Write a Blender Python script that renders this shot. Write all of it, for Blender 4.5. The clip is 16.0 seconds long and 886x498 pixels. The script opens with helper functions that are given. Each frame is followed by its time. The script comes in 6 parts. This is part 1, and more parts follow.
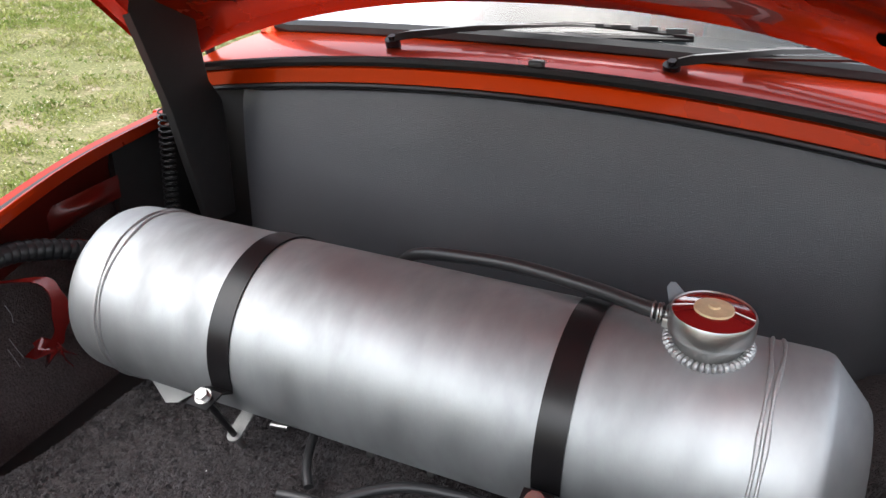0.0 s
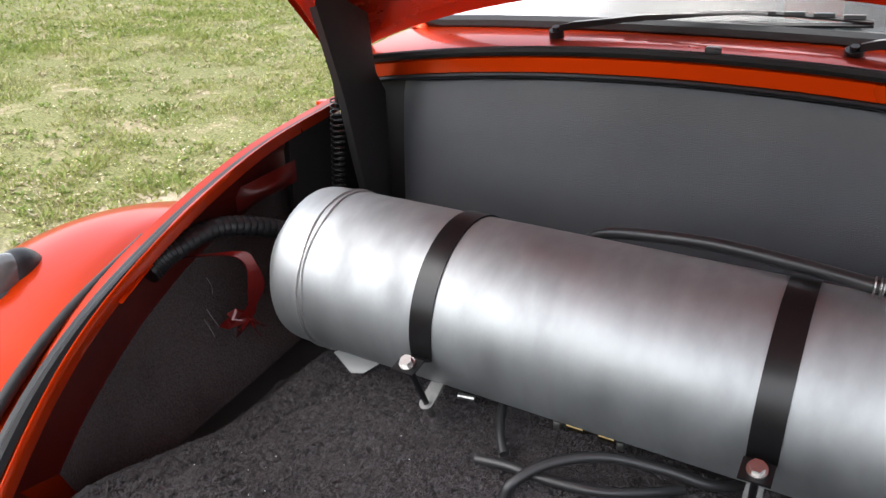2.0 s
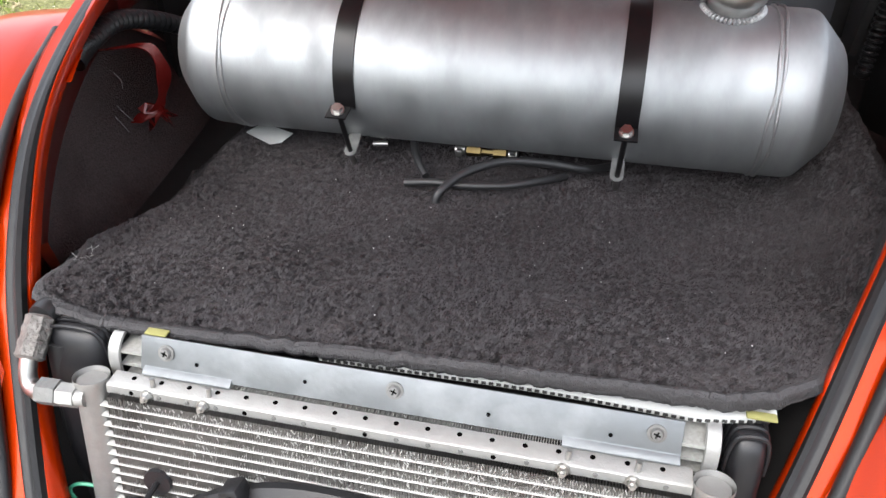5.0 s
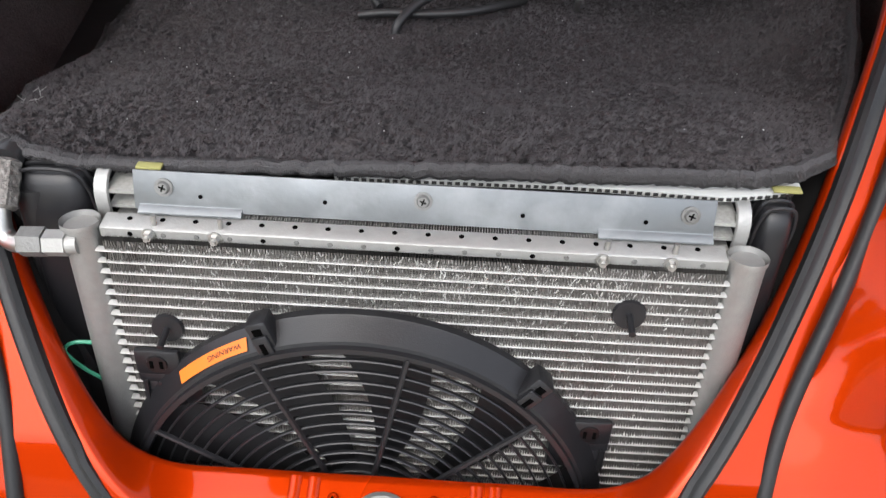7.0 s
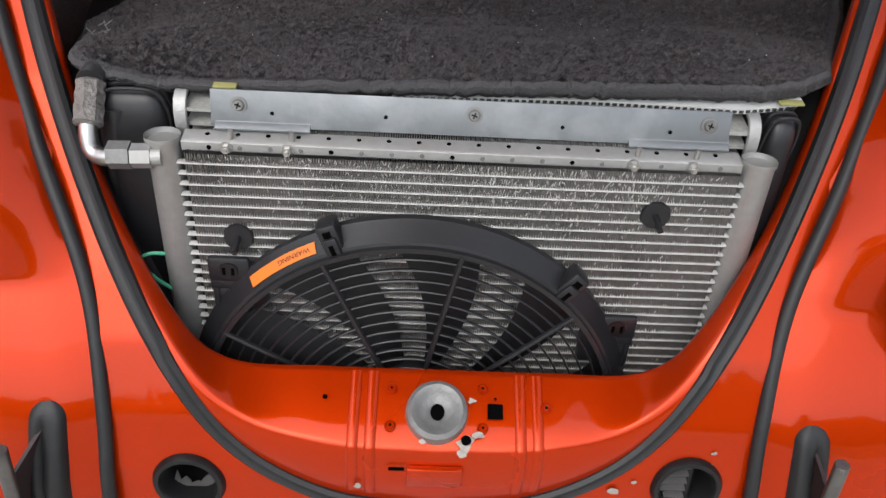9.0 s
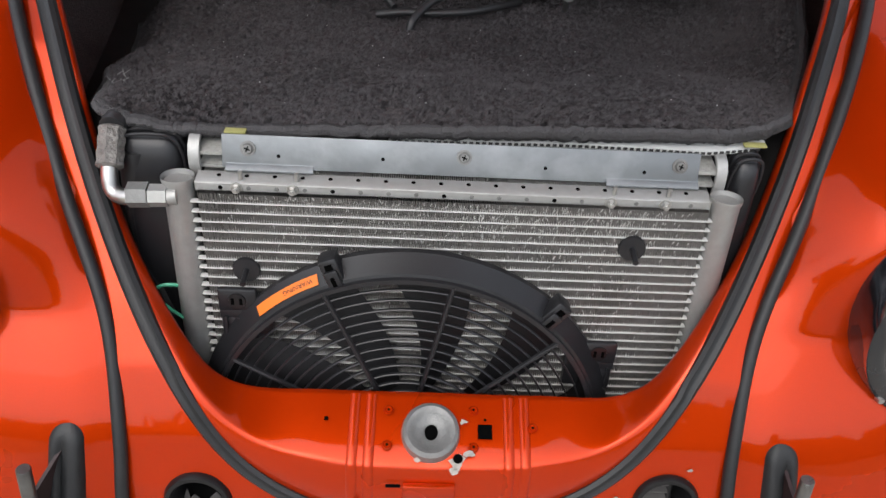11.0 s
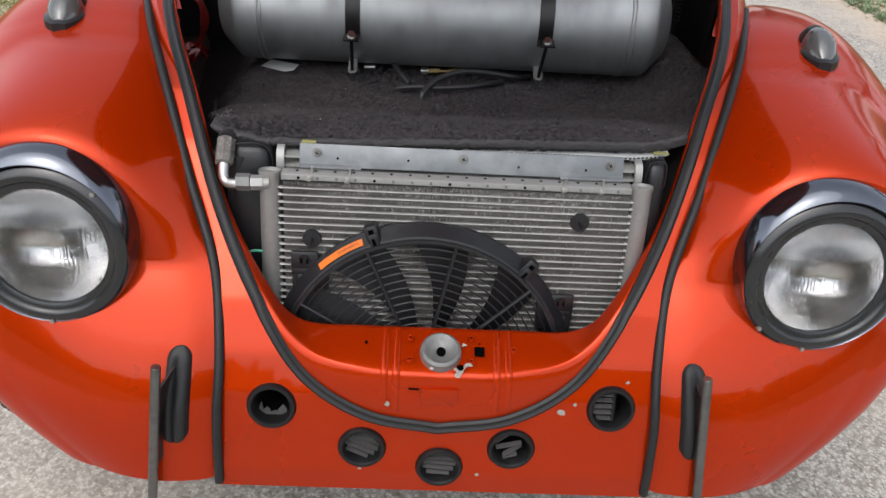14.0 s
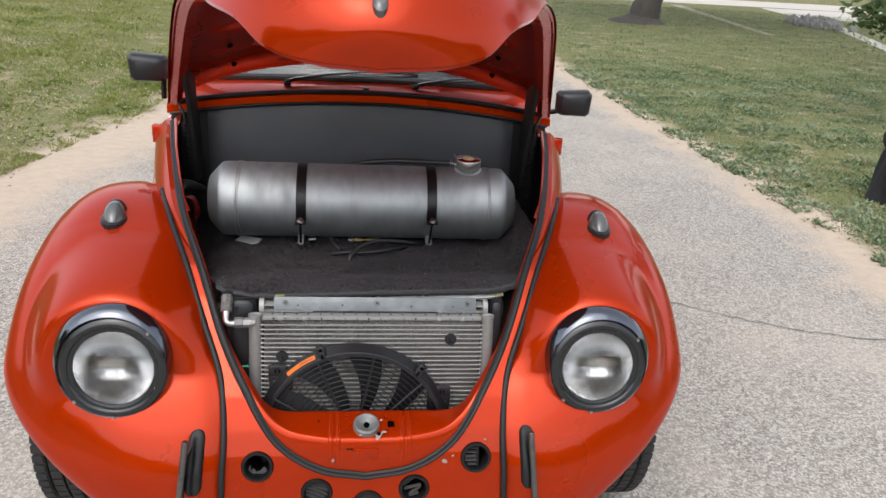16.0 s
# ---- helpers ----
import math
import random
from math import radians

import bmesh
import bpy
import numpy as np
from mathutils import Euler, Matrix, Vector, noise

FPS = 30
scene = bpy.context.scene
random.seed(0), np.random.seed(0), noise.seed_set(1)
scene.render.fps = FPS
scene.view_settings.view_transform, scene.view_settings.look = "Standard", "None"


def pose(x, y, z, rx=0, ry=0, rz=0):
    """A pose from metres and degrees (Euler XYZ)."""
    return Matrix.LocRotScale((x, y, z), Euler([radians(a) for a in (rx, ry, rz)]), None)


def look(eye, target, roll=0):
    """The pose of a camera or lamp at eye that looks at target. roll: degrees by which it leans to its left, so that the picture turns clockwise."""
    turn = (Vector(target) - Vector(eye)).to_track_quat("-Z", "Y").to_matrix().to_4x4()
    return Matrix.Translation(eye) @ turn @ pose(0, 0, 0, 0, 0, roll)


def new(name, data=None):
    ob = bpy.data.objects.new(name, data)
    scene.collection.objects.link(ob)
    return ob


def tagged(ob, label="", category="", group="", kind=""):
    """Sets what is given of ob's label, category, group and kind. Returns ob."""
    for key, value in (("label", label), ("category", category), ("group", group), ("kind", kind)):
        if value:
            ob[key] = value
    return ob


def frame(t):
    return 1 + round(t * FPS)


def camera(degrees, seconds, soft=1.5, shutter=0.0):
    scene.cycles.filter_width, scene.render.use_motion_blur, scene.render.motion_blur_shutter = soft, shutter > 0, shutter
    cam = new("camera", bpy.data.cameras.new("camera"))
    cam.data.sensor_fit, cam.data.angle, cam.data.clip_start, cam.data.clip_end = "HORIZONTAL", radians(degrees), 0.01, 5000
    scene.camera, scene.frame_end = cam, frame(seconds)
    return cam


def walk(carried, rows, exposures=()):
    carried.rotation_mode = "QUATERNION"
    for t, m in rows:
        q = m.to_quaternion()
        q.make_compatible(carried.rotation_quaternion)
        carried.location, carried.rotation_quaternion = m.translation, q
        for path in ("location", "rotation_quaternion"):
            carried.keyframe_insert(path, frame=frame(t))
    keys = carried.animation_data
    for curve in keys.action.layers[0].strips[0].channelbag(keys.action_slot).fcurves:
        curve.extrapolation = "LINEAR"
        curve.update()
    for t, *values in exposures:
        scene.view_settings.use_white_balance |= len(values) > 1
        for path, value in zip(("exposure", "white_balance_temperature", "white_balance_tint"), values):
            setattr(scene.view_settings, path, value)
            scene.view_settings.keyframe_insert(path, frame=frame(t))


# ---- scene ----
cam = camera(60.1, 16.0)
PATH = [
    (0, (0.317, 0.255, 1.215), (-0.447, 1.91, 0.394), 0.8),
    (0.5, (0.282, 0.253, 1.225), (-0.545, 1.9, 0.448), 0.3),
    (1, (0.248, 0.226, 1.228), (-0.644, 1.849, 0.473), -0.2),
    (1.5, (0.227, 0.202, 1.211), (-0.71, 1.793, 0.442), -0.7),
    (2, (0.22, 0.16, 1.196), (-0.718, 1.732, 0.392), -0.6),
    (2.5, (0.234, 0.124, 1.183), (-0.655, 1.701, 0.333), -0.1),
    (3, (0.255, 0.093, 1.181), (-0.547, 1.697, 0.295), 0.3),
    (3.5, (0.231, 0.055, 1.186), (-0.464, 1.685, 0.259), 0.4),
    (4, (0.199, -0.006, 1.179), (-0.393, 1.634, 0.199), 0.0),
    (4.5, (0.177, -0.069, 1.157), (-0.296, 1.568, 0.11), -0.1),
    (4.7, (0.169, -0.092, 1.157), (-0.264, 1.535, 0.077), -0.2),
    (6.8, (0.069, -0.106, 1.089), (-0.001, 1.377, -0.251), 1.6),
    (7, (0.051, -0.131, 1.087), (0.006, 1.341, -0.267), 2.0),
    (7.5, (0.012, -0.168, 1.073), (0.01, 1.282, -0.304), 2.6),
    (8, (-0.005, -0.191, 1.066), (0.025, 1.241, -0.329), 3.3),
    (8.5, (-0.018, -0.216, 1.071), (0.023, 1.224, -0.316), 3.6),
    (9, (-0.021, -0.231, 1.082), (0.04, 1.224, -0.289), 3.9),
    (9.2, (-0.017, -0.236, 1.084), (0.06, 1.226, -0.278), 4.1),
    (11.3, (-0.02, -0.275, 1.14), (0.04, 1.235, -0.17), 3.7),
    (11.5, (-0.029, -0.28, 1.149), (0.013, 1.238, -0.154), 3.5),
    (12, (-0.033, -0.293, 1.13), (-0.043, 1.24, -0.154), 3.0),
    (12.5, (-0.002, -0.357, 1.103), (-0.058, 1.193, -0.16), 2.6),
    (13, (-0.001, -0.441, 1.101), (-0.055, 1.165, -0.09), 2.8),
    (13.5, (-0.008, -0.516, 1.101), (-0.019, 1.134, -0.029), 3.1),
    (14, (-0.038, -0.633, 1.164), (0.031, 1.067, 0.114), 3.6),
    (14.5, (-0.039, -0.765, 1.256), (0.108, 0.981, 0.293), 3.9),
    (15, (-0.021, -0.92, 1.335), (0.18, 0.866, 0.457), 4.0),
    (15.5, (-0.015, -1.106, 1.413), (0.211, 0.714, 0.615), 3.8),
    (16, (-0.044, -1.206, 1.459), (0.202, 0.638, 0.724), 3.7),
]
walk(cam, [(t, look(eye, target, roll)) for t, eye, target, roll in PATH],
     exposures=[(0, 0.98), (3.5, 0.92), (4.0, 1.1), (4.6, 1.07), (7, 0.62), (7.6, 0.36), (9, 0.16), (12, 0.12), (14.5, -0.10), (16, -0.08)])

# ---- world and light ----
world = bpy.data.worlds.new("sky")
scene.world = world
world.use_nodes = True
wn = world.node_tree
sky = wn.nodes.new("ShaderNodeTexSky")
sky.sky_type = "NISHITA"
sky.sun_disc = False
sky.sun_elevation = radians(56)
sky.sun_rotation = radians(204)
sky.air_density, sky.dust_density, sky.ozone_density = 1.0, 2.5, 1.0
haze = wn.nodes.new("ShaderNodeHueSaturation")
haze.inputs["Saturation"].default_value = 0.35
wn.links.new(sky.outputs[0], haze.inputs["Color"])
wn.links.new(haze.outputs[0], wn.nodes["Background"].inputs[0])
wn.nodes["Background"].inputs[1].default_value = 0.32
sun = new("sun", bpy.data.lights.new("sun", "SUN"))
sun.data.energy, sun.data.angle, sun.data.color = 1.1, radians(75), (1.0, 0.98, 0.95)
sun.matrix_world = look((-1.92, -4.31, 7.0), (0, 0, 0))


# ---- materials ----
def mat(name, base, rough=0.5, metal=0.0, var=0.12, scale=30.0, bump=0.0, bump_scale=200.0, coat=0.0, stain=0.0,
        stain_color=(0.1, 0.08, 0.06), stain_scale=6.0, stretch=(1, 1, 1), rough_var=0.1, trans=0.0, spec=0.5, edge=(1, 1, 1)):
    m = bpy.data.materials.new(name)
    m.use_nodes = True
    nt = m.node_tree
    n, l = nt.nodes, nt.links
    b = n["Principled BSDF"]
    tc = n.new("ShaderNodeTexCoord")
    mp = n.new("ShaderNodeMapping")
    mp.inputs["Scale"].default_value = stretch
    l.new(tc.outputs["Object"], mp.inputs[0])
    fine = n.new("ShaderNodeTexNoise")
    fine.inputs["Scale"].default_value, fine.inputs["Detail"].default_value = scale, 6
    l.new(mp.outputs[0], fine.inputs["Vector"])
    big = n.new("ShaderNodeTexNoise")
    big.inputs["Scale"].default_value, big.inputs["Detail"].default_value = stain_scale, 5
    l.new(mp.outputs[0], big.inputs["Vector"])
    ramp = n.new("ShaderNodeMix")
    ramp.data_type = "RGBA"
    ramp.inputs[6].default_value = (*[c * (1 - var) for c in base], 1)
    ramp.inputs[7].default_value = (*[min(1, c * (1 + var)) for c in base], 1)
    l.new(fine.outputs[0], ramp.inputs[0])
    out = ramp.outputs[2]
    if stain > 0:
        mr = n.new("ShaderNodeMapRange")
        mr.inputs[1].default_value, mr.inputs[2].default_value = 0.5, 0.72
        mr.inputs[3].default_value, mr.inputs[4].default_value = 0.0, stain
        l.new(big.outputs[0], mr.inputs[0])
        mx = n.new("ShaderNodeMix")
        mx.data_type = "RGBA"
        mx.inputs[7].default_value = (*stain_color, 1)
        l.new(mr.outputs[0], mx.inputs[0])
        l.new(out, mx.inputs[6])
        out = mx.outputs[2]
    l.new(out, b.inputs["Base Color"])
    rr = n.new("ShaderNodeMapRange")
    rr.inputs[1].default_value, rr.inputs[2].default_value = 0.3, 0.7
    rr.inputs[3].default_value, rr.inputs[4].default_value = max(0.02, rough * (1 - rough_var)), min(1, rough * (1 + rough_var))
    l.new(big.outputs[0], rr.inputs[0])
    l.new(rr.outputs[0], b.inputs["Roughness"])
    b.inputs["Metallic"].default_value = metal
    b.inputs["Specular IOR Level"].default_value = spec
    b.inputs["Specular Tint"].default_value = (*edge, 1)
    b.inputs["Coat Weight"].default_value, b.inputs["Coat Roughness"].default_value = coat, 0.03
    b.inputs["Transmission Weight"].default_value = trans
    if bump > 0:
        bn = n.new("ShaderNodeTexNoise")
        bn.inputs["Scale"].default_value, bn.inputs["Detail"].default_value = bump_scale, 4
        l.new(mp.outputs[0], bn.inputs["Vector"])
        bp = n.new("ShaderNodeBump")
        bp.inputs["Strength"].default_value, bp.inputs["Distance"].default_value = bump, 0.004
        l.new(bn.outputs[0], bp.inputs["Height"])
        l.new(bp.outputs[0], b.inputs["Normal"])
    return m


PAINT = mat("orange_red_metallic_paint", (0.41, 0.0265, 0.0008), 0.29, 0.52, 0.06, 900, coat=0.45, stain_scale=3, rough_var=0.08, spec=0.15, edge=(1.0, 0.30, 0.10))
PAINT_IN = mat("red_paint_inside", (0.42, 0.020, 0.002), 0.26, 0.4, 0.08, 300, coat=0.8, spec=0.3, edge=(1.0, 0.34, 0.15))
ALU = mat("brushed_aluminium", (0.37, 0.385, 0.39), 0.56, 0.93, 0.14, 22, 0.03, 120, stain=0.75, stain_color=(0.27, 0.277, 0.28),
          stain_scale=7, stretch=(2.4, 1.1, 1.1), rough_var=0.18)
WELD = mat("weld_bead_aluminium", (0.40, 0.40, 0.40), 0.45, 0.9, 0.15, 300, 0.5, 350)
CASTALU = mat("dull_cast_aluminium", (0.33, 0.33, 0.32), 0.5, 0.6, 0.14, 120, 0.15, 500, stain=0.4, stain_color=(0.25, 0.24, 0.22), stain_scale=14)
FIN = mat("bare_aluminium_fin", (0.34, 0.34, 0.32), 0.5, 0.2, 0.4, 300, stain=0.5, stain_color=(0.20, 0.195, 0.175), stain_scale=12)
# Radiator core colour, also the painted shade behind fins and in board flutes.
CORE_SHADE = mat("dark_core_and_shade", (0.03, 0.03, 0.029), 0.6, 0.3, 0.3, 200)
ZINC = mat("zinc_plated_steel", (0.165, 0.177, 0.185), 0.5, 0.5, 0.2, 45, 0.08, 160, stain=0.75, stain_color=(0.30, 0.315, 0.325), stain_scale=22, rough_var=0.35)
STEEL = mat("bright_steel", (0.45, 0.445, 0.43), 0.34, 1.0, 0.12, 200)
BLACKMETAL = mat("black_satin_metal", (0.007, 0.0065, 0.007), 0.30, 0.0, 0.2, 90, spec=0.35)
BLACKPL = mat("black_plastic", (0.011, 0.011, 0.0125), 0.36, 0.0, 0.2, 90, 0.08, 900, spec=0.4)
BLADE = mat("dull_black_fan_blade", (0.007, 0.007, 0.008), 0.5, 0.0, 0.2, 90, spec=0.25)
RUBBER = mat("grey_black_rubber", (0.013, 0.0135, 0.0145), 0.48, 0.0, 0.25, 120, 0.1, 400, stain=0.3, stain_color=(0.024, 0.024, 0.024), stain_scale=20, spec=0.32)
HOSE = mat("black_rubber_hose", (0.018, 0.018, 0.019), 0.38, 0.0, 0.2, 120)
CARPET = mat("black_pile_carpet", (0.042, 0.037, 0.038), 0.95, 0.0, 0.9, 420, 1.0, 330, stain=0.5, stain_color=(0.082, 0.075, 0.076), stain_scale=9, spec=0.12)
PILE = mat("black_plush_pile", (0.060, 0.055, 0.058), 0.85, 0.0, 0.7, 160, stain=0.6, stain_color=(0.082, 0.075, 0.079), stain_scale=11, spec=0.15)
CARPETD = mat("dark_side_carpet", (0.085, 0.067, 0.065), 0.95, 0.0, 0.7, 300, 0.9, 330, stain=0.5, stain_color=(0.04, 0.031, 0.03), stain_scale=8, spec=0.12)
BINDING = mat("carpet_binding_tape", (0.045, 0.043, 0.045), 0.8, 0.0, 0.5, 500, 0.6, 600)
VINYL = mat("grey_black_vinyl", (0.046, 0.047, 0.054), 0.42, 0.0, 0.12, 40, 0.35, 700, stain_scale=4, rough_var=0.3, spec=0.95)
TRUNK = mat("black_trunk_paint", (0.014, 0.013, 0.013), 0.6, 0.0, 0.3, 60)
BRASS = mat("yellow_brass", (0.15, 0.112, 0.05), 0.42, 1.0, 0.1, 100)
CHROME = mat("chrome", (0.8, 0.8, 0.8), 0.08, 1.0, 0.03, 50)
REFLECTOR = mat("silver_reflector", (0.60, 0.60, 0.60), 0.15, 1.0, 0.03, 50)
RINGGREY = mat("grey_black_headlight_ring", (0.012, 0.013, 0.0145), 0.26, 0.0, 0.2, 120, coat=0.25)
VISOR = mat("gloss_gunmetal_visor", (0.13, 0.14, 0.165), 0.12, 0.95, 0.1, 60, coat=0.5)
TYRE = mat("tyre_rubber", (0.02, 0.02, 0.02), 0.75, 0.0, 0.3, 120, 0.2, 300, stain=0.4, stain_color=(0.06, 0.055, 0.05), stain_scale=10)
PAPER = mat("pale_paper", (0.48, 0.49, 0.48), 0.7, 0.0, 0.08, 40)
YELLOW = mat("yellow_foam", (0.24, 0.23, 0.08), 0.8, 0.0, 0.3, 80)
BARE = mat("chipped_bare_filler", (0.28, 0.26, 0.23), 0.7, 0.0, 0.4, 300)
ORANGELABEL = mat("orange_sticker", (0.66, 0.15, 0.012), 0.5, 0.0, 0.06, 60)
INK = mat("black_ink", (0.01, 0.01, 0.01), 0.6)
GREENWIRE = mat("green_wire", (0.05, 0.28, 0.17), 0.4)
DARKRED = mat("dark_red_enamel", (0.16, 0.008, 0.008), 0.12, 0.0, 0.1, 30, coat=1.0)
CAPDISC = mat("tan_cap_disc", (0.55, 0.40, 0.24), 0.4, 0.3, 0.3, 120)
GREYPL = mat("grey_lens_plastic", (0.075, 0.078, 0.078), 0.16, 0.0, 0.25, 60, coat=0.7)
BROWNPLATE = mat("dark_brown_bracket_plate", (0.03, 0.016, 0.016), 0.45, 0.2, 0.2, 60)
BARGREY = mat("grey_steel_tube", (0.16, 0.16, 0.155), 0.3, 0.85, 0.25, 80, stain=0.5, stain_color=(0.06, 0.058, 0.055), stain_scale=30)
FRAY = mat("pale_grey_thread", (0.2, 0.2, 0.195), 0.7)
# Body red darkened for the bay sides; shade and red reflection in the colour.
PAINT_SHADED = mat("shaded_red_paint", (0.095, 0.006, 0.004), 0.32, 0.1, 0.25, 60, coat=0.25)
TUBE = mat("bright_flat_tube", (0.47, 0.47, 0.455), 0.45, 0.2, 0.25, 160)
SLAT = mat("dark_vent_plastic", (0.007, 0.007, 0.0075), 0.42, spec=0.3)
SLATGREY = mat("greyed_vent_slat", (0.06, 0.057, 0.056), 0.5, 0.0, 0.3, 200)
WORN = mat("worn_grey_steel", (0.16, 0.16, 0.155), 0.45, 0.3, 0.3, 160, 0.2, 400, stain=0.6, stain_color=(0.08, 0.072, 0.064), stain_scale=40)
TORNRED = mat("torn_dark_red_metal", (0.13, 0.006, 0.005), 0.22, 0.2, 0.2, 80, coat=0.5)
FINPACK = mat("dull_condenser_fin", (0.142, 0.136, 0.128), 0.45, 0.3, 0.7, 260, stain=0.6, stain_color=(0.045, 0.042, 0.038), stain_scale=14)
FERRULE = mat("dirty_crimped_ferrule", (0.17, 0.16, 0.15), 0.55, 0.4, 0.5, 180, 0.8, 260, stain=0.7, stain_color=(0.05, 0.045, 0.04), stain_scale=60)
# Near-black for discs and boxes that stand in for the shade inside holes.
HOLE_SHADE = mat("painted_hole_shade", (0.002, 0.002, 0.002), 1.0, 0.0, 0.1, 60, spec=0.0)
SEAT = mat("dark_interior", (0.02, 0.02, 0.02), 0.8)


def glass(name, tint=(1, 1, 1), rough=0.02, ior=1.45, bumpy=False):
    m = bpy.data.materials.new(name)
    m.use_nodes = True
    n, l = m.node_tree.nodes, m.node_tree.links
    b = n["Principled BSDF"]
    b.inputs["Base Color"].default_value = (*tint, 1)
    b.inputs["Roughness"].default_value = rough
    b.inputs["IOR"].default_value = ior
    b.inputs["Transmission Weight"].default_value = 1.0
    return m


def pane_glass(name, tint):
    m = bpy.data.materials.new(name)
    m.use_nodes = True
    n, l = m.node_tree.nodes, m.node_tree.links
    n.remove(n["Principled BSDF"])
    tr, gl, mx, fr = n.new("ShaderNodeBsdfTransparent"), n.new("ShaderNodeBsdfGlossy"), n.new("ShaderNodeMixShader"), n.new("ShaderNodeFresnel")
    tr.inputs[0].default_value = (*tint, 1)
    gl.inputs["Roughness"].default_value = 0.02
    fr.inputs["IOR"].default_value = 1.5
    l.new(fr.outputs[0], mx.inputs[0])
    l.new(tr.outputs[0], mx.inputs[1])
    l.new(gl.outputs[0], mx.inputs[2])
    l.new(mx.outputs[0], n["Material Output"].inputs[0])
    return m


GLASS = pane_glass("clear_pane_glass", (0.44, 0.52, 0.54))
LENS = glass("ribbed_lens_glass", (1.0, 1.0, 1.0), 0.008, 1.5)


# ---- geometry helpers ----
def part(name, bm, material, parent=None, label="", smooth=True):
    me = bpy.data.meshes.new(name)
    bmesh.ops.recalc_face_normals(bm, faces=bm.faces[:])
    bm.to_mesh(me)
    bm.free()
    me.materials.append(material)
    if smooth:
        me.polygons.foreach_set("use_smooth", [True] * len(me.polygons))
        me.set_sharp_from_angle(angle=radians(38))
    ob = new(name, me)
    if parent is not None:
        ob.parent = parent
        ob.matrix_parent_inverse = world_of(parent).inverted()
    if label:
        ob["label"] = label
    return ob


def world_of(ob):
    m = ob.matrix_basis
    return world_of(ob.parent) @ ob.matrix_parent_inverse @ m if ob.parent else m.copy()


def thing(name, base, label, category, group="", kind=""):
    e = new(name)
    e.empty_display_size = 0.05
    e.matrix_basis = Matrix.Translation(base)
    return tagged(e, label, category, group, kind)


def box(bm, c, s, rot=None, bevel=0.0):
    m = Matrix.Translation(c) @ (rot.to_4x4() if rot else Matrix())
    d = bmesh.ops.create_cube(bm, size=1.0)
    bmesh.ops.scale(bm, vec=s, verts=d["verts"])
    if bevel:
        es = list({e for v in d["verts"] for e in v.link_edges})
        r = bmesh.ops.bevel(bm, geom=es, offset=bevel, segments=2, affect="EDGES", profile=0.5)
        vs = list({v for f in r["faces"] for v in f.verts} | {v for v in d["verts"] if v.is_valid})
    else:
        vs = d["verts"]
    bmesh.ops.transform(bm, matrix=m, verts=vs)
    return bm


def loft(bm, rows, close_u=False, close_v=False):
    g = [[bm.verts.new(p) for p in r] for r in rows]
    nr, nc = len(g), len(g[0])
    for i in range(nr if close_u else nr - 1):
        for j in range(nc if close_v else nc - 1):
            a, b, c, d = g[i][j], g[i][(j + 1) % nc], g[(i + 1) % nr][(j + 1) % nc], g[(i + 1) % nr][j]
            bm.faces.new((a, b, c, d))
    return g


def frames(pts, closed=False):
    pts = [Vector(p) for p in pts]
    out = []
    up = None
    for i, p in enumerate(pts):
        a = pts[i - 1] if (i or closed) else pts[0]
        b = pts[(i + 1) % len(pts)] if (i + 1 < len(pts) or closed) else pts[-1]
        t = (b - a).normalized()
        if up is None:
            up = Vector((0, 0, 1)) if abs(t.z) < 0.9 else Vector((0, 1, 0))
        s = t.cross(up).normalized()
        up = s.cross(t).normalized()
        out.append((p, s, up, t))
    return out


def tube(bm, pts, r, n=10, closed=False, caps=True, rs=None, flat=1.0):
    rows = []
    for i, (p, s, u, t) in enumerate(frames(pts, closed)):
        q = rs[i] if rs else r
        rows.append([p + (s * math.cos(a) * q + u * math.sin(a) * q * flat) for a in [2 * math.pi * k / n for k in range(n)]])
    g = loft(bm, rows, close_u=closed, close_v=True)
    if caps and not closed:
        bm.faces.new(g[0])
        bm.faces.new(g[-1][::-1])
    return bm


def cyl(bm, p0, p1, r0, r1=None, n=20, steps=1):
    r1 = r0 if r1 is None else r1
    p0, p1 = Vector(p0), Vector(p1)
    pts = [p0.lerp(p1, k / steps) for k in range(steps + 1)]
    return tube(bm, pts, r0, n, rs=[r0 + (r1 - r0) * k / steps for k in range(steps + 1)])


def lathe(bm, profile, m, n=48, arc=2 * math.pi, start=0.0):
    """profile: (radius, along) pairs, turned about local z, then placed by m."""
    full = abs(arc - 2 * math.pi) < 1e-6
    k = n if full else n + 1
    rows = []
    for i in range(k):
        a = start + arc * i / n
        rows.append([m @ Vector((r * math.cos(a), r * math.sin(a), h)) for r, h in profile])
    g = loft(bm, rows, close_u=full)
    return g


def spline(ctrl, n):
    c = [Vector(p) for p in ctrl]
    c = [2 * c[0] - c[1]] + c + [2 * c[-1] - c[-2]]
    out = []
    m = len(c) - 3
    for k in range(n):
        s = m * k / (n - 1)
        i = min(int(s), m - 1)
        f = s - i
        a, b, d, e = c[i:i + 4]
        out.append(0.5 * (2 * b + (d - a) * f + (2 * a - 5 * b + 4 * d - e) * f * f + (3 * b - a - 3 * d + e) * f ** 3))
    return out


def mirror(pts):
    return [Vector((-p[0], p[1], p[2])) for p in pts]


def smooth01(a, b, x):
    t = min(1, max(0, (x - a) / (b - a)))
    return t * t * (3 - 2 * t)


def interp(x, xs, ys):
    return float(np.interp(x, xs, ys))


FORWARD = Matrix.Rotation(radians(90), 4, "X")  # local z towards -y

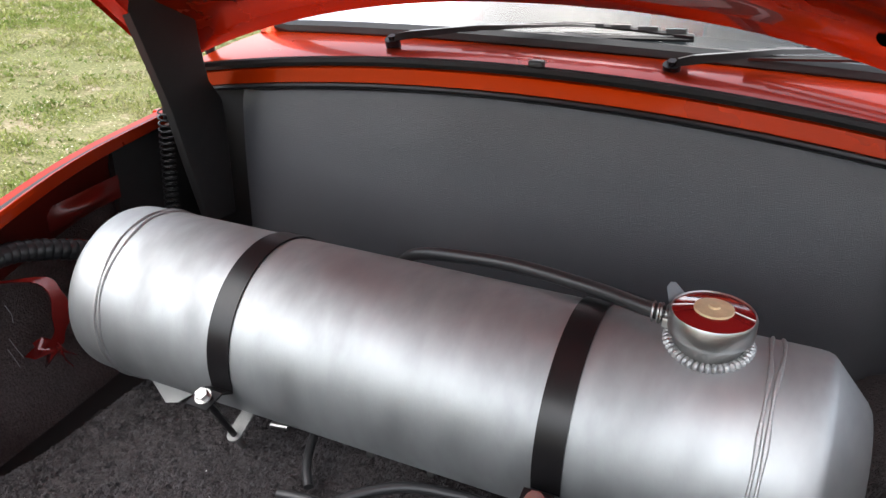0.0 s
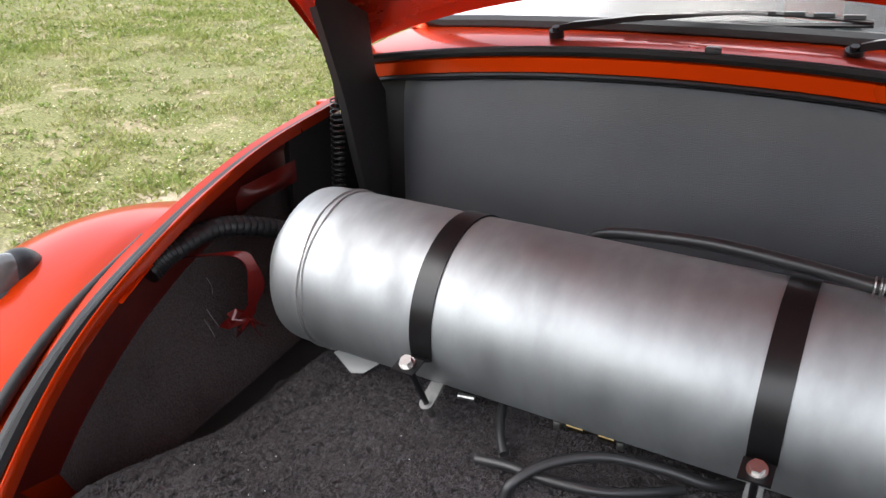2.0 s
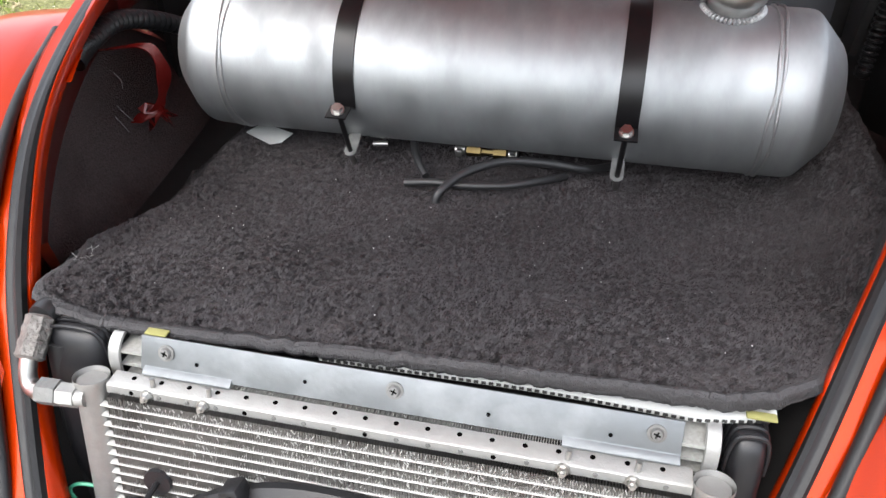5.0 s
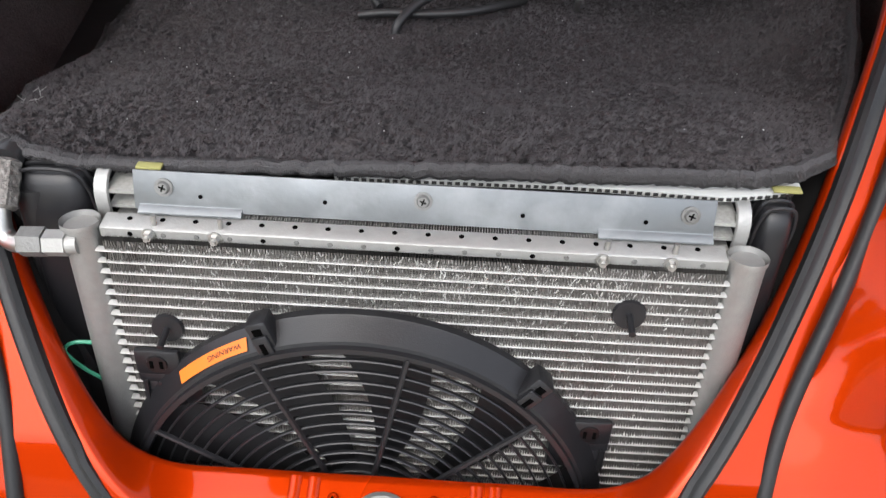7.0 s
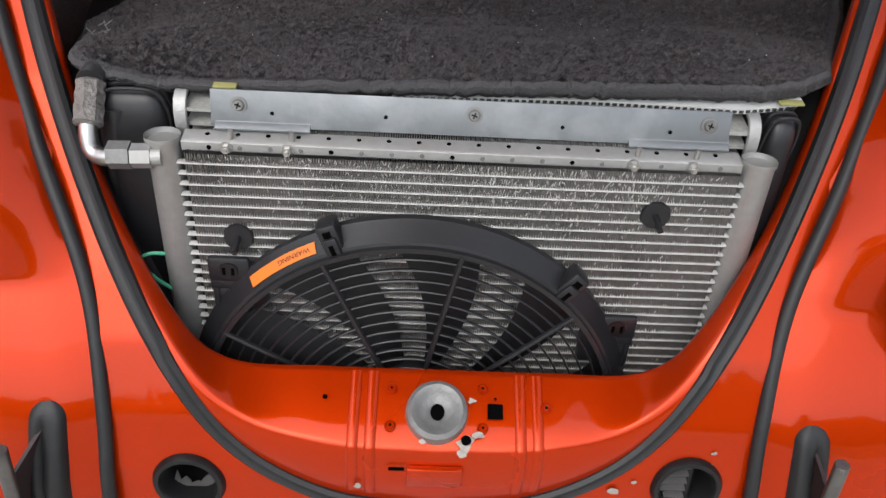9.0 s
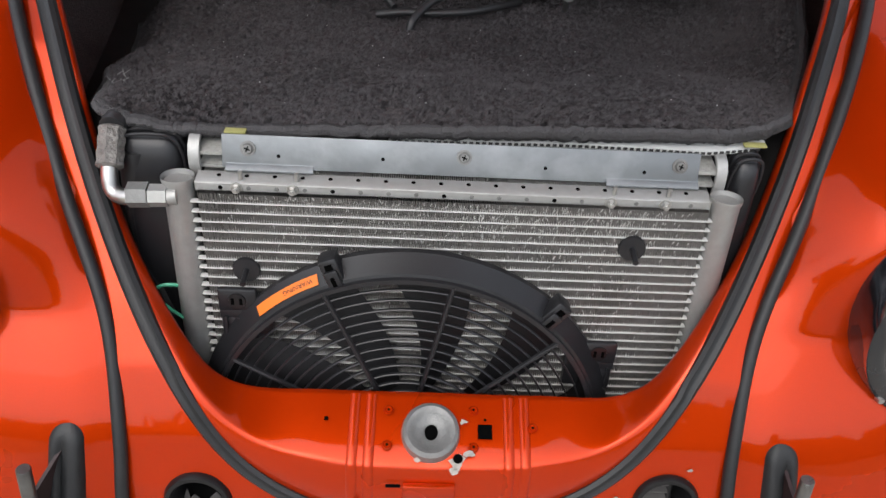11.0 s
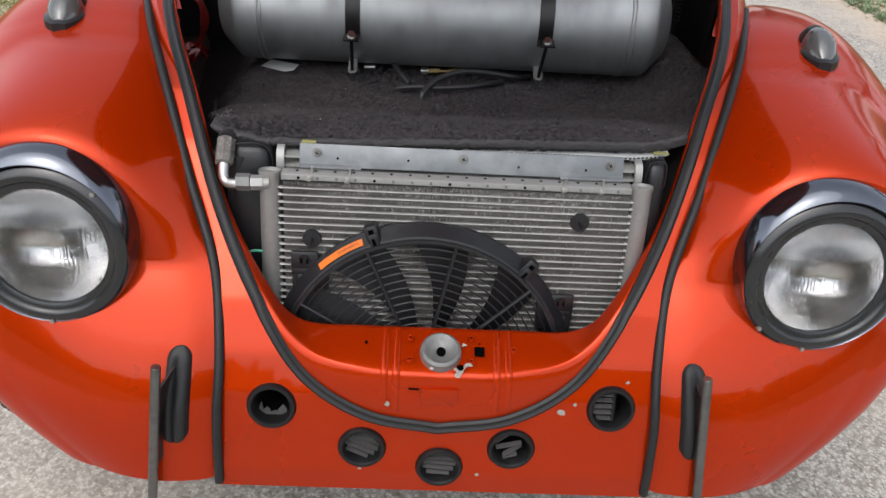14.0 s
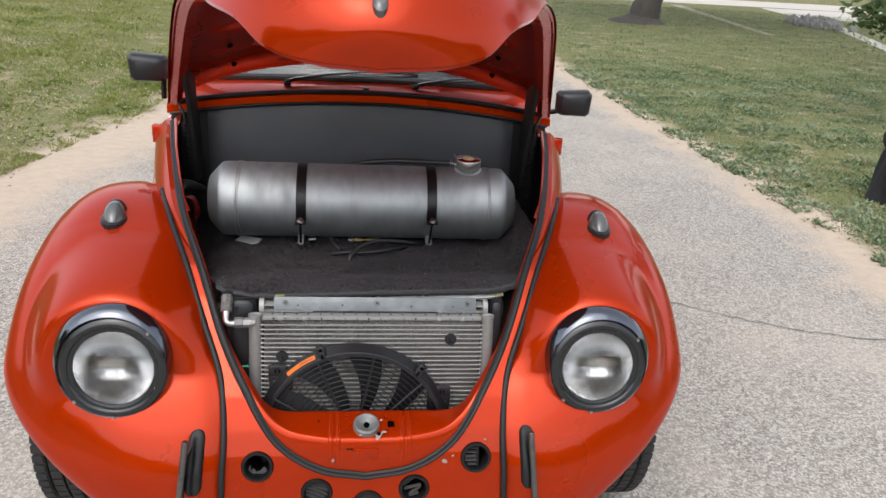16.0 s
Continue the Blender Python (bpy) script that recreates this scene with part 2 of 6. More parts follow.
# ---- the setting: ground ----
def ground_height(x, y):
    h = 0.0
    left = smooth01(-2.1, -3.4, x)
    h += left * (0.05 + 0.03 * noise.noise((x * 0.7, y * 0.7, 1)) + 0.055 * max(0, -3.0 - x))
    right = smooth01(2.7, 3.6, x)
    h += right * (0.04 + 0.03 * noise.noise((x * 0.6, y * 0.6, 5)) * smooth01(13, 9, y))
    return h


def ground_material():
    m = bpy.data.materials.new("road_sand_and_grass")
    m.use_nodes = True
    n, l = m.node_tree.nodes, m.node_tree.links
    b = n["Principled BSDF"]
    tc = n.new("ShaderNodeTexCoord")
    sep = n.new("ShaderNodeSeparateXYZ")
    l.new(tc.outputs["Object"], sep.inputs[0])

    def tex(scale, detail=6, rough=0.6):
        t = n.new("ShaderNodeTexNoise")
        t.inputs["Scale"].default_value, t.inputs["Detail"].default_value, t.inputs["Roughness"].default_value = scale, detail, rough
        l.new(tc.outputs["Object"], t.inputs["Vector"])
        return t.outputs[0]

    def math_(op, a, c=None):
        t = n.new("ShaderNodeMath")
        t.operation = op
        for i, v in enumerate((a, c)):
            if v is None:
                continue
            if isinstance(v, (int, float)):
                t.inputs[i].default_value = v
            else:
                l.new(v, t.inputs[i])
        return t.outputs[0]

    def rng(v, a, c, lo=0.0, hi=1.0):
        t = n.new("ShaderNodeMapRange")
        t.interpolation_type = "SMOOTHSTEP"
        for i, q in ((1, a), (2, c), (3, lo), (4, hi)):
            t.inputs[i].default_value = q
        l.new(v, t.inputs[0])
        return t.outputs[0]

    def mix(f, a, c):
        t = n.new("ShaderNodeMix")
        t.data_type = "RGBA"
        if isinstance(f, float):
            t.inputs[0].default_value = f
        else:
            l.new(f, t.inputs[0])
        for i, v in ((6, a), (7, c)):
            if isinstance(v, tuple):
                t.inputs[i].default_value = (*v, 1)
            else:
                l.new(v, t.inputs[i])
        return t.outputs[2]

    wob = math_("MULTIPLY", math_("SUBTRACT", tex(0.8, 4), 0.5), 0.9)
    wob2 = math_("MULTIPLY", math_("SUBTRACT", tex(5, 4), 0.5), 0.5)
    x = math_("ADD", math_("ADD", sep.outputs[0], wob), wob2)
    # the verge on the driver's side closes in on the lane further back
    xl = math_("SUBTRACT", x, rng(sep.outputs[1], 1.2, 6.2, -0.05, 0.72))
    vor = n.new("ShaderNodeTexVoronoi")
    vor.inputs["Scale"].default_value = 95
    l.new(tc.outputs["Object"], vor.inputs["Vector"])
    grain = n.new("ShaderNodeSeparateColor")
    l.new(vor.outputs["Color"], grain.inputs[0])
    pebble = n.new("ShaderNodeTexVoronoi")
    pebble.inputs["Scale"].default_value = 160
    l.new(tc.outputs["Object"], pebble.inputs["Vector"])
    asphalt = mix(rng(grain.outputs[0], 0.0, 1.0), (0.26, 0.238, 0.214), (0.56, 0.525, 0.485))
    asphalt = mix(rng(pebble.outputs["Distance"], 0.25, 0.6, 0, 0.55), asphalt, (0.20, 0.18, 0.155))
    chip = n.new("ShaderNodeSeparateColor")
    l.new(pebble.outputs["Color"], chip.inputs[0])
    asphalt = mix(rng(chip.outputs[0], 0.55, 1.0, 0, 0.6), asphalt, (0.62, 0.58, 0.53))
    asphalt = mix(rng(chip.outputs[1], 0.60, 1.0, 0, 0.65), asphalt, (0.13, 0.11, 0.09))
    asphalt = mix(rng(tex(1.1), 0.4, 0.75, 0, 0.45), asphalt, (0.52, 0.46, 0.38))
    sand = mix(tex(14), (0.40, 0.32, 0.245), (0.58, 0.48, 0.38))
    soil = mix(tex(9), (0.20, 0.145, 0.09), (0.40, 0.30, 0.20))
    green = mix(rng(tex(70, 3), 0.3, 0.7), (0.075, 0.082, 0.026), (0.24, 0.235, 0.10))
    soil = mix(rng(tex(45, 4), 0.35, 0.65), soil, (0.42, 0.355, 0.25))
    grass = mix(rng(tex(2.6, 8, 0.7), 0.50, 0.70), green, soil)
    sandy = math_("MAXIMUM", rng(x, 2.4, 2.75), rng(xl, -1.6, -2.1))
    grassy = math_("MAXIMUM", rng(x, 2.85, 3.1), rng(xl, -2.35, -2.75))
    col = mix(grassy, mix(sandy, asphalt, sand), grass)
    l.new(col, b.inputs["Base Color"])
    b.inputs["Roughness"].default_value = 0.92
    b.inputs["Specular IOR Level"].default_value = 0.25
    bp = n.new("ShaderNodeBump")
    bp.inputs["Strength"].default_value, bp.inputs["Distance"].default_value = 0.7, 0.006
    l.new(math_("ADD", grain.outputs[1], tex(60)), bp.inputs["Height"])
    l.new(bp.outputs[0], b.inputs["Normal"])
    return m


GROUND = ground_material()
bm = bmesh.new()
gx = [-160, -110, -70, -45, -30, -22, -17] + [-13 + 0.35 * k for k in range(78)] + [15, 18, 22, 30, 45, 70, 110, 160]
gy = [-120, -70, -40, -25, -15, -10, -7] + [-4 + 0.4 * k for k in range(68)] + [24, 26, 29, 33, 40, 55, 80, 120, 190, 300]
loft(bm, [[(x, y, ground_height(x, y)) for x in gx] for y in gy])
ground = tagged(part("ground", bm, GROUND), "pale worn asphalt lane with sandy edges and weedy grass", "ground", kind="structure")

# ---- the car ----
car = thing("car", (0, 1.6, 0), "orange-red vintage rounded small car with its front hood open", "car")

# side profile of the nose: y for each z
PZ = [0.28, 0.33, 0.41, 0.45, 0.50, 0.56, 0.60, 0.65, 0.72, 0.77, 0.82, 0.85, 0.90, 0.915]
PY = [0.120, 0.118, 0.128, 0.138, 0.160, 0.195, 0.232, 0.282, 0.345, 0.410, 0.540, 0.680, 0.880, 1.22]
SEAL_C = [(0, 0.127, 0.409), (-0.098, 0.130, 0.427), (-0.182, 0.150, 0.476), (-0.242, 0.190, 0.560), (-0.306, 0.281, 0.650),
          (-0.364, 0.396, 0.762), (-0.437, 0.577, 0.839), (-0.512, 0.869, 0.896), (-0.585, 1.20, 0.912)]
LIP_C = [(0, 0.205, 0.519), (-0.10, 0.205, 0.519), (-0.190, 0.206, 0.5245), (-0.237, 0.222, 0.572), (-0.301, 0.300, 0.652),
         (-0.355, 0.405, 0.761), (-0.428, 0.583, 0.842), (-0.503, 0.873, 0.903), (-0.571, 1.20, 0.921)]
BEAD_C = [(-0.302, 0.120, 0.300), (-0.296, 0.127, 0.413), (-0.293, 0.165, 0.500), (-0.306, 0.230, 0.590), (-0.350, 0.310, 0.682),
          (-0.399, 0.412, 0.770), (-0.454, 0.542, 0.819), (-0.508, 0.700, 0.846)]
NS = 73
SEAL = spline(SEAL_C, NS)
LIP = spline(LIP_C, NS)


def nose_y(z):
    return interp(z, PZ, PY)


# front apron: everything between the two fender beads, below and beside the seal
def bead_x(z):
    zs, xs = [p[2] for p in BEAD_C], [-p[0] for p in BEAD_C]
    return interp(z, zs, xs)


def seal_x(z):
    zs, xs = [p.z for p in SEAL], [-p.x for p in SEAL]
    return interp(z, zs, xs)


VENTS = [(-0.224, 0.432), (-0.102, 0.371), (0.006, 0.341), (0.104, 0.376), (0.235, 0.444)]
VENT_R = 0.030


def apron_grid():
    bm = bmesh.new()
    cols = 120
    zs = [0.291 + 0.0045 * k for k in range(124)]
    rows = []
    for z in zs:
        rows.append([Vector((bead_x(z) * (-1 + 2 * j / cols), nose_y(z), z)) for j in range(cols + 1)])
    # cut away the hood opening and the vent holes
    keep = {}

    def inside(p):
        if p.z > 0.409 and abs(p.x) < seal_x(p.z) - 0.0005 and p.z > np.interp(abs(p.x), [-q.x for q in SEAL], [q.z for q in SEAL]):
            return True
        return any((p.x - vx) ** 2 + (p.z - vz) ** 2 < (VENT_R * 0.93) ** 2 for vx, vz in VENTS)

    for i in range(len(rows) - 1):
        for j in range(cols):
            q = [rows[i][j], rows[i][j + 1], rows[i + 1][j + 1], rows[i + 1][j]]
            c = (q[0] + q[1] + q[2] + q[3]) / 4
            if inside(c):
                continue
            vs = []
            for a, b in ((i, j), (i, j + 1), (i + 1, j + 1), (i + 1, j)):
                if (a, b) not in keep:
                    keep[a, b] = bm.verts.new(rows[a][b])
                vs.append(keep[a, b])
            bm.faces.new(vs)
    return bm


part("front_apron", apron_grid(), PAINT, car, "orange-red front apron with round vent holes and paint chips")


# rail strips beside the hood opening, from the seal out over the shoulder to the side
def rail(side):
    bm = bmesh.new()
    rows = []
    for k in range(44, NS):
        p, q = SEAL[k], LIP[k]
        out = Vector((p.x, p.y, p.z))
        t = smooth01(0.80, 0.90, p.z)
        row = [q, p.lerp(q, 0.5) + Vector((0, 0, 0.002)), out, out + Vector((-0.020, 0.0, 0.002))]
        row += [out + Vector((-0.040, 0.004, -0.008 - 0.01 * t)), out + Vector((-0.052 - 0.004 * t, 0.01, -0.05)), out + Vector((-0.056 - 0.015 * t, 0.012, -0.16)),
                out + Vector((-0.05 - 0.02 * t, 0.015, -0.45))]
        grow = smooth01(44, 57, k)
        row = [p + (v - p) * grow for v in row]
        rows.append([Vector((v.x * side, v.y, v.z)) for v in row])
    loft(bm, rows)
    return bm


for side in (1, -1):
    part("side_rail", rail(side), PAINT, car)


# inner lip of the opening with the latch shelf in the middle
def lip_panel():
    bm = bmesh.new()
    rows = []
    both_s = mirror(SEAL)[::-1][:-1] + SEAL
    both_l = mirror(LIP)[::-1][:-1] + LIP
    for p, q in zip(both_s, both_l):
        w = smooth01(0.40, 0.20, abs(p.x))
        a = p.lerp(q, 0.3).lerp(Vector((p.x * 0.985, p.y - 0.001, p.z + 0.38 * (q.z - p.z))), w)
        b = p.lerp(q, 0.55).lerp(Vector((p.x * 0.975, p.y + 0.085 * (q.y - p.y), p.z + 0.70 * (q.z - p.z))), w)
        d = p.lerp(q, 0.68).lerp(Vector((p.x * 0.97, p.y + 0.20 * (q.y - p.y), p.z + 0.79 * (q.z - p.z))), w)
        c = d.lerp(q, 0.5)
        rows.append(spline([p, a, b, d, c + Vector((0, 0, 0.001)), q], 26) + [q + Vector((0, 0.004, -0.006)), q + Vector((0, 0.004, -0.016))])
    loft(bm, rows)
    return bm


lip = part("hood_opening_lip", lip_panel(), PAINT, car)
lip.data.set_sharp_from_angle(angle=radians(75))


# black seal that follows the opening, and the beads between fenders and body
def seal_strip():
    bm = bmesh.new()
    pts = mirror(SEAL)[::-1][:-1] + SEAL
    rows = []
    for i, p in enumerate(pts):
        a, b = pts[max(i - 1, 0)], pts[min(i + 1, len(pts) - 1)]
        t = (b - a).normalized()
        nrm = Vector((0, -1, 0.9)).normalized()
        if abs(p.x) < 0.24:
            nrm = Vector((0, -1, 0.25)).normalized()
        s = t.cross(nrm).normalized()
        nrm = s.cross(t).normalized()
        prof = [(-0.0085, -0.002), (-0.008, 0.005), (-0.0045, 0.0078), (-0.001, 0.0062), (0.001, 0.0062), (0.0045, 0.0078), (0.008, 0.005), (0.0085, -0.002)]
        flat = 1 - 0.55 * smooth01(0.78, 0.86, p.z)
        rows.append([p + s * u + nrm * h * flat for u, h in prof])
    loft(bm, rows)
    return bm


part("hood_seal", seal_strip(), RUBBER, car, "grey-black rubber hood seal")
for side in (1, -1):
    bm = bmesh.new()
    pts = [Vector((p.x * side, p.y - 0.005, p.z + 0.003)) for p in spline(BEAD_C, 80)]
    tube(bm, pts, 0.0066, 10)
    part("fender_bead", bm, RUBBER, car, "grey-black rubber bead")

# fenders: sections turned about the wheel axle
AXLE_Y, AXLE_Z = 0.665, 0.31
HL_X, HL_Z, HL_Y = 0.513, 0.628, 0.212
TB = [-8, 2, 11, 20.7, 32.4, 46, 61.6, 76.6, 93.7, 110, 125, 140, 155]
RB = [0.545, 0.541, 0.540, 0.528, 0.512, 0.510, 0.525, 0.524, 0.536, 0.545, 0.56, 0.585, 0.62]
XB = [0.304, 0.300, 0.297, 0.294, 0.305, 0.350, 0.398, 0.452, 0.508, 0.555, 0.585, 0.60, 0.60]


def fender_point(th, s):
    rb, xb = interp(th, TB, RB), interp(th, TB, XB)
    low = min(1.0, max(0.0, (42 - th) / 50))
    xl = 0.775 - 0.325 * low * low
    rl = 0.372 + 0.148 * low ** 1.4
    x = xb + (xl - xb) * math.sin(s * math.pi / 2) ** 0.92
    u = (x - xb) / (xl - xb)
    r = rl + (rb - rl) * max(0.0, 1 - u ** 3.1) ** 0.62
    r += 0.010 * math.sin(min(1, u / 0.75) * math.pi) * smooth01(120, 60, th)
    r -= 0.006 * math.exp(-(u / 0.06) ** 2)
    a = radians(th)
    p = Vector((x, AXLE_Y - r * math.cos(a), AXLE_Z + r * math.sin(a)))
    # swelling round the headlight
    d = math.hypot(p.x - HL_X, (p.z - HL_Z))
    if th < 70:
        k = smooth01(0.200, 0.124, d)
        target = HL_Y + 0.022 + 0.1 * (p.z - HL_Z)
        if p.y > target:
            p.y += (target - p.y) * k
    return p


def fender(side):
    bm = bmesh.new()
    rows = []
    for i in range(131):
        th = -1.0 + 151 * i / 130
        row = [fender_point(th, j / 56) for j in range(57)]
        if side < 0:
            row = [p + Vector((0.022 * smooth01(0.35, 0.72, p.x), 0, 0)) for p in row]
        e = row[-1]
        inner = Vector((0, e.y - AXLE_Y, e.z - AXLE_Z)).normalized()
        row += [e + Vector((-0.012, 0, 0)) - inner * 0.004, e + Vector((-0.03, 0, 0)) + inner * 0.01]
        c0 = Vector((0, AXLE_Y - row[0].y, AXLE_Z - row[0].z)).normalized()
        row = [row[0] + Vector((-0.018, 0, 0)) + c0 * 0.018, row[0] + Vector((-0.004, 0, 0)) + c0 * 0.007] + row
        rows.append([Vector((v.x * side, v.y, v.z)) for v in row])
    g = loft(bm, rows)
    hx = HL_X if side < 0 else 0.501
    gone = [f for f in bm.faces if f.calc_center_median().y < 0.4 and math.hypot(abs(f.calc_center_median().x) - hx, f.calc_center_median().z - HL_Z) < 0.100]
    bmesh.ops.delete(bm, geom=gone, context="FACES")
    return bm


for side in (1, -1):
    part("fender", fender(side), PAINT, car, "rounded glossy orange-red front fender")


# hood, opened about its hinges
HINGE = Vector((0, 1.19, 0.93))
HOOD_TURN = Matrix.Translation(HINGE + Vector((0, 0.0, 0.055))) @ Matrix.Rotation(radians(-39.2), 4, "X") @ Matrix.Translation(-HINGE)
CENTRE_C = [(0, 0.118, 0.432), (0, 0.070, 0.470), (0, 0.062, 0.550), (0, 0.095, 0.650), (0, 0.180, 0.760), (0, 0.330, 0.860), (0, 0.560, 0.950), (0, 0.850, 1.022), (0, 1.20, 1.080)]


def hood_rows(off):
    cen = spline(CENTRE_C, 61)
    edge = [p + Vector((0, 0, 0.020 * smooth01(0.24, 0.0, abs(p.x)))) for p in spline(SEAL_C, 61)]
    rows = []
    for k in range(61):
        c, e = cen[k], edge[k]
        row = []
        for j in range(41):
            v = -1 + 2 * j / 40
            w = (1 - abs(v) ** 2.2) ** 0.75
            p = Vector((v * abs(e.x) * 1.015, e.y + (c.y - e.y) * w, e.z + (c.z - e.z) * w))
            row.append(p)
        rows.append(row)
    if off:
        ctr = Vector((0, 0.9, 0.4))
        rows = [[p + (ctr - p).normalized() * off * (1 - 0.8 * smooth01(55, 60, k)) for p in r] for k, r in enumerate(rows)]
    return rows


hood = part("hood", (lambda b: (loft(b, [[HOOD_TURN @ p for p in r] for r in hood_rows(0)]), b)[1])(bmesh.new()), PAINT, car, "open orange-red hood raised on its hinges")
hood_in = bmesh.new()
loft(hood_in, [[HOOD_TURN @ p for p in r] for r in hood_rows(0.012)])
part("inner_skin", hood_in, PAINT_IN, hood)
# turned flange round the hood edge and cross ribs inside
bm = bmesh.new()
er = [p + Vector((0, 0, 0.020 * smooth01(0.24, 0.0, abs(p.x)))) for p in spline(SEAL_C, 61)]
edge_pts = [HOOD_TURN @ p for p in mirror(er)[::-1][:-1] + er]
rows = []
for p in edge_pts:
    d = (HOOD_TURN @ Vector((0, 0.75, 0.70)) - p).normalized()
    rows.append([p, p + d * 0.028 + Vector((0, 0, -0.004)), p + d * 0.055 + Vector((0, 0.004, 0.012)), p + d * 0.060 + Vector((0, 0.004, 0.03))])
loft(bm, rows)
part("edge_flange", bm, PAINT_IN, hood)
# pressed frame across the rear of the inner skin
HIN = hood_rows(0.012)
CTR = Vector((0, 0.9, 0.4))


def inner_point(k, j, extra):
    k0, j0 = min(int(k), 59), min(int(j), 39)
    fk, fj = k - k0, j - j0
    p = HIN[k0][j0].lerp(HIN[k0][j0 + 1], fj).lerp(HIN[k0 + 1][j0].lerp(HIN[k0 + 1][j0 + 1], fj), fk)
    return HOOD_TURN @ (p + (CTR - p).normalized() * extra)


bm = bmesh.new()
rows = []
for k, e in ((45.5, 0.001), (46.2, 0.012), (46.8, 0.018), (48, 0.020), (50, 0.020), (51.2, 0.018), (51.8, 0.011), (53, 0.010), (55, 0.011), (56, 0.016), (57.2, 0.017), (58, 0.012), (58.6, 0.004), (59.2, 0.001)):
    rows.append([inner_point(k, 2 + 36 * j / 60, e * smooth01(0, 5, j) * smooth01(60, 55, j)) for j in range(61)])
loft(bm, rows)
frame_part = part("rear_frame", bm, PAINT_IN, hood)
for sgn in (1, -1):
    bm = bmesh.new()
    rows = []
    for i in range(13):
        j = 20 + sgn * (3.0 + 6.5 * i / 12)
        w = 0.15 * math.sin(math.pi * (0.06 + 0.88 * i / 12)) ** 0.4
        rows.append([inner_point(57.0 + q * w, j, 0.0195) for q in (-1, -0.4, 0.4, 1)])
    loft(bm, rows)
    part("frame_slot", bm, HOLE_SHADE, frame_part, smooth=False)
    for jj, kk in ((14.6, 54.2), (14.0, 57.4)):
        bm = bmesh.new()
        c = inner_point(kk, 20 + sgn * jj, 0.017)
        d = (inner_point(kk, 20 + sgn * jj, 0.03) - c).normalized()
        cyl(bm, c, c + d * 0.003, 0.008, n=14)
        part("frame_hole", bm, HOLE_SHADE, frame_part)
# long pressed crease on each side of the skin
for sgn in (1, -1):
    bm = bmesh.new()
    rows = []
    for i in range(31):
        k = 12 + 34 * i / 30
        h = 0.010 * math.sin(math.pi * i / 30) ** 0.5
        rows.append([inner_point(k, 20 + sgn * (9.0 + 3.2 * i / 30 + dj), h * e + 0.0008) for dj, e in ((-1.1, 0), (-0.5, 0.9), (0.5, 1.0), (1.2, 0))])
    loft(bm, rows)
    part("pressed_crease", bm, PAINT_IN, hood)
bm = bmesh.new()
hc = HOOD_TURN @ Vector((0, 0.064, 0.506))
hn = (HOOD_TURN.to_3x3() @ Vector((0, -1, 0.1))).normalized()
m = Matrix.Translation(hc) @ hn.to_track_quat("Z", "Y").to_matrix().to_4x4() @ Matrix.Diagonal((0.75, 1.25, 1, 1))
lathe(bm, [(0.0, 0.012), (0.010, 0.012), (0.016, 0.008), (0.019, -0.004)], m, 24)
part("hood_handle_knob", bm, GREYPL, hood, "grey oval handle")
bm = bmesh.new()
hc = HOOD_TURN @ Vector((0, 0.098, 0.668))
hn = (HOOD_TURN.to_3x3() @ Vector((0, -1, 0.55))).normalized()
m = Matrix.Translation(hc) @ hn.to_track_quat("Z", "Y").to_matrix().to_4x4()
lathe(bm, [(0.040, -0.004), (0.040, 0.004), (0.036, 0.006), (0.032, 0.004), (0.032, -0.004)], m, 40)
part("round_emblem_ring", bm, CHROME, hood, "plain round chrome emblem ring")

# hood hinges with their springs
for side in (1, -1):
    bm = bmesh.new()
    rows = []
    for z, y0_, y1_ in ((0.74, 1.130, 1.200), (0.85, 1.100, 1.200), (0.93, 1.080, 1.195), (0.965, 1.068, 1.170), (1.02, 1.048, 1.160), (1.085, 1.024, 1.154), (1.15, 0.998, 1.120), (1.20, 0.990, 1.070)):
        w = y1_ - y0_
        prof_ = [(y0_, 0.0), (y0_ + 0.004, 0.010), (y0_ + 0.010, 0.012), (y0_ + w * 0.5, 0.009), (y1_ - 0.010, 0.012), (y1_ - 0.004, 0.010), (y1_, 0.0), (y1_ - 0.006, 0.002), (y0_ + 0.006, 0.002)]
        rows.append([Vector(((-0.512 + dx) * side, y, z)) for y, dx in prof_])
    g = loft(bm, rows, close_v=True)
    bm.faces.new(g[0])
    bm.faces.new(g[-1][::-1])
    part("hood_hinge_arm", bm, TRUNK, car, "black hood hinge arm")
    bm = bmesh.new()
    a, b = Vector((-0.527 * side, 1.094, 0.935)), Vector((-0.505 * side, 1.055, 0.735))
    turns = 24
    pts = []
    for k in range(turns * 9 + 1):
        f = k / (turns * 9)
        ang = 2 * math.pi * turns * f
        c = a.lerp(b, f)
        pts.append(c + Vector((math.cos(ang) * 0.0105, math.sin(ang) * 0.0105, 0)))
    tube(bm, pts, 0.0015, 5)
    part("hinge_spring", bm, BLACKMETAL, car, "black coil spring")
    bm = bmesh.new()
    tube(bm, spline([a + Vector((0, 0, -0.02)), a + Vector((0, 0, 0.015)), a + Vector((-0.012 * side, 0.005, 0.045)), a + Vector((-0.018 * side, 0.006, 0.055))], 14), 0.004, 6)
    part("spring_hook", bm, BLACKMETAL, car)


# cowl, windshield and cabin
def trim_z(x):
    return 0.986 - 0.15 * x * x


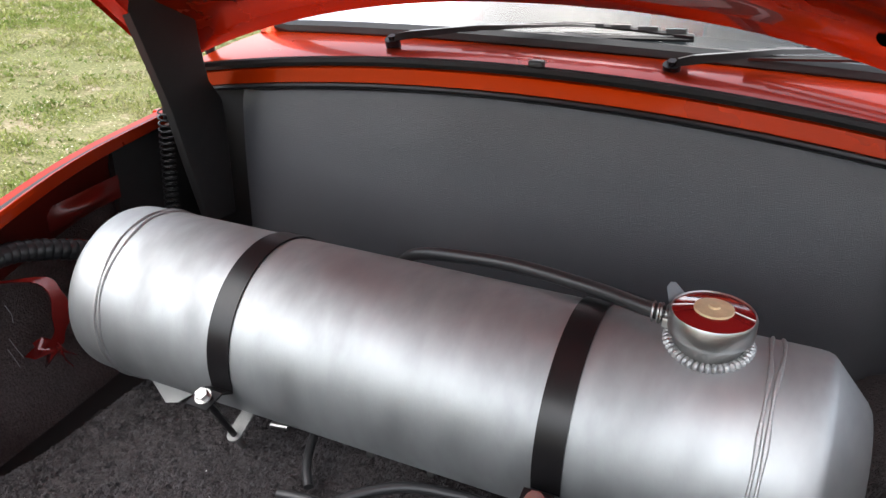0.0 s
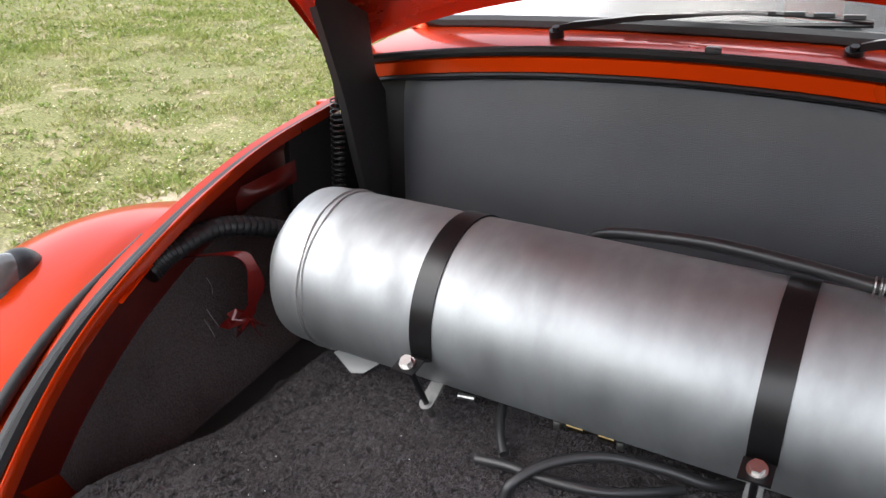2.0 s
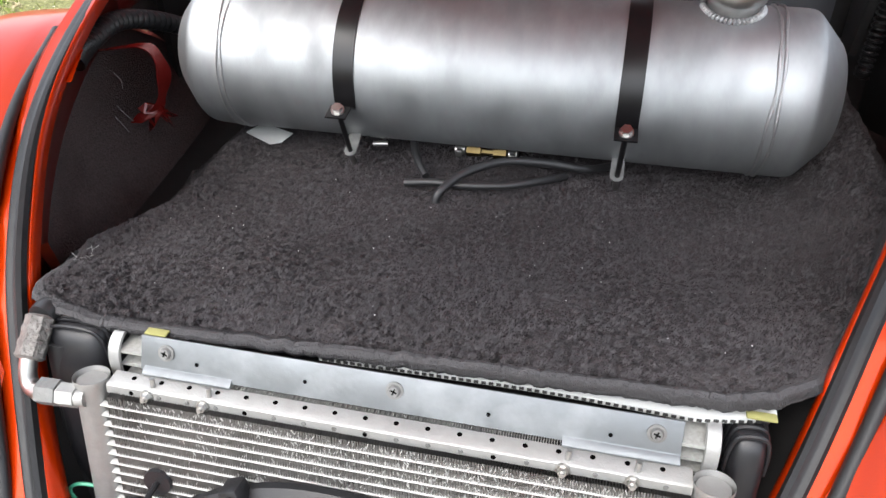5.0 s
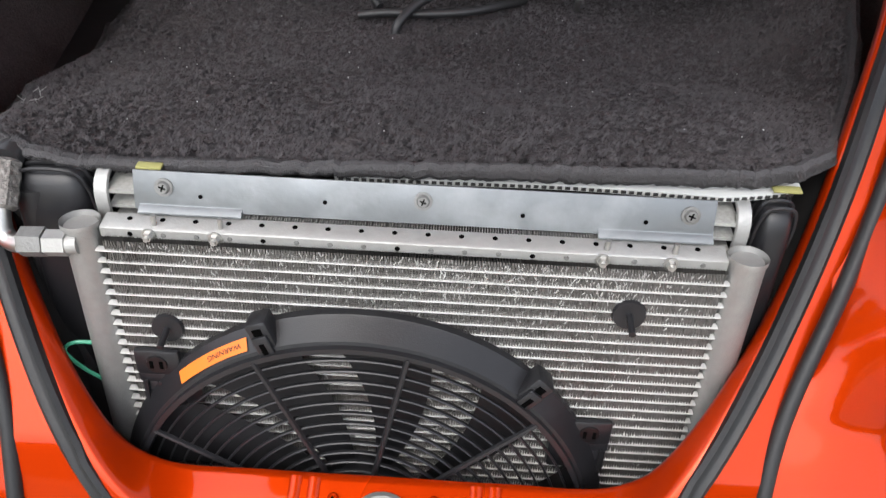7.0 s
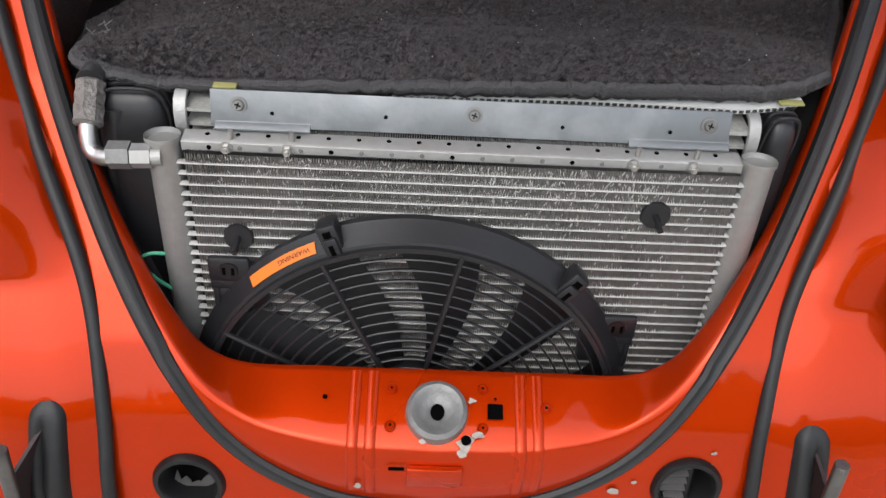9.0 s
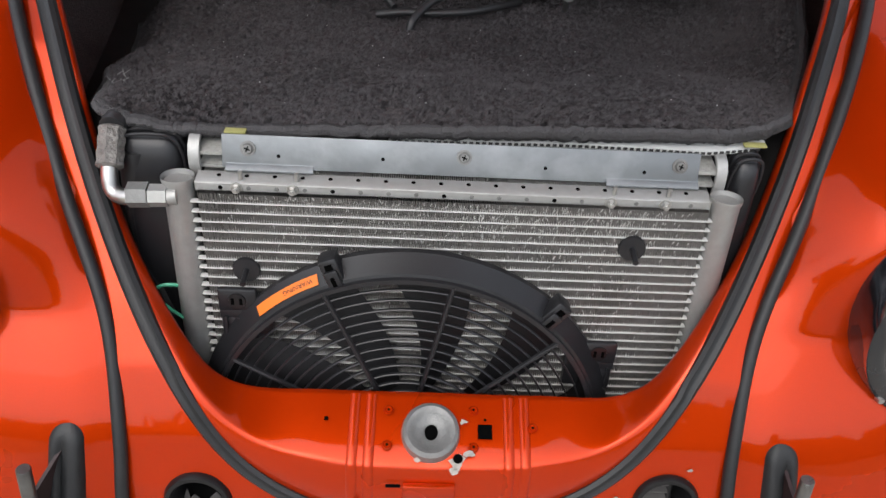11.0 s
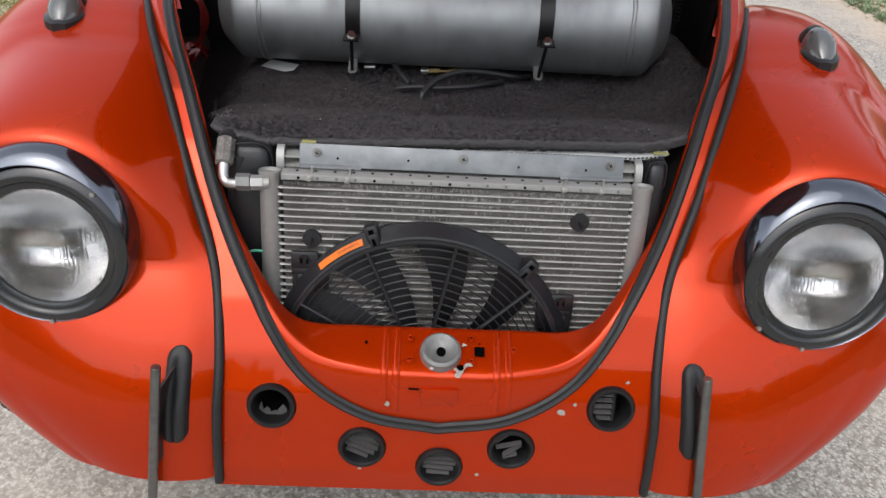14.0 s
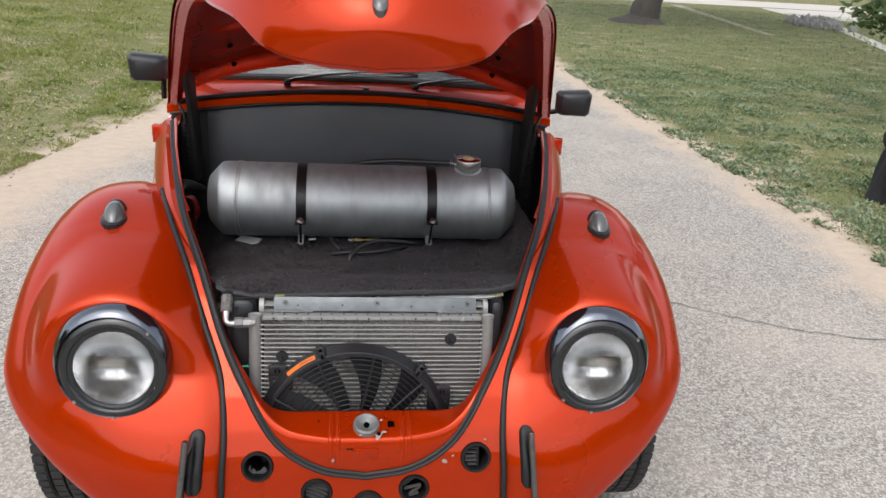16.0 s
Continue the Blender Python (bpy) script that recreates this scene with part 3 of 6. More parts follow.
def cowl_sheet():
    bm = bmesh.new()
    rows = []
    for k in range(61):
        x = -0.60 + 1.20 * k / 60
        zt = trim_z(x)
        yb, zb = 1.335 + 0.30 * x * x, 1.028 - 0.09 * x * x
        yf = 1.200
        row = [(x, yf + 0.012, zt - 0.001), (x, yf, zt + 0.002), (x, yf + 0.002, zt + 0.024), (x, yf + 0.012, zt + 0.031)]
        for f in (0.1, 0.3, 0.6, 0.85, 1.0):
            row.append((x, yf + 0.012 + (yb - yf - 0.012) * f, zt + 0.031 + (zb - zt - 0.031) * f ** 0.8 + 0.004 * math.sin(f * math.pi)))
        rows.append(row)
    loft(bm, rows)
    return bm


part("cowl", cowl_sheet(), PAINT, car)
for name, dy, dz, r, mt, lab in (("cowl_seal", 0.008, 0.033, 0.0075, RUBBER, "black rubber cowl seal"), ("board_piping", -0.003, 0.0, 0.0045, BLACKPL, "black piping")):
    bm = bmesh.new()
    tube(bm, [(x, 1.200 + dy, trim_z(x) + dz) for x in [-0.59 + 1.18 * k / 60 for k in range(61)]], r, 8)
    part(name, bm, mt, car, lab)


def shield_point(u, v):
    x = -0.56 + 1.12 * u
    x *= 1 - 0.10 * v
    return Vector((x, 1.345 + 0.30 * x * x + 0.29 * v, 1.032 - 0.09 * x * x + 0.40 * v))


bm = bmesh.new()
loft(bm, [[shield_point(u / 30, v / 10) for u in range(31)] for v in range(11)])
pane = part("windshield", bm, GLASS, car, "curved clear windshield")
pane.visible_shadow = False
bm = bmesh.new()
loop = [shield_point(u / 30, 0) for u in range(31)] + [shield_point(1, v / 10) for v in range(1, 10)] + [shield_point(1 - u / 30, 1) for u in range(31)] + [shield_point(0, 1 - v / 10) for v in range(1, 10)]
tube(bm, [p + Vector((0, -0.004, 0.004)) for p in loop], 0.0125, 8, closed=True)
part("windshield_seal", bm, RUBBER, car, "grey-black windshield rubber")

# wipers
for px, tip_dx, blade in ((-0.243, 0.40, -1), (0.164, 0.36, 1)):
    base = Vector((px, 1.282, 1.016))
    bm = bmesh.new()
    cyl(bm, base + Vector((0, 0.006, -0.012)), base + Vector((0, -0.004, 0.016)), 0.0115, n=18)
    cyl(bm, base + Vector((0, -0.004, 0.016)), base + Vector((0, -0.006, 0.021)), 0.006, n=6)
    spindle = part("wiper_pivot", bm, BLACKPL, car, "black wiper pivot")
    bm = bmesh.new()
    a, b = base + Vector((0.006, 0.0, 0.014)), base + Vector((0.125, 0.034, 0.034))
    c, d = base + Vector((0.26, 0.050, 0.046)), base + Vector((0.29, 0.050, 0.046))
    rows = []
    for p, w, h in ((a, 0.010, 0.009), (a.lerp(b, 0.15), 0.010, 0.011), (b, 0.006, 0.006), (c, 0.0035, 0.003), (d, 0.0035, 0.003)):
        rows.append([p + Vector((0, -w, 0)), p + Vector((0, -w * 0.6, h)), p + Vector((0, w * 0.6, h)), p + Vector((0, w, 0))])
    loft(bm, rows, close_v=True)
    part("wiper_arm", bm, BLACKMETAL, spindle)
    bm = bmesh.new()
    s0, s1 = base + Vector((0.085, 0.060, 0.026)), base + Vector((tip_dx + 0.02, 0.062 + 0.05 * abs(px + tip_dx), 0.042))
    for i in range(9):
        f0, f1 = i / 9, (i + 0.72) / 9
        box(bm, s0.lerp(s1, (f0 + f1) / 2) + Vector((0, 0, 0.004 + 0.008 * math.sin(math.pi * f0))), ((s1 - s0).length * (f1 - f0), 0.009, 0.005), (s1 - s0).to_track_quat("X", "Z").to_matrix())
    tube(bm, spline([s0, s0.lerp(s1, 0.5) + Vector((0, 0, 0.012)), s1], 14), 0.0035, 6)
    tube(bm, [s0 + Vector((0, 0.004, -0.005)), s1 + Vector((0, 0.004, -0.005))], 0.004, 6)
    part("wiper_blade", bm, BLACKPL, spindle)
bm = bmesh.new()
box(bm, (0.004, 1.214, 1.027), (0.020, 0.016, 0.012), bevel=0.003)
part("washer_nozzle", bm, BLACKPL, car, "black washer nozzle")

# cabin shell behind the windshield
CAB_Y = [1.19, 1.36, 1.6, 1.9, 2.3, 2.7, 3.05, 3.35, 3.6, 3.75]
LOW_W = [0.622, 0.635, 0.655, 0.69, 0.71, 0.70, 0.66, 0.56, 0.42, 0.28]
LOW_Z = [0.905, 0.965, 0.97, 0.97, 0.97, 0.97, 0.97, 0.92, 0.80, 0.62]


def low_body(side):
    bm = bmesh.new()
    rows = []
    for y, w, z in zip(CAB_Y, LOW_W, LOW_Z):
        rows.append([Vector((side * x, y, zz)) for x, zz in ((w - 0.06, 0.26), (w - 0.015, 0.30), (w, 0.45), (w + 0.005, 0.65), (w - 0.01, z - 0.1), (w - 0.035, z - 0.02), (w - 0.06, z))])
    loft(bm, rows)
    return bm


for side in (1, -1):
    part("side_body", low_body(side), PAINT, car)


def roof_row(y, w, z, zs):
    return [Vector((w * math.sin(a), y, zs + (z - zs) * math.cos(a) ** 0.7 if math.cos(a) > 0 else zs)) for a in [math.pi * (-0.5 + k / 24) for k in range(25)]]


bm = bmesh.new()
loft(bm, [roof_row(*r) for r in ((1.66, 0.49, 1.435, 1.36), (1.85, 0.52, 1.475, 1.37), (2.15, 0.53, 1.49, 1.37), (2.5, 0.52, 1.47, 1.35), (2.8, 0.49, 1.39, 1.27), (3.1, 0.46, 1.24, 1.10), (3.35, 0.42, 1.05, 0.94))])
part("roof", bm, PAINT, car)
bm = bmesh.new()
loft(bm, [[Vector((x * w, y, z)) for x in (-1, -0.6, 0, 0.6, 1)] for y, w, z in ((3.3, 0.56, 0.95), (3.5, 0.50, 0.86), (3.68, 0.42, 0.70), (3.78, 0.36, 0.50), (3.80, 0.32, 0.36))])
part("engine_lid", bm, PAINT, car)
for side in (1, -1):
    bm = bmesh.new()
    tube(bm, spline([(side * 0.585, 1.44, 0.985), (side * 0.565, 1.53, 1.12), (side * 0.535, 1.62, 1.27), (side * 0.50, 1.69, 1.40)], 16), 0.024, 10)
    part("windshield_pillar", bm, PAINT, car)
    bm = bmesh.new()
    loft(bm, [[Vector((side * 0.605, 1.50, 0.97)), Vector((side * 0.525, 1.70, 1.36))], [Vector((side * 0.655, 2.2, 0.97)), Vector((side * 0.535, 2.2, 1.37))]])
    g = part("door_window", bm, GLASS, car)
    g.visible_shadow = False
    bm = bmesh.new()
    loft(bm, [[Vector((side * 0.655, 2.26, 0.97)), Vector((side * 0.535, 2.26, 1.36))], [Vector((side * 0.60, 3.0, 0.97)), Vector((side * 0.475, 2.86, 1.24))]])
    g = part("quarter_window", bm, GLASS, car)
    g.visible_shadow = False
    bm = bmesh.new()
    tube(bm, [(side * 0.655, 2.23, 0.96), (side * 0.54, 2.23, 1.38)], 0.028, 8)
    part("door_pillar", bm, PAINT, car)
    bm = bmesh.new()
    box(bm, (side * 0.630, 1.195, 0.872), (0.030, 0.026, 0.055), bevel=0.004)
    part("door_hinge_block", bm, PAINT_IN, car, "small red hinge block")
    bm = bmesh.new()
    tube(bm, spline([(side * 0.645, 1.42, 0.866), (side * 0.652, 1.5, 0.866), (side * 0.70, 1.9, 0.865), (side * 0.70, 2.8, 0.86)], 30), 0.005, 6)
    part("chrome_strip", bm, CHROME, car, "thin chrome trim strip")
    # door mirror
    bm = bmesh.new()
    mx, my, mz = (0.700, 1.305, 0.996) if side > 0 else (-0.668, 1.30, 1.055)
    rows = []
    for y, sc in ((-0.035, 0.55), (-0.028, 0.82), (-0.012, 0.96), (0.012, 1.0), (0.028, 0.97)):
        rows.append([Vector((mx + side * a * sc, my + y, mz + b * sc)) for a, b in ((-0.055, -0.036), (-0.040, -0.044), (0.045, -0.046), (0.058, -0.034), (0.062, 0.030), (0.050, 0.042), (-0.045, 0.036), (-0.056, 0.026))])
    g = loft(bm, rows, close_v=True)
    bm.faces.new(g[0])
    bm.faces.new(g[-1][::-1])
    mir = part("door_mirror", bm, BLACKPL, car, "black plastic door mirror")
    bm = bmesh.new()
    tube(bm, [(mx - side * 0.04, my + 0.01, mz - 0.03), (side * 0.635, my + 0.03, 0.955)], 0.009, 8)
    part("mirror_stalk", bm, BLACKPL, mir)
    # rear fender
    bm = bmesh.new()
    rows = []
    for i in range(41):
        a = radians(5 + 175 * i / 40)
        r = [0.44, 0.45, 0.44, 0.42, 0.38, 0.34]
        rows.append([Vector((side * x, 3.06 - q * math.cos(a) * 1.02, 0.31 + q * math.sin(a))) for x, q in zip((0.55, 0.62, 0.70, 0.75, 0.775, 0.77), r)])
    loft(bm, rows)
    part("rear_fender", bm, PAINT, car)
    bm = bmesh.new()
    box(bm, (side * 0.69, 2.02, 0.29), (0.12, 1.25, 0.03), bevel=0.01)
    part("running_board", bm, RUBBER, car, "black running board")
bm = bmesh.new()
box(bm, (0, 2.4, 0.27), (1.22, 2.3, 0.03))
box(bm, (0, 1.40, 0.62), (1.16, 0.03, 0.70))
part("cabin_floor", bm, SEAT, car)
for sx in (-0.3, 0.3):
    bm = bmesh.new()
    box(bm, (sx, 2.1, 0.55), (0.46, 0.5, 0.16), bevel=0.04)
    box(bm, (sx, 2.36, 0.85), (0.46, 0.14, 0.56), bevel=0.05)
    part("front_seat", bm, SEAT, car, "dark front seat")
bm = bmesh.new()
loft(bm, [[Vector((x, y, z - 0.1 * x * x)) for x in (-0.56, -0.3, 0, 0.3, 0.56)] for y, z in ((1.40, 1.02), (1.55, 1.035), (1.64, 1.0), (1.66, 0.82))])
part("dashboard", bm, SEAT, car, "dark dashboard")


# wheels
def wheel(cx, cy, side):
    m = Matrix.Translation((cx, cy, 0.31)) @ Matrix.Rotation(radians(90 * side), 4, "Y")
    bm = bmesh.new()
    prof = [(0.195, -0.075), (0.23, -0.088), (0.275, -0.090), (0.298, -0.078), (0.309, -0.066)]
    for c in (-0.045, -0.015, 0.015, 0.045):
        prof += [(0.310, c - 0.004), (0.303, c - 0.003), (0.303, c + 0.003), (0.310, c + 0.004)]
    prof += [(0.309, 0.066), (0.298, 0.078), (0.275, 0.090), (0.23, 0.088), (0.195, 0.075)]
    lathe(bm, prof, m, 90)
    t = part("tyre", bm, TYRE, car, "black road tyre with tread")
    bm = bmesh.new()
    for k in range(72):
        a = 2 * math.pi * k / 72
        for c in (-0.064, -0.030, 0.0, 0.030, 0.064):
            box(bm, m @ Vector((0.3085 * math.cos(a + c * 2), 0.3085 * math.sin(a + c * 2), c)), (0.010, 0.019, 0.024), (m.to_3x3() @ Matrix.Rotation(a + c * 2, 3, "Z")))
    tagged(part("tread", bm, TYRE, t, smooth=False), kind="stuff")
    bm = bmesh.new()
    lathe(bm, [(0.0, 0.04), (0.05, 0.045), (0.09, 0.03), (0.15, 0.02), (0.18, 0.05), (0.198, 0.075), (0.198, -0.07)], m, 40)
    part("rim", bm, CASTALU, car)


for side in (1, -1):
    wheel(side * 0.665 if side > 0 else -0.688, AXLE_Y, side)
    wheel(side * 0.665, 3.06, side)

# ---- headlights ----
LEAN = Matrix.Rotation(radians(-8), 4, "X")


def headlight(sx, side):
    m = Matrix.Translation((sx, HL_Y - 0.002, HL_Z)) @ LEAN @ FORWARD
    # local x is world x, local y points up, local z points forward
    bm = bmesh.new()
    rows = []
    n = 72
    for i in range(n):
        a = 2 * math.pi * i / n
        tilt = a - radians(90) - side * radians(-14)
        up = max(0.0, math.cos(tilt) * 0.75 + 0.32)
        ro = 0.1075 + 0.021 * min(1, up)
        prof = [(0.1055, 0.010), (0.108, 0.013), (ro * 0.4 + 0.108 * 0.6, 0.009), (ro * 0.75 + 0.108 * 0.25, 0.000), (ro - 0.001, -0.011), (ro + 0.001, -0.022), (ro + 0.002, -0.042)]
        rows.append([m @ Vector((r * math.cos(a), r * math.sin(a), h)) for r, h in prof])
    loft(bm, rows, close_u=True)
    shell = part("headlight_visor", bm, VISOR, car, "gloss black headlight visor")
    m = m @ Matrix.Translation((0.002 if side < 0 else 0.0, -0.003, 0))
    bm = bmesh.new()
    lathe(bm, [(0.0775, 0.003), (0.0795, 0.0085), (0.0835, 0.0100), (0.0875, 0.0105), (0.0890, 0.0135), (0.093, 0.0155), (0.100, 0.015), (0.1065, 0.0095), (0.1085, -0.002), (0.1085, -0.02)], m, 72)
    ring = part("headlight_ring", bm, RINGGREY, car, "dark grey headlight ring")
    for ang in ((47, 268, 222) if side < 0 else (38, 266, 226)):
        a = radians(ang)
        bm = bmesh.new()
        c = m @ Vector((0.1045 * math.cos(a), 0.1045 * math.sin(a), 0.009))
        d = m.to_3x3() @ Vector((0, 0, 1))
        cyl(bm, c, c + d * 0.006, 0.0042, 0.003, 12)
        part("screw", bm, STEEL, ring)
    full_m, m = m, m @ Matrix.Diagonal((0.9, 0.9, 1, 1))
    bm = bmesh.new()
    rows = []
    nx = 300
    for i in range(61):
        r = 0.089 * i / 60
        row = []
        for k in range(nx):
            a = 2 * math.pi * k / nx
            x, y = r * math.cos(a), r * math.sin(a)
            rib = 0.0009 * math.cos(x * 2 * math.pi / 0.0056) * (1 if abs(y) > 0.008 else 0.3) * smooth01(0.088, 0.078, r)
            rib += 0.0012 * smooth01(0.012, 0.002, abs(y + 0.012 - 0.2 * abs(x)))
            row.append(m @ Vector((x, y, 0.006 + 0.020 * (1 - (r / 0.089) ** 2) + rib)))
        rows.append(row)
    loft(bm, rows, close_v=True)
    loft(bm, [[m @ Vector((0.089 * i / 12 * math.cos(a), 0.089 * i / 12 * math.sin(a), 0.0025 + 0.020 * (1 - (i / 12) ** 2))) for a in [2 * math.pi * k / nx for k in range(nx)]] for i in range(13)], close_v=True)
    lens = part("headlight_lens", bm, LENS, car, "fluted clear glass lens")
    lens.visible_shadow = False
    bm = bmesh.new()
    rows = []
    for i in range(48):
        r = 0.0885 * i / 47
        row = []
        for k in range(240):
            a = 2 * math.pi * k / 240
            x, y = r * math.cos(a), r * math.sin(a)
            row.append(m @ Vector((x, y, -0.044 + 0.047 * (r / 0.0885) ** 2 + 0.00034 * math.cos(x * 2 * math.pi / 0.0062) * smooth01(0.0, 0.02, abs(y)))))
        rows.append(row)
    loft(bm, rows, close_v=True)
    part("reflector_bowl", bm, REFLECTOR, car, "silver reflector bowl")
    bm = bmesh.new()
    cyl(bm, m @ Vector((0, 0, -0.044)), m @ Vector((0, 0, -0.030)), 0.006, 0.007, 16)
    part("bulb_shield", bm, REFLECTOR, car)
    bm = bmesh.new()
    cyl(bm, full_m @ Vector((0, 0, -0.085)), full_m @ Vector((0, 0, -0.050)), 0.095, 0.095, 48)
    part("headlight_bucket", bm, BLACKPL, car)


headlight(-0.513, -1)
headlight(0.501, 1)


# ---- turn signals on the fenders ----
def signal(sx, side):
    base = Vector((sx, 0.565, 0.822))
    yaw = Matrix.Rotation(radians(-8 * side), 3, "Z")

    def shape(scale, lift, y0, y1, n=14):
        bm = bmesh.new()
        rows = []
        for i in range(n + 1):
            f = i / n
            y = y0 + (y1 - y0) * f
            g_ = min(0.985, max(0.015, f))
            w = 0.0265 * scale * math.sin(math.pi * g_ ** 0.80) ** 0.55
            h = 0.034 * lift * math.sin(math.pi * g_ ** 1.15) ** 0.5
            rows.append([base + yaw @ Vector((w * math.cos(a), y, h * max(0, math.sin(a)) ** 0.85 - (0.012 if math.sin(a) <= 0.001 else 0))) for a in [math.pi * k / 14 for k in range(15)]])
        g = loft(bm, rows)
        bm.faces.new(g[0])
        bm.faces.new(g[-1][::-1])
        return bm

    b = part("turn_signal_gasket", shape(1.22, 0.34, -0.062, 0.062), BLACKPL, car, "black signal gasket")
    part("turn_signal_housing", shape(0.98, 1.06, -0.020, 0.056), BLACKPL, car, "black signal housing")
    part("turn_signal_lens", shape(0.97, 1.12, -0.054, 0.042), GREYPL, car, "smoky grey signal lens")


signal(-0.587, -1)
signal(0.582, 1)

# ---- bumper bracket bars ----
for side, top, low in ((-1, (-0.360, 0.112, 0.512), (-0.396, 0.098, 0.262)), (1, (0.345, 0.118, 0.520), (0.381, 0.100, 0.262))):
    bm = bmesh.new()
    cx = side * 0.346
    rows = []
    z0_, z1_, hw = 0.372, 0.503, 0.0175
    for i in range(33):
        # stations crowd towards the rounded ends
        f = 0.5 - 0.5 * math.cos(math.pi * i / 32)
        z = z0_ + (z1_ - z0_) * f
        e = min(z - z0_, z1_ - z)
        w = math.sqrt(max(1e-7, hw ** 2 - max(0.0, hw - e) ** 2))
        x = cx + side * 0.010 * (1 - f)
        yy = fender_point(3 + 19 * f, 0.10).y
        hgt = 0.014 * (w / hw) ** 0.6
        row = []
        for q in range(13):
            u = -1 + 2 * q / 12
            dome = hgt * (1 - abs(u) ** 4) ** 0.5
            groove = 0.006 * math.exp(-((u + side * -0.15) / 0.16) ** 2) * smooth01(0.97, 0.80, f)
            row.append(Vector((x + u * w, yy + 0.006 - dome + groove, z)))
        rows.append(row)
    loft(bm, rows)
    part("bracket_grommet", bm, RUBBER, car, "black rubber bracket grommet")
    bm = bmesh.new()
    d_ = (Vector(low) - Vector(top)).normalized()
    tube(bm, [Vector(top), Vector(top) + d_ * 0.0012, Vector(low)], 0.0064, 24, rs=[0.0056, 0.0064, 0.0064])
    bar = part("bracket_bar", bm, BARGREY, car, "grey upright bumper bracket bar")
    bm = bmesh.new()
    t, l_ = Vector(top), Vector(low)
    a, b = t.lerp(l_, 0.18), t.lerp(l_, 0.72)
    c, d = Vector((cx + side * 0.004, 0.160, 0.482)), Vector((cx + side * 0.010, 0.150, 0.380))
    f_ = [bm.verts.new(v + Vector((-0.0018, 0, 0))) for v in (a, b, d, c)]
    k_ = [bm.verts.new(v + Vector((0.0018, 0, 0))) for v in (a, b, d, c)]
    bm.faces.new(f_)
    bm.faces.new(k_[::-1])
    for i in range(4):
        bm.faces.new((f_[i], k_[i], k_[(i + 1) % 4], f_[(i + 1) % 4]))
    part("bracket_plate", bm, BROWNPLATE, car, "dark brown flat bracket plate")

# ---- round vents ----
for i, (vx, vz) in enumerate(VENTS):
    vy = nose_y(vz)
    slope = math.atan2(nose_y(vz + 0.02) - nose_y(vz - 0.02), 0.04)
    m = Matrix.Translation((vx, vy, vz)) @ Matrix.Rotation(-slope, 4, "X") @ FORWARD
    bm = bmesh.new()
    lathe(bm, [(0.0245, -0.085), (0.0245, 0.002), (0.027, 0.0055), (0.031, 0.0055), (0.0335, 0.001), (0.033, -0.003)], m, 40)
    v = part("round_vent", bm, SLAT, car, "round black plastic air vent")
    # black disc at the far end paints the dark depth of the vent
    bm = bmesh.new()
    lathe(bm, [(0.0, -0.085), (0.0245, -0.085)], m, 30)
    part("vent_shade_disc", bm, HOLE_SHADE, v)
    vr = random.Random(40 + i)
    spin = radians((0, -24, -4, 30, 0)[i])
    if i == 0:
        # snapped slats leave jagged stubs along the lower rim
        for c0, c1, up in ((-0.017, -0.004, 0.011), (-0.006, 0.007, 0.006), (0.004, 0.018, 0.015), (-0.021, -0.014, 0.019)):
            bm = bmesh.new()
            q = [(c0, -0.0225), (c1, -0.0225), (c1 - 0.001, -0.022 + up * 0.6), (c0 * 0.4 + c1 * 0.6, -0.022 + up), (c0 + 0.001, -0.022 + up * 0.45)]
            for zz in (-0.018, -0.0165):
                bm.faces.new([bm.verts.new(m @ Vector((x, y, zz))) for x, y in q])
            part("broken_slat", bm, SLATGREY, v, "snapped grey slat stub", smooth=False)
    for k in range(-2, 3):
        if i == 0 or (i == 3 and k == 1):
            continue
        yy = k * 0.0088
        w = math.sqrt(max(0, 0.0238 ** 2 - yy ** 2))
        x0_, x1_ = -w, w
        if i == 4:
            x1_ = min(w, 0.003)
        if i == 3:
            x0_ += 0.008 * vr.random()
            x1_ -= 0.016 * vr.random()
        extra = radians(vr.uniform(-16, 16)) if i == 3 else radians(vr.uniform(-2, 2))
        turn_ = Matrix.Rotation(spin + extra, 3, "Z")
        bm = bmesh.new()
        box(bm, m @ (turn_ @ Vector(((x0_ + x1_) / 2, yy, 0)) + Vector((0, 0, -0.009))), (x1_ - x0_, 0.0018, 0.0070), m.to_3x3() @ turn_ @ Matrix.Rotation(radians(24), 3, "X"))
        part("slat", bm, SLATGREY, v, smooth=False)
    if i == 4:
        bm = bmesh.new()
        cyl(bm, m @ Vector((0.006, -0.0225, -0.012)), m @ Vector((0.006, 0.0225, -0.012)), 0.0035, n=12)
        part("slat_divider", bm, SLAT, v)

# ---- latch shelf details ----
SHELF_M = Matrix.Translation((0.0, 0.166, 0.508)) @ Matrix.Rotation(radians(-72), 4, "X") @ FORWARD
bm = bmesh.new()
lathe(bm, [(0.0, 0.0010), (0.0060, 0.0010), (0.0070, 0.0018), (0.0120, 0.0030), (0.0165, 0.0055), (0.0190, 0.0082), (0.0230, 0.0096), (0.0268, 0.0066), (0.0285, -0.004)], SHELF_M, 56)
latch = part("hood_latch_cup", bm, WORN, car, "worn grey metal latch cup")
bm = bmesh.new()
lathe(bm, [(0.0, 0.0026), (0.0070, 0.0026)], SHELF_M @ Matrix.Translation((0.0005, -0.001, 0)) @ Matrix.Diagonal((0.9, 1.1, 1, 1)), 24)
part("latch_hole", bm, HOLE_SHADE, latch)
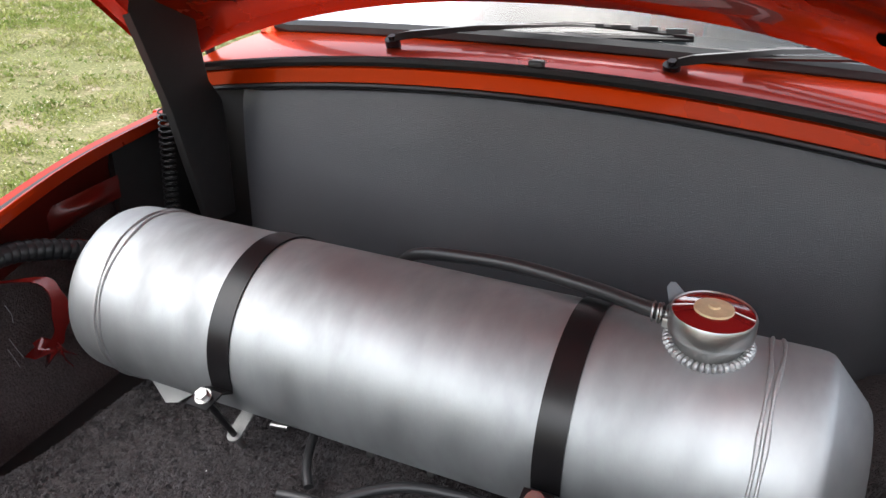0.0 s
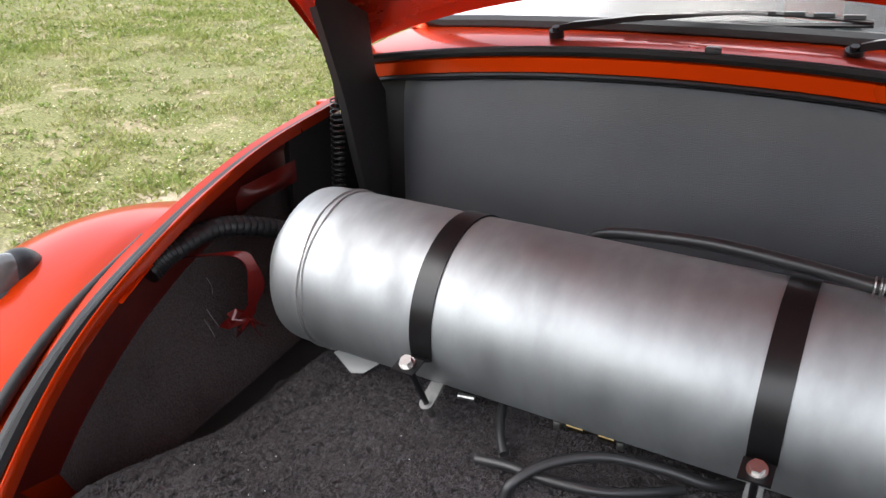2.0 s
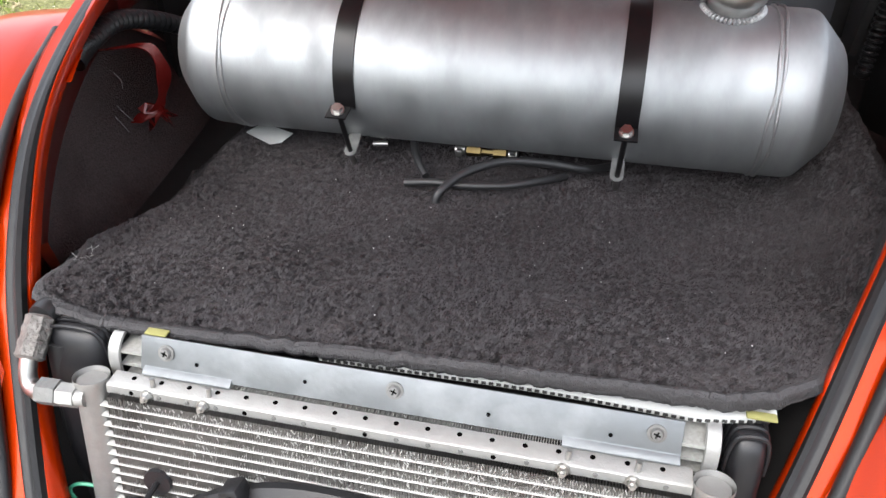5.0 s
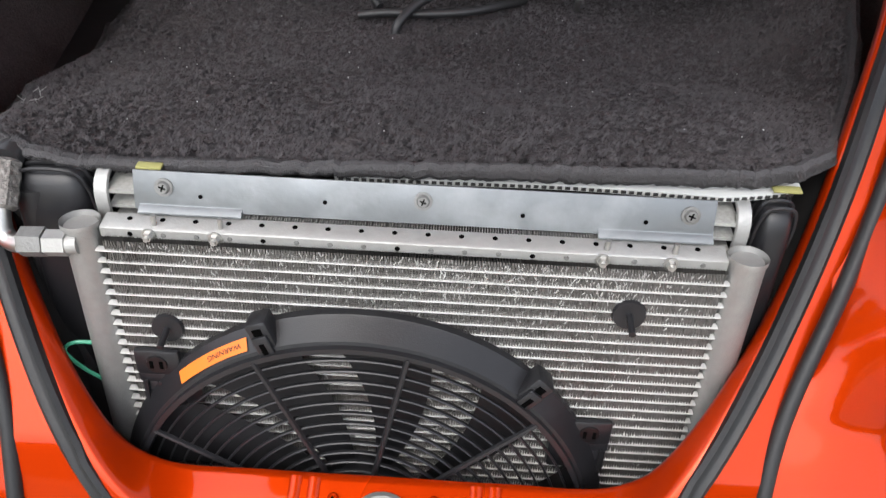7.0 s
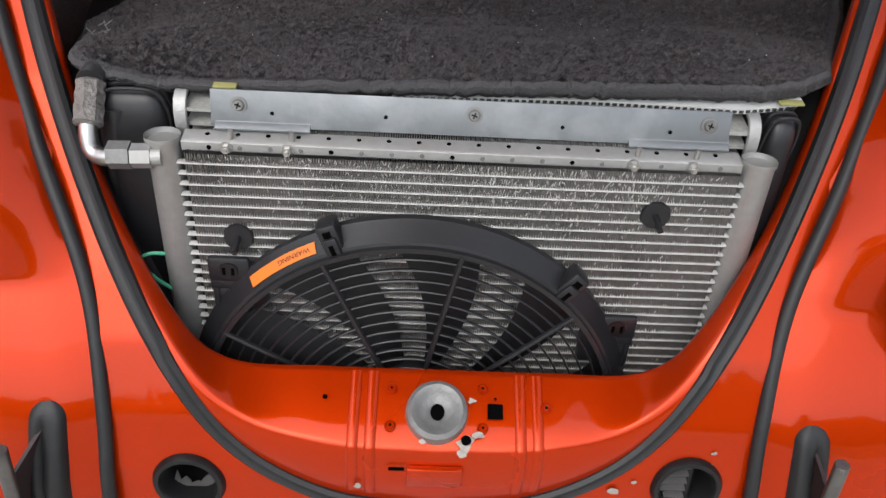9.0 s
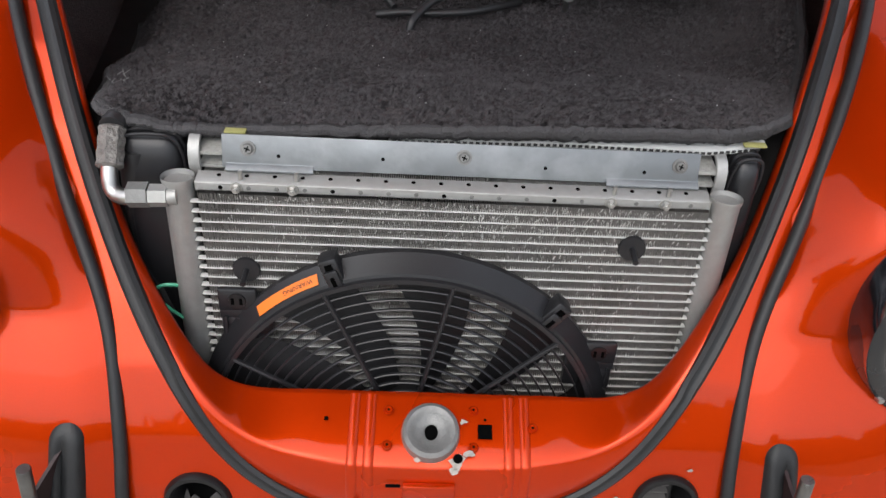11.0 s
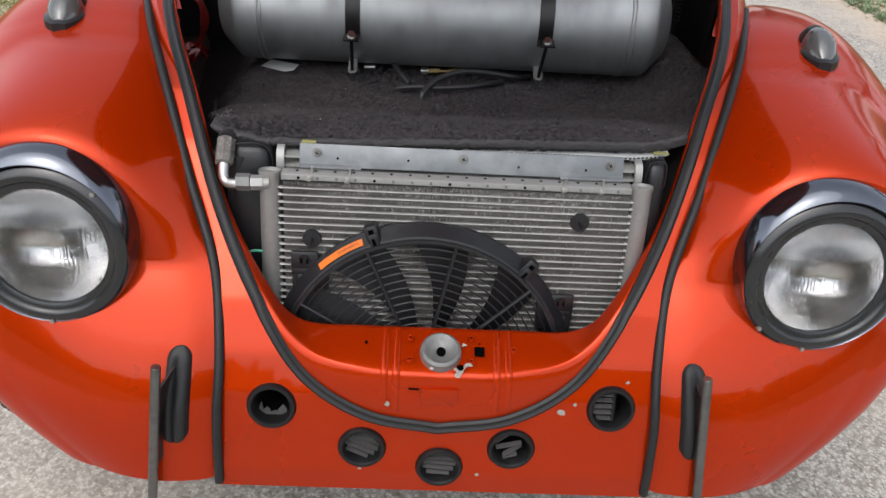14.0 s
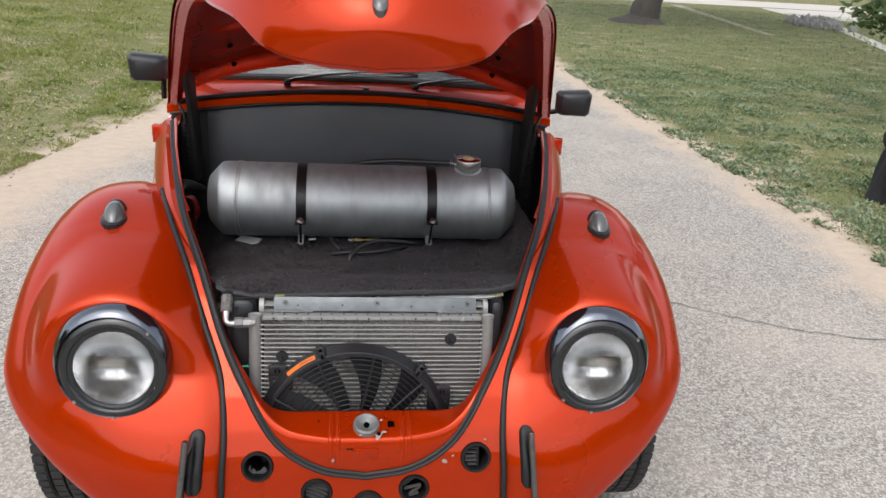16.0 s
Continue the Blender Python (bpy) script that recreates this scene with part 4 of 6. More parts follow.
for dx, dy in ((-0.041, 0.020), (0.041, 0.022), (-0.041, -0.014), (0.041, -0.014), (0.098, 0.006)):
    bm = bmesh.new()
    m = SHELF_M @ Matrix.Translation((dx, dy, 0.0035))
    lathe(bm, [(0.0, 0.0002), (0.0016, 0.0002), (0.0018, -0.0008), (0.0026, -0.0008), (0.0036, 0.0003), (0.0050, -0.0022)], m, 16)
    rivet = part("shelf_rivet", bm, PAINT, car)
    bm = bmesh.new()
    lathe(bm, [(0.0, 0.0006), (0.0013, 0.0006)], m, 12)
    part("rivet_bore", bm, HOLE_SHADE, rivet)
for dx, dy, w, h in ((0.052, 0.001, 0.0135, 0.0135), (-0.100, 0.010, 0.004, 0.004)):
    bm = bmesh.new()
    box(bm, SHELF_M @ Vector((dx, dy, 0.003)), (w, h, 0.002), SHELF_M.to_3x3(), bevel=0.0 if w > 0.01 else 0.0009)
    part("shelf_hole", bm, HOLE_SHADE, car, smooth=False)
def lip_line(x, n):
    xs = [-q.x for q in SEAL]
    p = Vector([x] + [interp(abs(x), xs, [q[i] for q in SEAL]) for i in (1, 2)])
    q = Vector([x] + [interp(abs(x), [-v.x for v in LIP], [v[i] for v in LIP]) for i in (1, 2)])
    a, b, d = [Vector((x, p.y + fy * (q.y - p.y), p.z + fz * (q.z - p.z))) for fy, fz in ((-0.013, 0.38), (0.085, 0.70), (0.20, 0.79))]
    return spline([p, a, b, d, d.lerp(q, 0.5) + Vector((0, 0, 0.001)), q], n)


for dx in (-0.066, 0.083):
    for off in (-0.0078, 0.0078):
        bm = bmesh.new()
        tube(bm, lip_line(dx + off, 48)[5:47], 0.0052, 10, flat=0.40)
        part("pressed_rib", bm, PAINT, car)
bm = bmesh.new()
box(bm, (0.0, 0.1275, 0.464), (0.050, 0.006, 0.028), bevel=0.0018)
part("pressed_tab", bm, PAINT, car)
bm = bmesh.new()
box(bm, (-0.034, 0.1268, 0.4765), (0.014, 0.003, 0.0010))
part("tab_slit", bm, HOLE_SHADE, car, smooth=False)
chip_rng = random.Random(4)
for cx, cz_, r in ((0.168, 0.437, 0.0065), (0.185, 0.449, 0.0032), (0.213, 0.500, 0.0028), (0.205, 0.52, 0.002), (-0.068, 0.452, 0.004), (0.252, 0.468, 0.004), (0.255, 0.480, 0.003), (-0.105, 0.335, 0.003), (0.06, 0.33, 0.003)):
    bm = bmesh.new()
    yy = nose_y(cz_) if not (abs(cx) < 0.09 and cz_ > 0.44) else 0.1245
    vs = [bm.verts.new((cx + r * chip_rng.uniform(0.6, 1.2) * math.cos(a), yy - 0.0012, cz_ + r * chip_rng.uniform(0.6, 1.2) * math.sin(a))) for a in [2 * math.pi * k / 9 for k in range(9)]]
    bm.faces.new(vs)
    part("paint_chip", bm, BARE, car, "pale paint chip", smooth=False)
for dx, dy, r in ((0.026, -0.026, 0.0046), (0.052, 0.012, 0.0014)):
    bm = bmesh.new()
    lathe(bm, [(0.0, 0.0052), (r, 0.0052)], SHELF_M @ Matrix.Translation((dx, dy, 0)), 20)
    part("shelf_bore", bm, HOLE_SHADE, car)
for dx, dy, r in ((0.031, 0.010, 0.0040), (0.036, -0.021, 0.0050), (-0.012, -0.028, 0.0035), (0.026, -0.029, 0.0092), (0.022, -0.037, 0.0050), (0.040, -0.022, 0.0028)):
    bm = bmesh.new()
    m = SHELF_M @ Matrix.Translation((dx, dy, 0.0042))
    vs = [bm.verts.new(m @ Vector((r * chip_rng.uniform(0.4, 1.2) * math.cos(a), r * chip_rng.uniform(0.4, 1.0) * math.sin(a), 0))) for a in [2 * math.pi * k / 9 for k in range(9)]]
    bm.faces.new(vs)
    part("paint_chip", bm, BARE, car, "pale paint chip", smooth=False)

# ---- fuel tank ----
TY, TZ, TR = 0.868, 0.775, 0.1025
tank = thing("fuel_tank", (0, TY, TZ - TR), "brushed aluminium cylinder fuel tank under two black straps", "fuel tank")
AX = Matrix.Translation((0, TY, TZ)) @ Matrix.Rotation(radians(90), 4, "Y")
bm = bmesh.new()
prof = [(0.0, -0.4235), (0.052, -0.4230), (0.062, -0.4215), (0.067, -0.4185), (0.0975, -0.3905), (0.1000, -0.3875), (0.1015, -0.3830), (0.1022, -0.376), (TR, -0.366), (TR, -0.350)]
lathe(bm, prof + [(TR, -0.1), (TR, 0.1), (TR, 0.338)] + [(r, -h) for r, h in prof[::-1][1:]], AX, 96)
part("shell", bm, ALU, tank)
for sx in (-0.337, -0.3445, 0.338, 0.3455):
    bm = bmesh.new()
    wr = random.Random(int(abs(sx) * 10000))
    ph = [wr.uniform(0, 6.28) for _ in range(4)]
    pts = []
    for k in range(140):
        a = 2 * math.pi * k / 140
        dx = 0.0012 * math.sin(3 * a + ph[0]) + 0.0007 * math.sin(7 * a + ph[1])
        pts.append(Vector((sx + dx, TY + (TR + 0.0006) * math.cos(a), TZ + (TR + 0.0006) * math.sin(a))))
    tube(bm, pts, 0.0020, 6, closed=True, rs=[0.0019 + 0.0005 * math.sin(11 * k / 140 * 6.28 + ph[2]) for k in range(140)])
    part("weld_seam", bm, WELD, tank, "bright welded seam")


def strap(sx, bolt, low):
    bm = bmesh.new()
    R = TR + 0.0022
    w = 0.0135
    # angle 0 points forward (-y), positive upwards
    prof = [Vector((0, TY - R * math.cos(a), TZ + R * math.sin(a))) for a in [radians(-14 + 204 * k / 50) for k in range(51)]]
    tab = [Vector((0, bolt[1] - 0.012, bolt[2] - 0.004)), Vector((0, bolt[1] + 0.012, bolt[2] + 0.001))]
    line = tab + prof
    rows = []
    for i, p in enumerate(line):
        a = line[max(i - 1, 0)]
        b = line[min(i + 1, len(line) - 1)]
        t = (b - a).normalized()
        nr = Vector((0, -t.z, t.y))
        rows.append([Vector((sx - w, 0, 0)) + p, Vector((sx + w, 0, 0)) + p, Vector((sx + w, 0, 0)) + p + nr * -0.0022, Vector((sx - w, 0, 0)) + p + nr * -0.0022])
    g = loft(bm, rows, close_v=True)
    bm.faces.new(g[0])
    bm.faces.new(g[-1][::-1])
    s = part("strap", bm, BLACKMETAL, tank, "black steel strap")
    d = (Vector(low) - Vector(bolt)).normalized()
    b0 = Vector((sx, bolt[1], bolt[2]))
    l0 = Vector((sx - 0.003, low[1], low[2]))
    bm = bmesh.new()
    cyl(bm, b0 - d * 0.008, b0 - d * 0.002, 0.0068, n=6)
    cyl(bm, b0 - d * 0.002, b0, 0.0088, n=20)
    part("hex_bolt_head", bm, STEEL, s, "bright hex bolt")
    bm = bmesh.new()
    cyl(bm, b0, l0, 0.0035, n=10)
    part("bolt_shank", bm, BLACKMETAL, s)
    bm = bmesh.new()
    cyl(bm, l0 - d * 0.006, l0 + d * 0.014, 0.0040, n=8)
    part("bolt_end", bm, STEEL, s)
    bm = bmesh.new()
    c = l0 - d * 0.014
    e = Vector((1, 0, 0))
    # rounded lug with a turned-up tail that reaches under the tank
    tail = (Vector((0, 1, 0.30)) - d * d.dot(Vector((0, 1, 0.30)))).normalized()
    outline = [c + e * 0.0085 * math.cos(a) - tail * 0.0085 * math.sin(a) for a in [math.pi * k / 10 for k in range(11)]]
    outline += [c - e * 0.0080 + tail * 0.030, c + e * 0.0080 + tail * 0.034]
    lo_, hi_ = [bm.verts.new(p - d * 0.0012) for p in outline], [bm.verts.new(p + d * 0.0012) for p in outline]
    bm.faces.new(lo_)
    bm.faces.new(hi_[::-1])
    for k in range(len(outline)):
        bm.faces.new((lo_[k], hi_[k], hi_[(k + 1) % len(outline)], lo_[(k + 1) % len(outline)]))
    part("lug_bracket", bm, WORN, s, "grey steel lug bracket")


strap(-0.171, (-0.173, 0.739, 0.757), (-0.178, 0.785, 0.669))
strap(0.182, (0.179, 0.735, 0.765), (0.181, 0.781, 0.674))

# filler neck and cap
NX, NY = 0.287, TY - 0.006
NM = Matrix.Translation((NX, NY, TZ + TR)) @ Matrix.Rotation(radians(3), 4, "X")
bm = bmesh.new()
lathe(bm, [(0.030, -0.012), (0.030, 0.010), (0.0315, 0.012)], NM, 48)
neck = part("filler_neck", bm, STEEL, tank, "polished aluminium filler neck")
for k in range(44):
    a = 2 * math.pi * k / 44
    x, y = 0.0335 * math.cos(a), 0.0335 * math.sin(a)
    bm = bmesh.new()
    bmesh.ops.create_uvsphere(bm, u_segments=8, v_segments=5, radius=0.0040)
    bmesh.ops.transform(bm, matrix=NM @ Matrix.Translation((x, y, math.sqrt(max(0, TR * TR - y * y)) - TR + 0.001)) @ Matrix.Rotation(a, 4, "Z") @ Matrix.Diagonal((1.3, 0.75, 1, 1)), verts=bm.verts[:])
    part("weld_ripple", bm, WELD, neck)
bm = bmesh.new()
lathe(bm, [(0.0315, 0.010), (0.0350, 0.011), (0.0358, 0.014), (0.0358, 0.028), (0.0345, 0.031), (0.0335, 0.030)], NM, 56)
cap = part("filler_cap", bm, STEEL, tank, "chrome filler cap with red top")
bm = bmesh.new()
lathe(bm, [(0.0338, 0.0295), (0.028, 0.0305), (0.015, 0.033), (0.0, 0.034)], NM, 48)
part("red_top", bm, DARKRED, cap)
bm = bmesh.new()
lathe(bm, [(0.0165, 0.0325), (0.016, 0.0345), (0.005, 0.0352), (0.0045, 0.0370), (0.0, 0.0375)], NM, 40)
part("tan_disc", bm, CAPDISC, cap)
for sgn in (1, -1):
    bm = bmesh.new()
    tube(bm, [NM @ Vector((sgn * 0.0335, -0.001, 0.0302)), NM @ Vector((sgn * 0.016, 0.002, 0.0330))], 0.0006, 6)
    part("bright_line", bm, STEEL, cap)
bm = bmesh.new()
pl_ = [NM @ Vector(p) for p in ((-0.033, -0.004, 0.020), (-0.022, 0.026, 0.022), (-0.036, 0.026, 0.036), (-0.040, 0.022, 0.038), (-0.042, 0.016, 0.036))]
for o in (0, 0.0018):
    bm.faces.new([bm.verts.new(p + Vector((0, o, 0))) for p in pl_])
part("lever_tab", bm, ZINC, cap, "grey triangular lever tab")
bm = bmesh.new()
hp = spline([(NX - 0.030, NY + 0.006, 0.892), (NX - 0.055, NY + 0.012, 0.891), (0.17, 0.905, 0.884), (0.09, 0.930, 0.878), (0.02, 0.945, 0.868), (-0.04, 0.962, 0.852), (-0.08, 0.985, 0.82)], 50)
tube(bm, hp, 0.0072, 12)
part("vent_hose", bm, HOSE, tank, "black rubber vent hose")
bm = bmesh.new()
for k in range(5):
    c = hp[2 + k // 2] + Vector((-0.0024 * k, 0, 0))
    tube(bm, [c + Vector((0, 0.0086 * math.cos(a), 0.0086 * math.sin(a))) for a in [2 * math.pi * q / 18 for q in range(18)]], 0.0010, 5, closed=True)
box(bm, hp[3] + Vector((0.002, -0.011, -0.002)), (0.008, 0.005, 0.009), bevel=0.001)
part("hose_clamp", bm, STEEL, tank, "steel hose clamp")

# ---- luggage bay ----
bay = thing("luggage_bay", (0, 0.8, 0.5), "black-lined front luggage bay of the car", "luggage bay", kind="structure")


def bay_wall(side, red):
    bm = bmesh.new()
    rows = []
    for k in range(14, NS):
        q = LIP[k]
        o = Vector((0, 0.004, -0.006)) + q
        f = smooth01(0.4, 0.8, q.y)
        cols = [o, o + Vector((-0.020 - 0.02 * f, 0.004, -0.030)), o + Vector((-0.035 - 0.03 * f, 0.008, -0.110))]
        low = [o + Vector((-0.035 - 0.03 * f, 0.008, -0.110)), o + Vector((-0.040 - 0.03 * f, 0.012, -0.17)), o + Vector((-0.03, 0.012, -0.26)), o + Vector((0.02, 0.012, -0.34))]
        rows.append([Vector((v.x * side, v.y, max(0.30, v.z))) for v in (cols if red else low)])
    loft(bm, rows)
    return bm


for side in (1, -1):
    part("inner_side_panel", bay_wall(side, True), PAINT_SHADED, bay, "inner side panel in red darkened for shade")
    part("side_lining", bay_wall(side, False), CARPETD, bay, "black carpet side lining")
for nm, c, d in (("bulkhead", (0, 1.262, 0.74), (1.20, 0.02, 0.47)), ("bay_side", (-0.572, 1.12, 0.72), (0.012, 0.20, 0.34)), ("bay_side", (0.572, 1.12, 0.72), (0.012, 0.20, 0.34)),
                 ("bay_floor", (0, 0.90, 0.575), (1.16, 0.74, 0.02)), ("nose_bulkhead", (0, 0.440, 0.475), (0.80, 0.02, 0.40)), ("nose_floor", (0, 0.30, 0.285), (0.66, 0.30, 0.02))):
    part(nm, box(bmesh.new(), c, d), TRUNK, bay, "black painted sheet metal")
for side in (1, -1):
    bm = bmesh.new()
    loft(bm, [[Vector((side * x, nose_y(z) + 0.03 + (0.41 - nose_y(z)) * f, z)) for x, z in ((0.275, 0.29), (0.272, 0.45), (0.275, 0.55), (0.305, 0.64), (0.345, 0.72))] for f in (0, 0.5, 1)])
    part("nose_inner_panel", bm, TRUNK, bay)

# vinyl board at the back
bm = bmesh.new()
rows = []
for k in range(41):
    x = -0.483 + 0.966 * k / 40
    zt = trim_z(x) - 0.006
    sw = 0.012 * math.exp(-((abs(x) - 0.483) / 0.02) ** 2)
    rows.append([(x, 1.222, zt), (x, 1.212 + sw, zt - 0.004), (x, 1.206 + sw, zt - 0.02)] + [(x, 1.204 + sw - 0.004 * math.sin(math.pi * f), zt - 0.02 + (0.585 - zt + 0.02) * f) for f in (0.2, 0.4, 0.6, 0.8, 1.0)])
loft(bm, rows)
tagged(part("back_board", bm, VINYL), "grey-black vinyl covered board behind the tank", "board")


# carpet
def carpet_z(x, y):
    z = 0.655 + 0.074 * smooth01(0.70, 0.35, y) + 0.016 * smooth01(-0.3, 0.35, x) * smooth01(0.7, 0.35, y)
    z += 0.075 * smooth01(0.34, 0.47, x) ** 1.5
    z += 0.012 * math.exp(-((x + 0.312) / 0.045) ** 2 - ((y - 0.36) / 0.06) ** 2)
    z -= 0.070 * smooth01(-0.35, -0.46, x) * smooth01(0.40, 0.55, y)
    z += (0.007 * noise.noise((x * 6, y * 6, 3)) + 0.003 * noise.noise((x * 17, y * 17, 8))) * smooth01(0.33, 0.46, y)
    return z


def carpet_front(x):
    return interp(x, [-0.46, -0.40, -0.365, -0.340, -0.3285, -0.3235, -0.313, -0.28, 0.0, 0.27, 0.304, 0.334, 0.352, 0.38, 0.408, 0.44, 0.49], [0.88, 0.62, 0.50, 0.435, 0.405, 0.366, 0.350, 0.341, 0.344, 0.345, 0.354, 0.376, 0.409, 0.465, 0.525, 0.61, 0.77])


carpet = thing("carpet", (0, 0.6, 0.65), "black plush carpet with a bound front edge", "carpet")
bm = bmesh.new()
rows = []
NXC, NYC = 330, 250
for j in range(NYC + 1):
    f = j / NYC
    row = []
    for i in range(NXC + 1):
        x = -0.45 + 0.93 * i / NXC
        y0 = carpet_front(x)
        y = y0 + (1.14 - y0) * f
        row.append(Vector((x, y, carpet_z(x, y) + 0.0024 * noise.noise((x * 110, y * 110, 2)) + 0.0022 * noise.noise((x * 240, y * 240, 5)) + 0.0014 * noise.noise((x * 34, y * 34, 9)))))
    rows.append(row)
front = [p.copy() for p in rows[0]]
rows.insert(0, [p + Vector((0, 0.003, -0.012)) for p in front])
loft(bm, rows)
part("carpet_sheet", bm, CARPET, carpet)
# the pile: short leaning tufts, combed in drifting patches
g = np.random.RandomState(77)
NT = 230000
px_, pf_ = -0.445 + 0.915 * g.rand(NT), g.rand(NT) ** 1.35
fronts = np.array([carpet_front(-0.46 + 0.96 * k / 480) for k in range(481)])
py_ = np.interp(px_, np.linspace(-0.46, 0.50, 481), fronts) + 0.004
py_ = py_ + (1.0 - py_) * pf_
rnd = g.rand(NT, 5)
base_, tips_, side_ = np.zeros((NT, 3)), np.zeros((NT, 3)), np.zeros((NT, 3))
for i in range(NT):
    x, y = px_[i], py_[i]
    comb = 1.6 * noise.noise((x * 7, y * 7, 21)) + 4.5 * noise.noise((x * 150, y * 150, 4)) + 2.4 * (rnd[i, 0] - 0.5)
    flop = 0.30 + 0.5 * max(0.0, noise.noise((x * 150, y * 150, 14)) + 0.2) + 0.5 * rnd[i, 1]
    ln = 0.0026 + 0.0014 * rnd[i, 2] + 0.0014 * noise.noise((x * 140, y * 140, 33)) + 0.0009 * noise.noise((x * 18, y * 18, 3))
    base_[i] = (x, y, carpet_z(x, y) - 0.0012)
    tips_[i] = (math.cos(comb) * flop * ln, math.sin(comb) * flop * ln, ln)
    w = 0.0007 + 0.0006 * rnd[i, 3]
    side_[i] = (-math.sin(comb + 1.2 * rnd[i, 4]) * w, math.cos(comb + 1.2 * rnd[i, 4]) * w, 0)
tv = np.zeros((NT, 3, 3))
tv[:, 0], tv[:, 1], tv[:, 2] = base_ - side_, base_ + side_, base_ + tips_
me = bpy.data.meshes.new("pile")
me.vertices.add(3 * NT)
me.vertices.foreach_set("co", tv.ravel())
me.loops.add(3 * NT)
me.loops.foreach_set("vertex_index", np.arange(3 * NT))
me.polygons.add(NT)
me.polygons.foreach_set("loop_start", np.arange(0, 3 * NT, 3))
me.update(calc_edges=True)
me.materials.append(PILE)
pile = new("pile", me)
pile.parent = carpet
pile.matrix_parent_inverse = world_of(carpet).inverted()
tagged(pile, kind="stuff")
bm = bmesh.new()
edge = [p + Vector((0, -0.002, -0.004)) for p in front]
tube(bm, edge, 0.0075, 8, flat=0.8)
for i in range(0, len(edge) - 1):
    for h in (0.25, 0.75):
        c = edge[i].lerp(edge[i + 1], h)
        t = (edge[i + 1] - edge[i]).normalized()
        a, b = t.cross(Vector((0, 0, 1))).normalized(), Vector((0, 0, 1))
        tube(bm, [c + ((a + t * 0.25) * math.cos(q) * 0.0077 + b * math.sin(q) * 0.0063) for q in [2 * math.pi * k / 6 for k in range(6)]], 0.0005, 3, closed=True)
part("bound_edge", bm, BINDING, carpet, "woven black edge binding")
rr = random.Random(11)
bm = bmesh.new()
for k in range(16):
    c = Vector((-0.322 + rr.uniform(-0.012, 0.012), 0.428 + rr.uniform(-0.012, 0.012), carpet_z(-0.314, 0.428) + 0.002))
    tube(bm, [c, c + Vector((rr.uniform(-0.008, 0.008), rr.uniform(-0.008, 0.004), rr.uniform(0.001, 0.007)))], 0.0003, 4)
part("frayed_thread", bm, FRAY, carpet, "pale frayed threads")
bm = bmesh.new()
for k in range(60):
    x, y = rr.uniform(-0.33, 0.36), rr.uniform(0.38, 0.78)
    s = rr.uniform(0.0003, 0.0008)
    box(bm, (x, y, carpet_z(x, y) + 0.0018), (s * 1.6, s, s), Matrix.Rotation(rr.uniform(0, 3), 3, "Z"))
tagged(part("lint", bm, PAPER, None, smooth=False), "tiny pale lint specks on the carpet", "lint", kind="stuff")

# paper tag under the tank, loose clamp, hoses and brass fittings
bm = bmesh.new()
ps = [(-0.358, 0.842, 0), (-0.308, 0.813, 0), (-0.292, 0.818, 0), (-0.284, 0.842, 0), (-0.342, 0.868, 0)]
top = [bm.verts.new((x, y, carpet_z(x, y) + 0.0045 + 0.0012 * k)) for k, (x, y, z) in enumerate(ps)]
bm.faces.new(top)
bot = [bm.verts.new(v.co - Vector((0, 0, 0.0012))) for v in top]
bm.faces.new(bot[::-1])
for k in range(5):
    bm.faces.new((top[k], bot[k], bot[(k + 1) % 5], top[(k + 1) % 5]))
tagged(part("paper_tag", bm, PAPER, smooth=False), "torn pale grey paper tag under the tank", "paper")


def hose(name, pts, r, label):
    bm = bmesh.new()
    tube(bm, spline(pts, 44), r, 12)
    return tagged(part(name, bm, HOSE), label, "hose", "fuel hoses")


hose("fuel_hose", [(-0.042, 0.712, 0.652), (-0.036, 0.720, 0.668), (-0.010, 0.748, 0.683), (0.036, 0.780, 0.688), (0.092, 0.800, 0.681), (0.140, 0.812, 0.672), (0.17, 0.84, 0.665)], 0.0056, "black rubber fuel hose arching over the carpet")
hose("fuel_hose", [(-0.088, 0.740, 0.664), (-0.05, 0.742, 0.668), (-0.012, 0.742, 0.668), (0.045, 0.750, 0.670), (0.090, 0.776, 0.669), (0.115, 0.80, 0.665)], 0.0052, "black rubber fuel hose lying on the carpet")
hose("fuel_hose", [(-0.100, 0.845, 0.682), (-0.094, 0.815, 0.682), (-0.080, 0.780, 0.676), (-0.064, 0.758, 0.667)], 0.0052, "black rubber fuel hose curving down from the tank")
fitting = thing("fuel_fitting", (0, 0.852, 0.655), "yellow brass fuel tee fitting under the tank", "fitting")
for cx, w, mt, nm in ((-0.036, 0.014, STEEL, "end_clamp"), (-0.017, 0.020, BRASS, "hex_body"), (0.002, 0.018, BRASS, "nipple"), (0.020, 0.018, BRASS, "tee_body"), (0.038, 0.012, STEEL, "end_clamp")):
    bm = bmesh.new()
    cyl(bm, (cx - w / 2, 0.850, 0.663), (cx + w / 2, 0.849, 0.664), {"nipple": 0.0045, "end_clamp": 0.0075}.get(nm, 0.0078), n=6 if mt is BRASS else 14)
    if "clamp" in nm:
        box(bm, (cx, 0.838, 0.664), (0.008, 0.008, 0.010), bevel=0.001)
    part(nm, bm, mt, fitting)
clamp = bmesh.new()
cyl(clamp, (-0.154, 0.818, 0.675), (-0.134, 0.822, 0.675), 0.0038, n=10)
box(clamp, (-0.150, 0.835, 0.684), (0.022, 0.024, 0.006), bevel=0.002)
tagged(part("drain_clamp", clamp, STEEL), "small bright steel drain clamp beside the strap", "clamp")

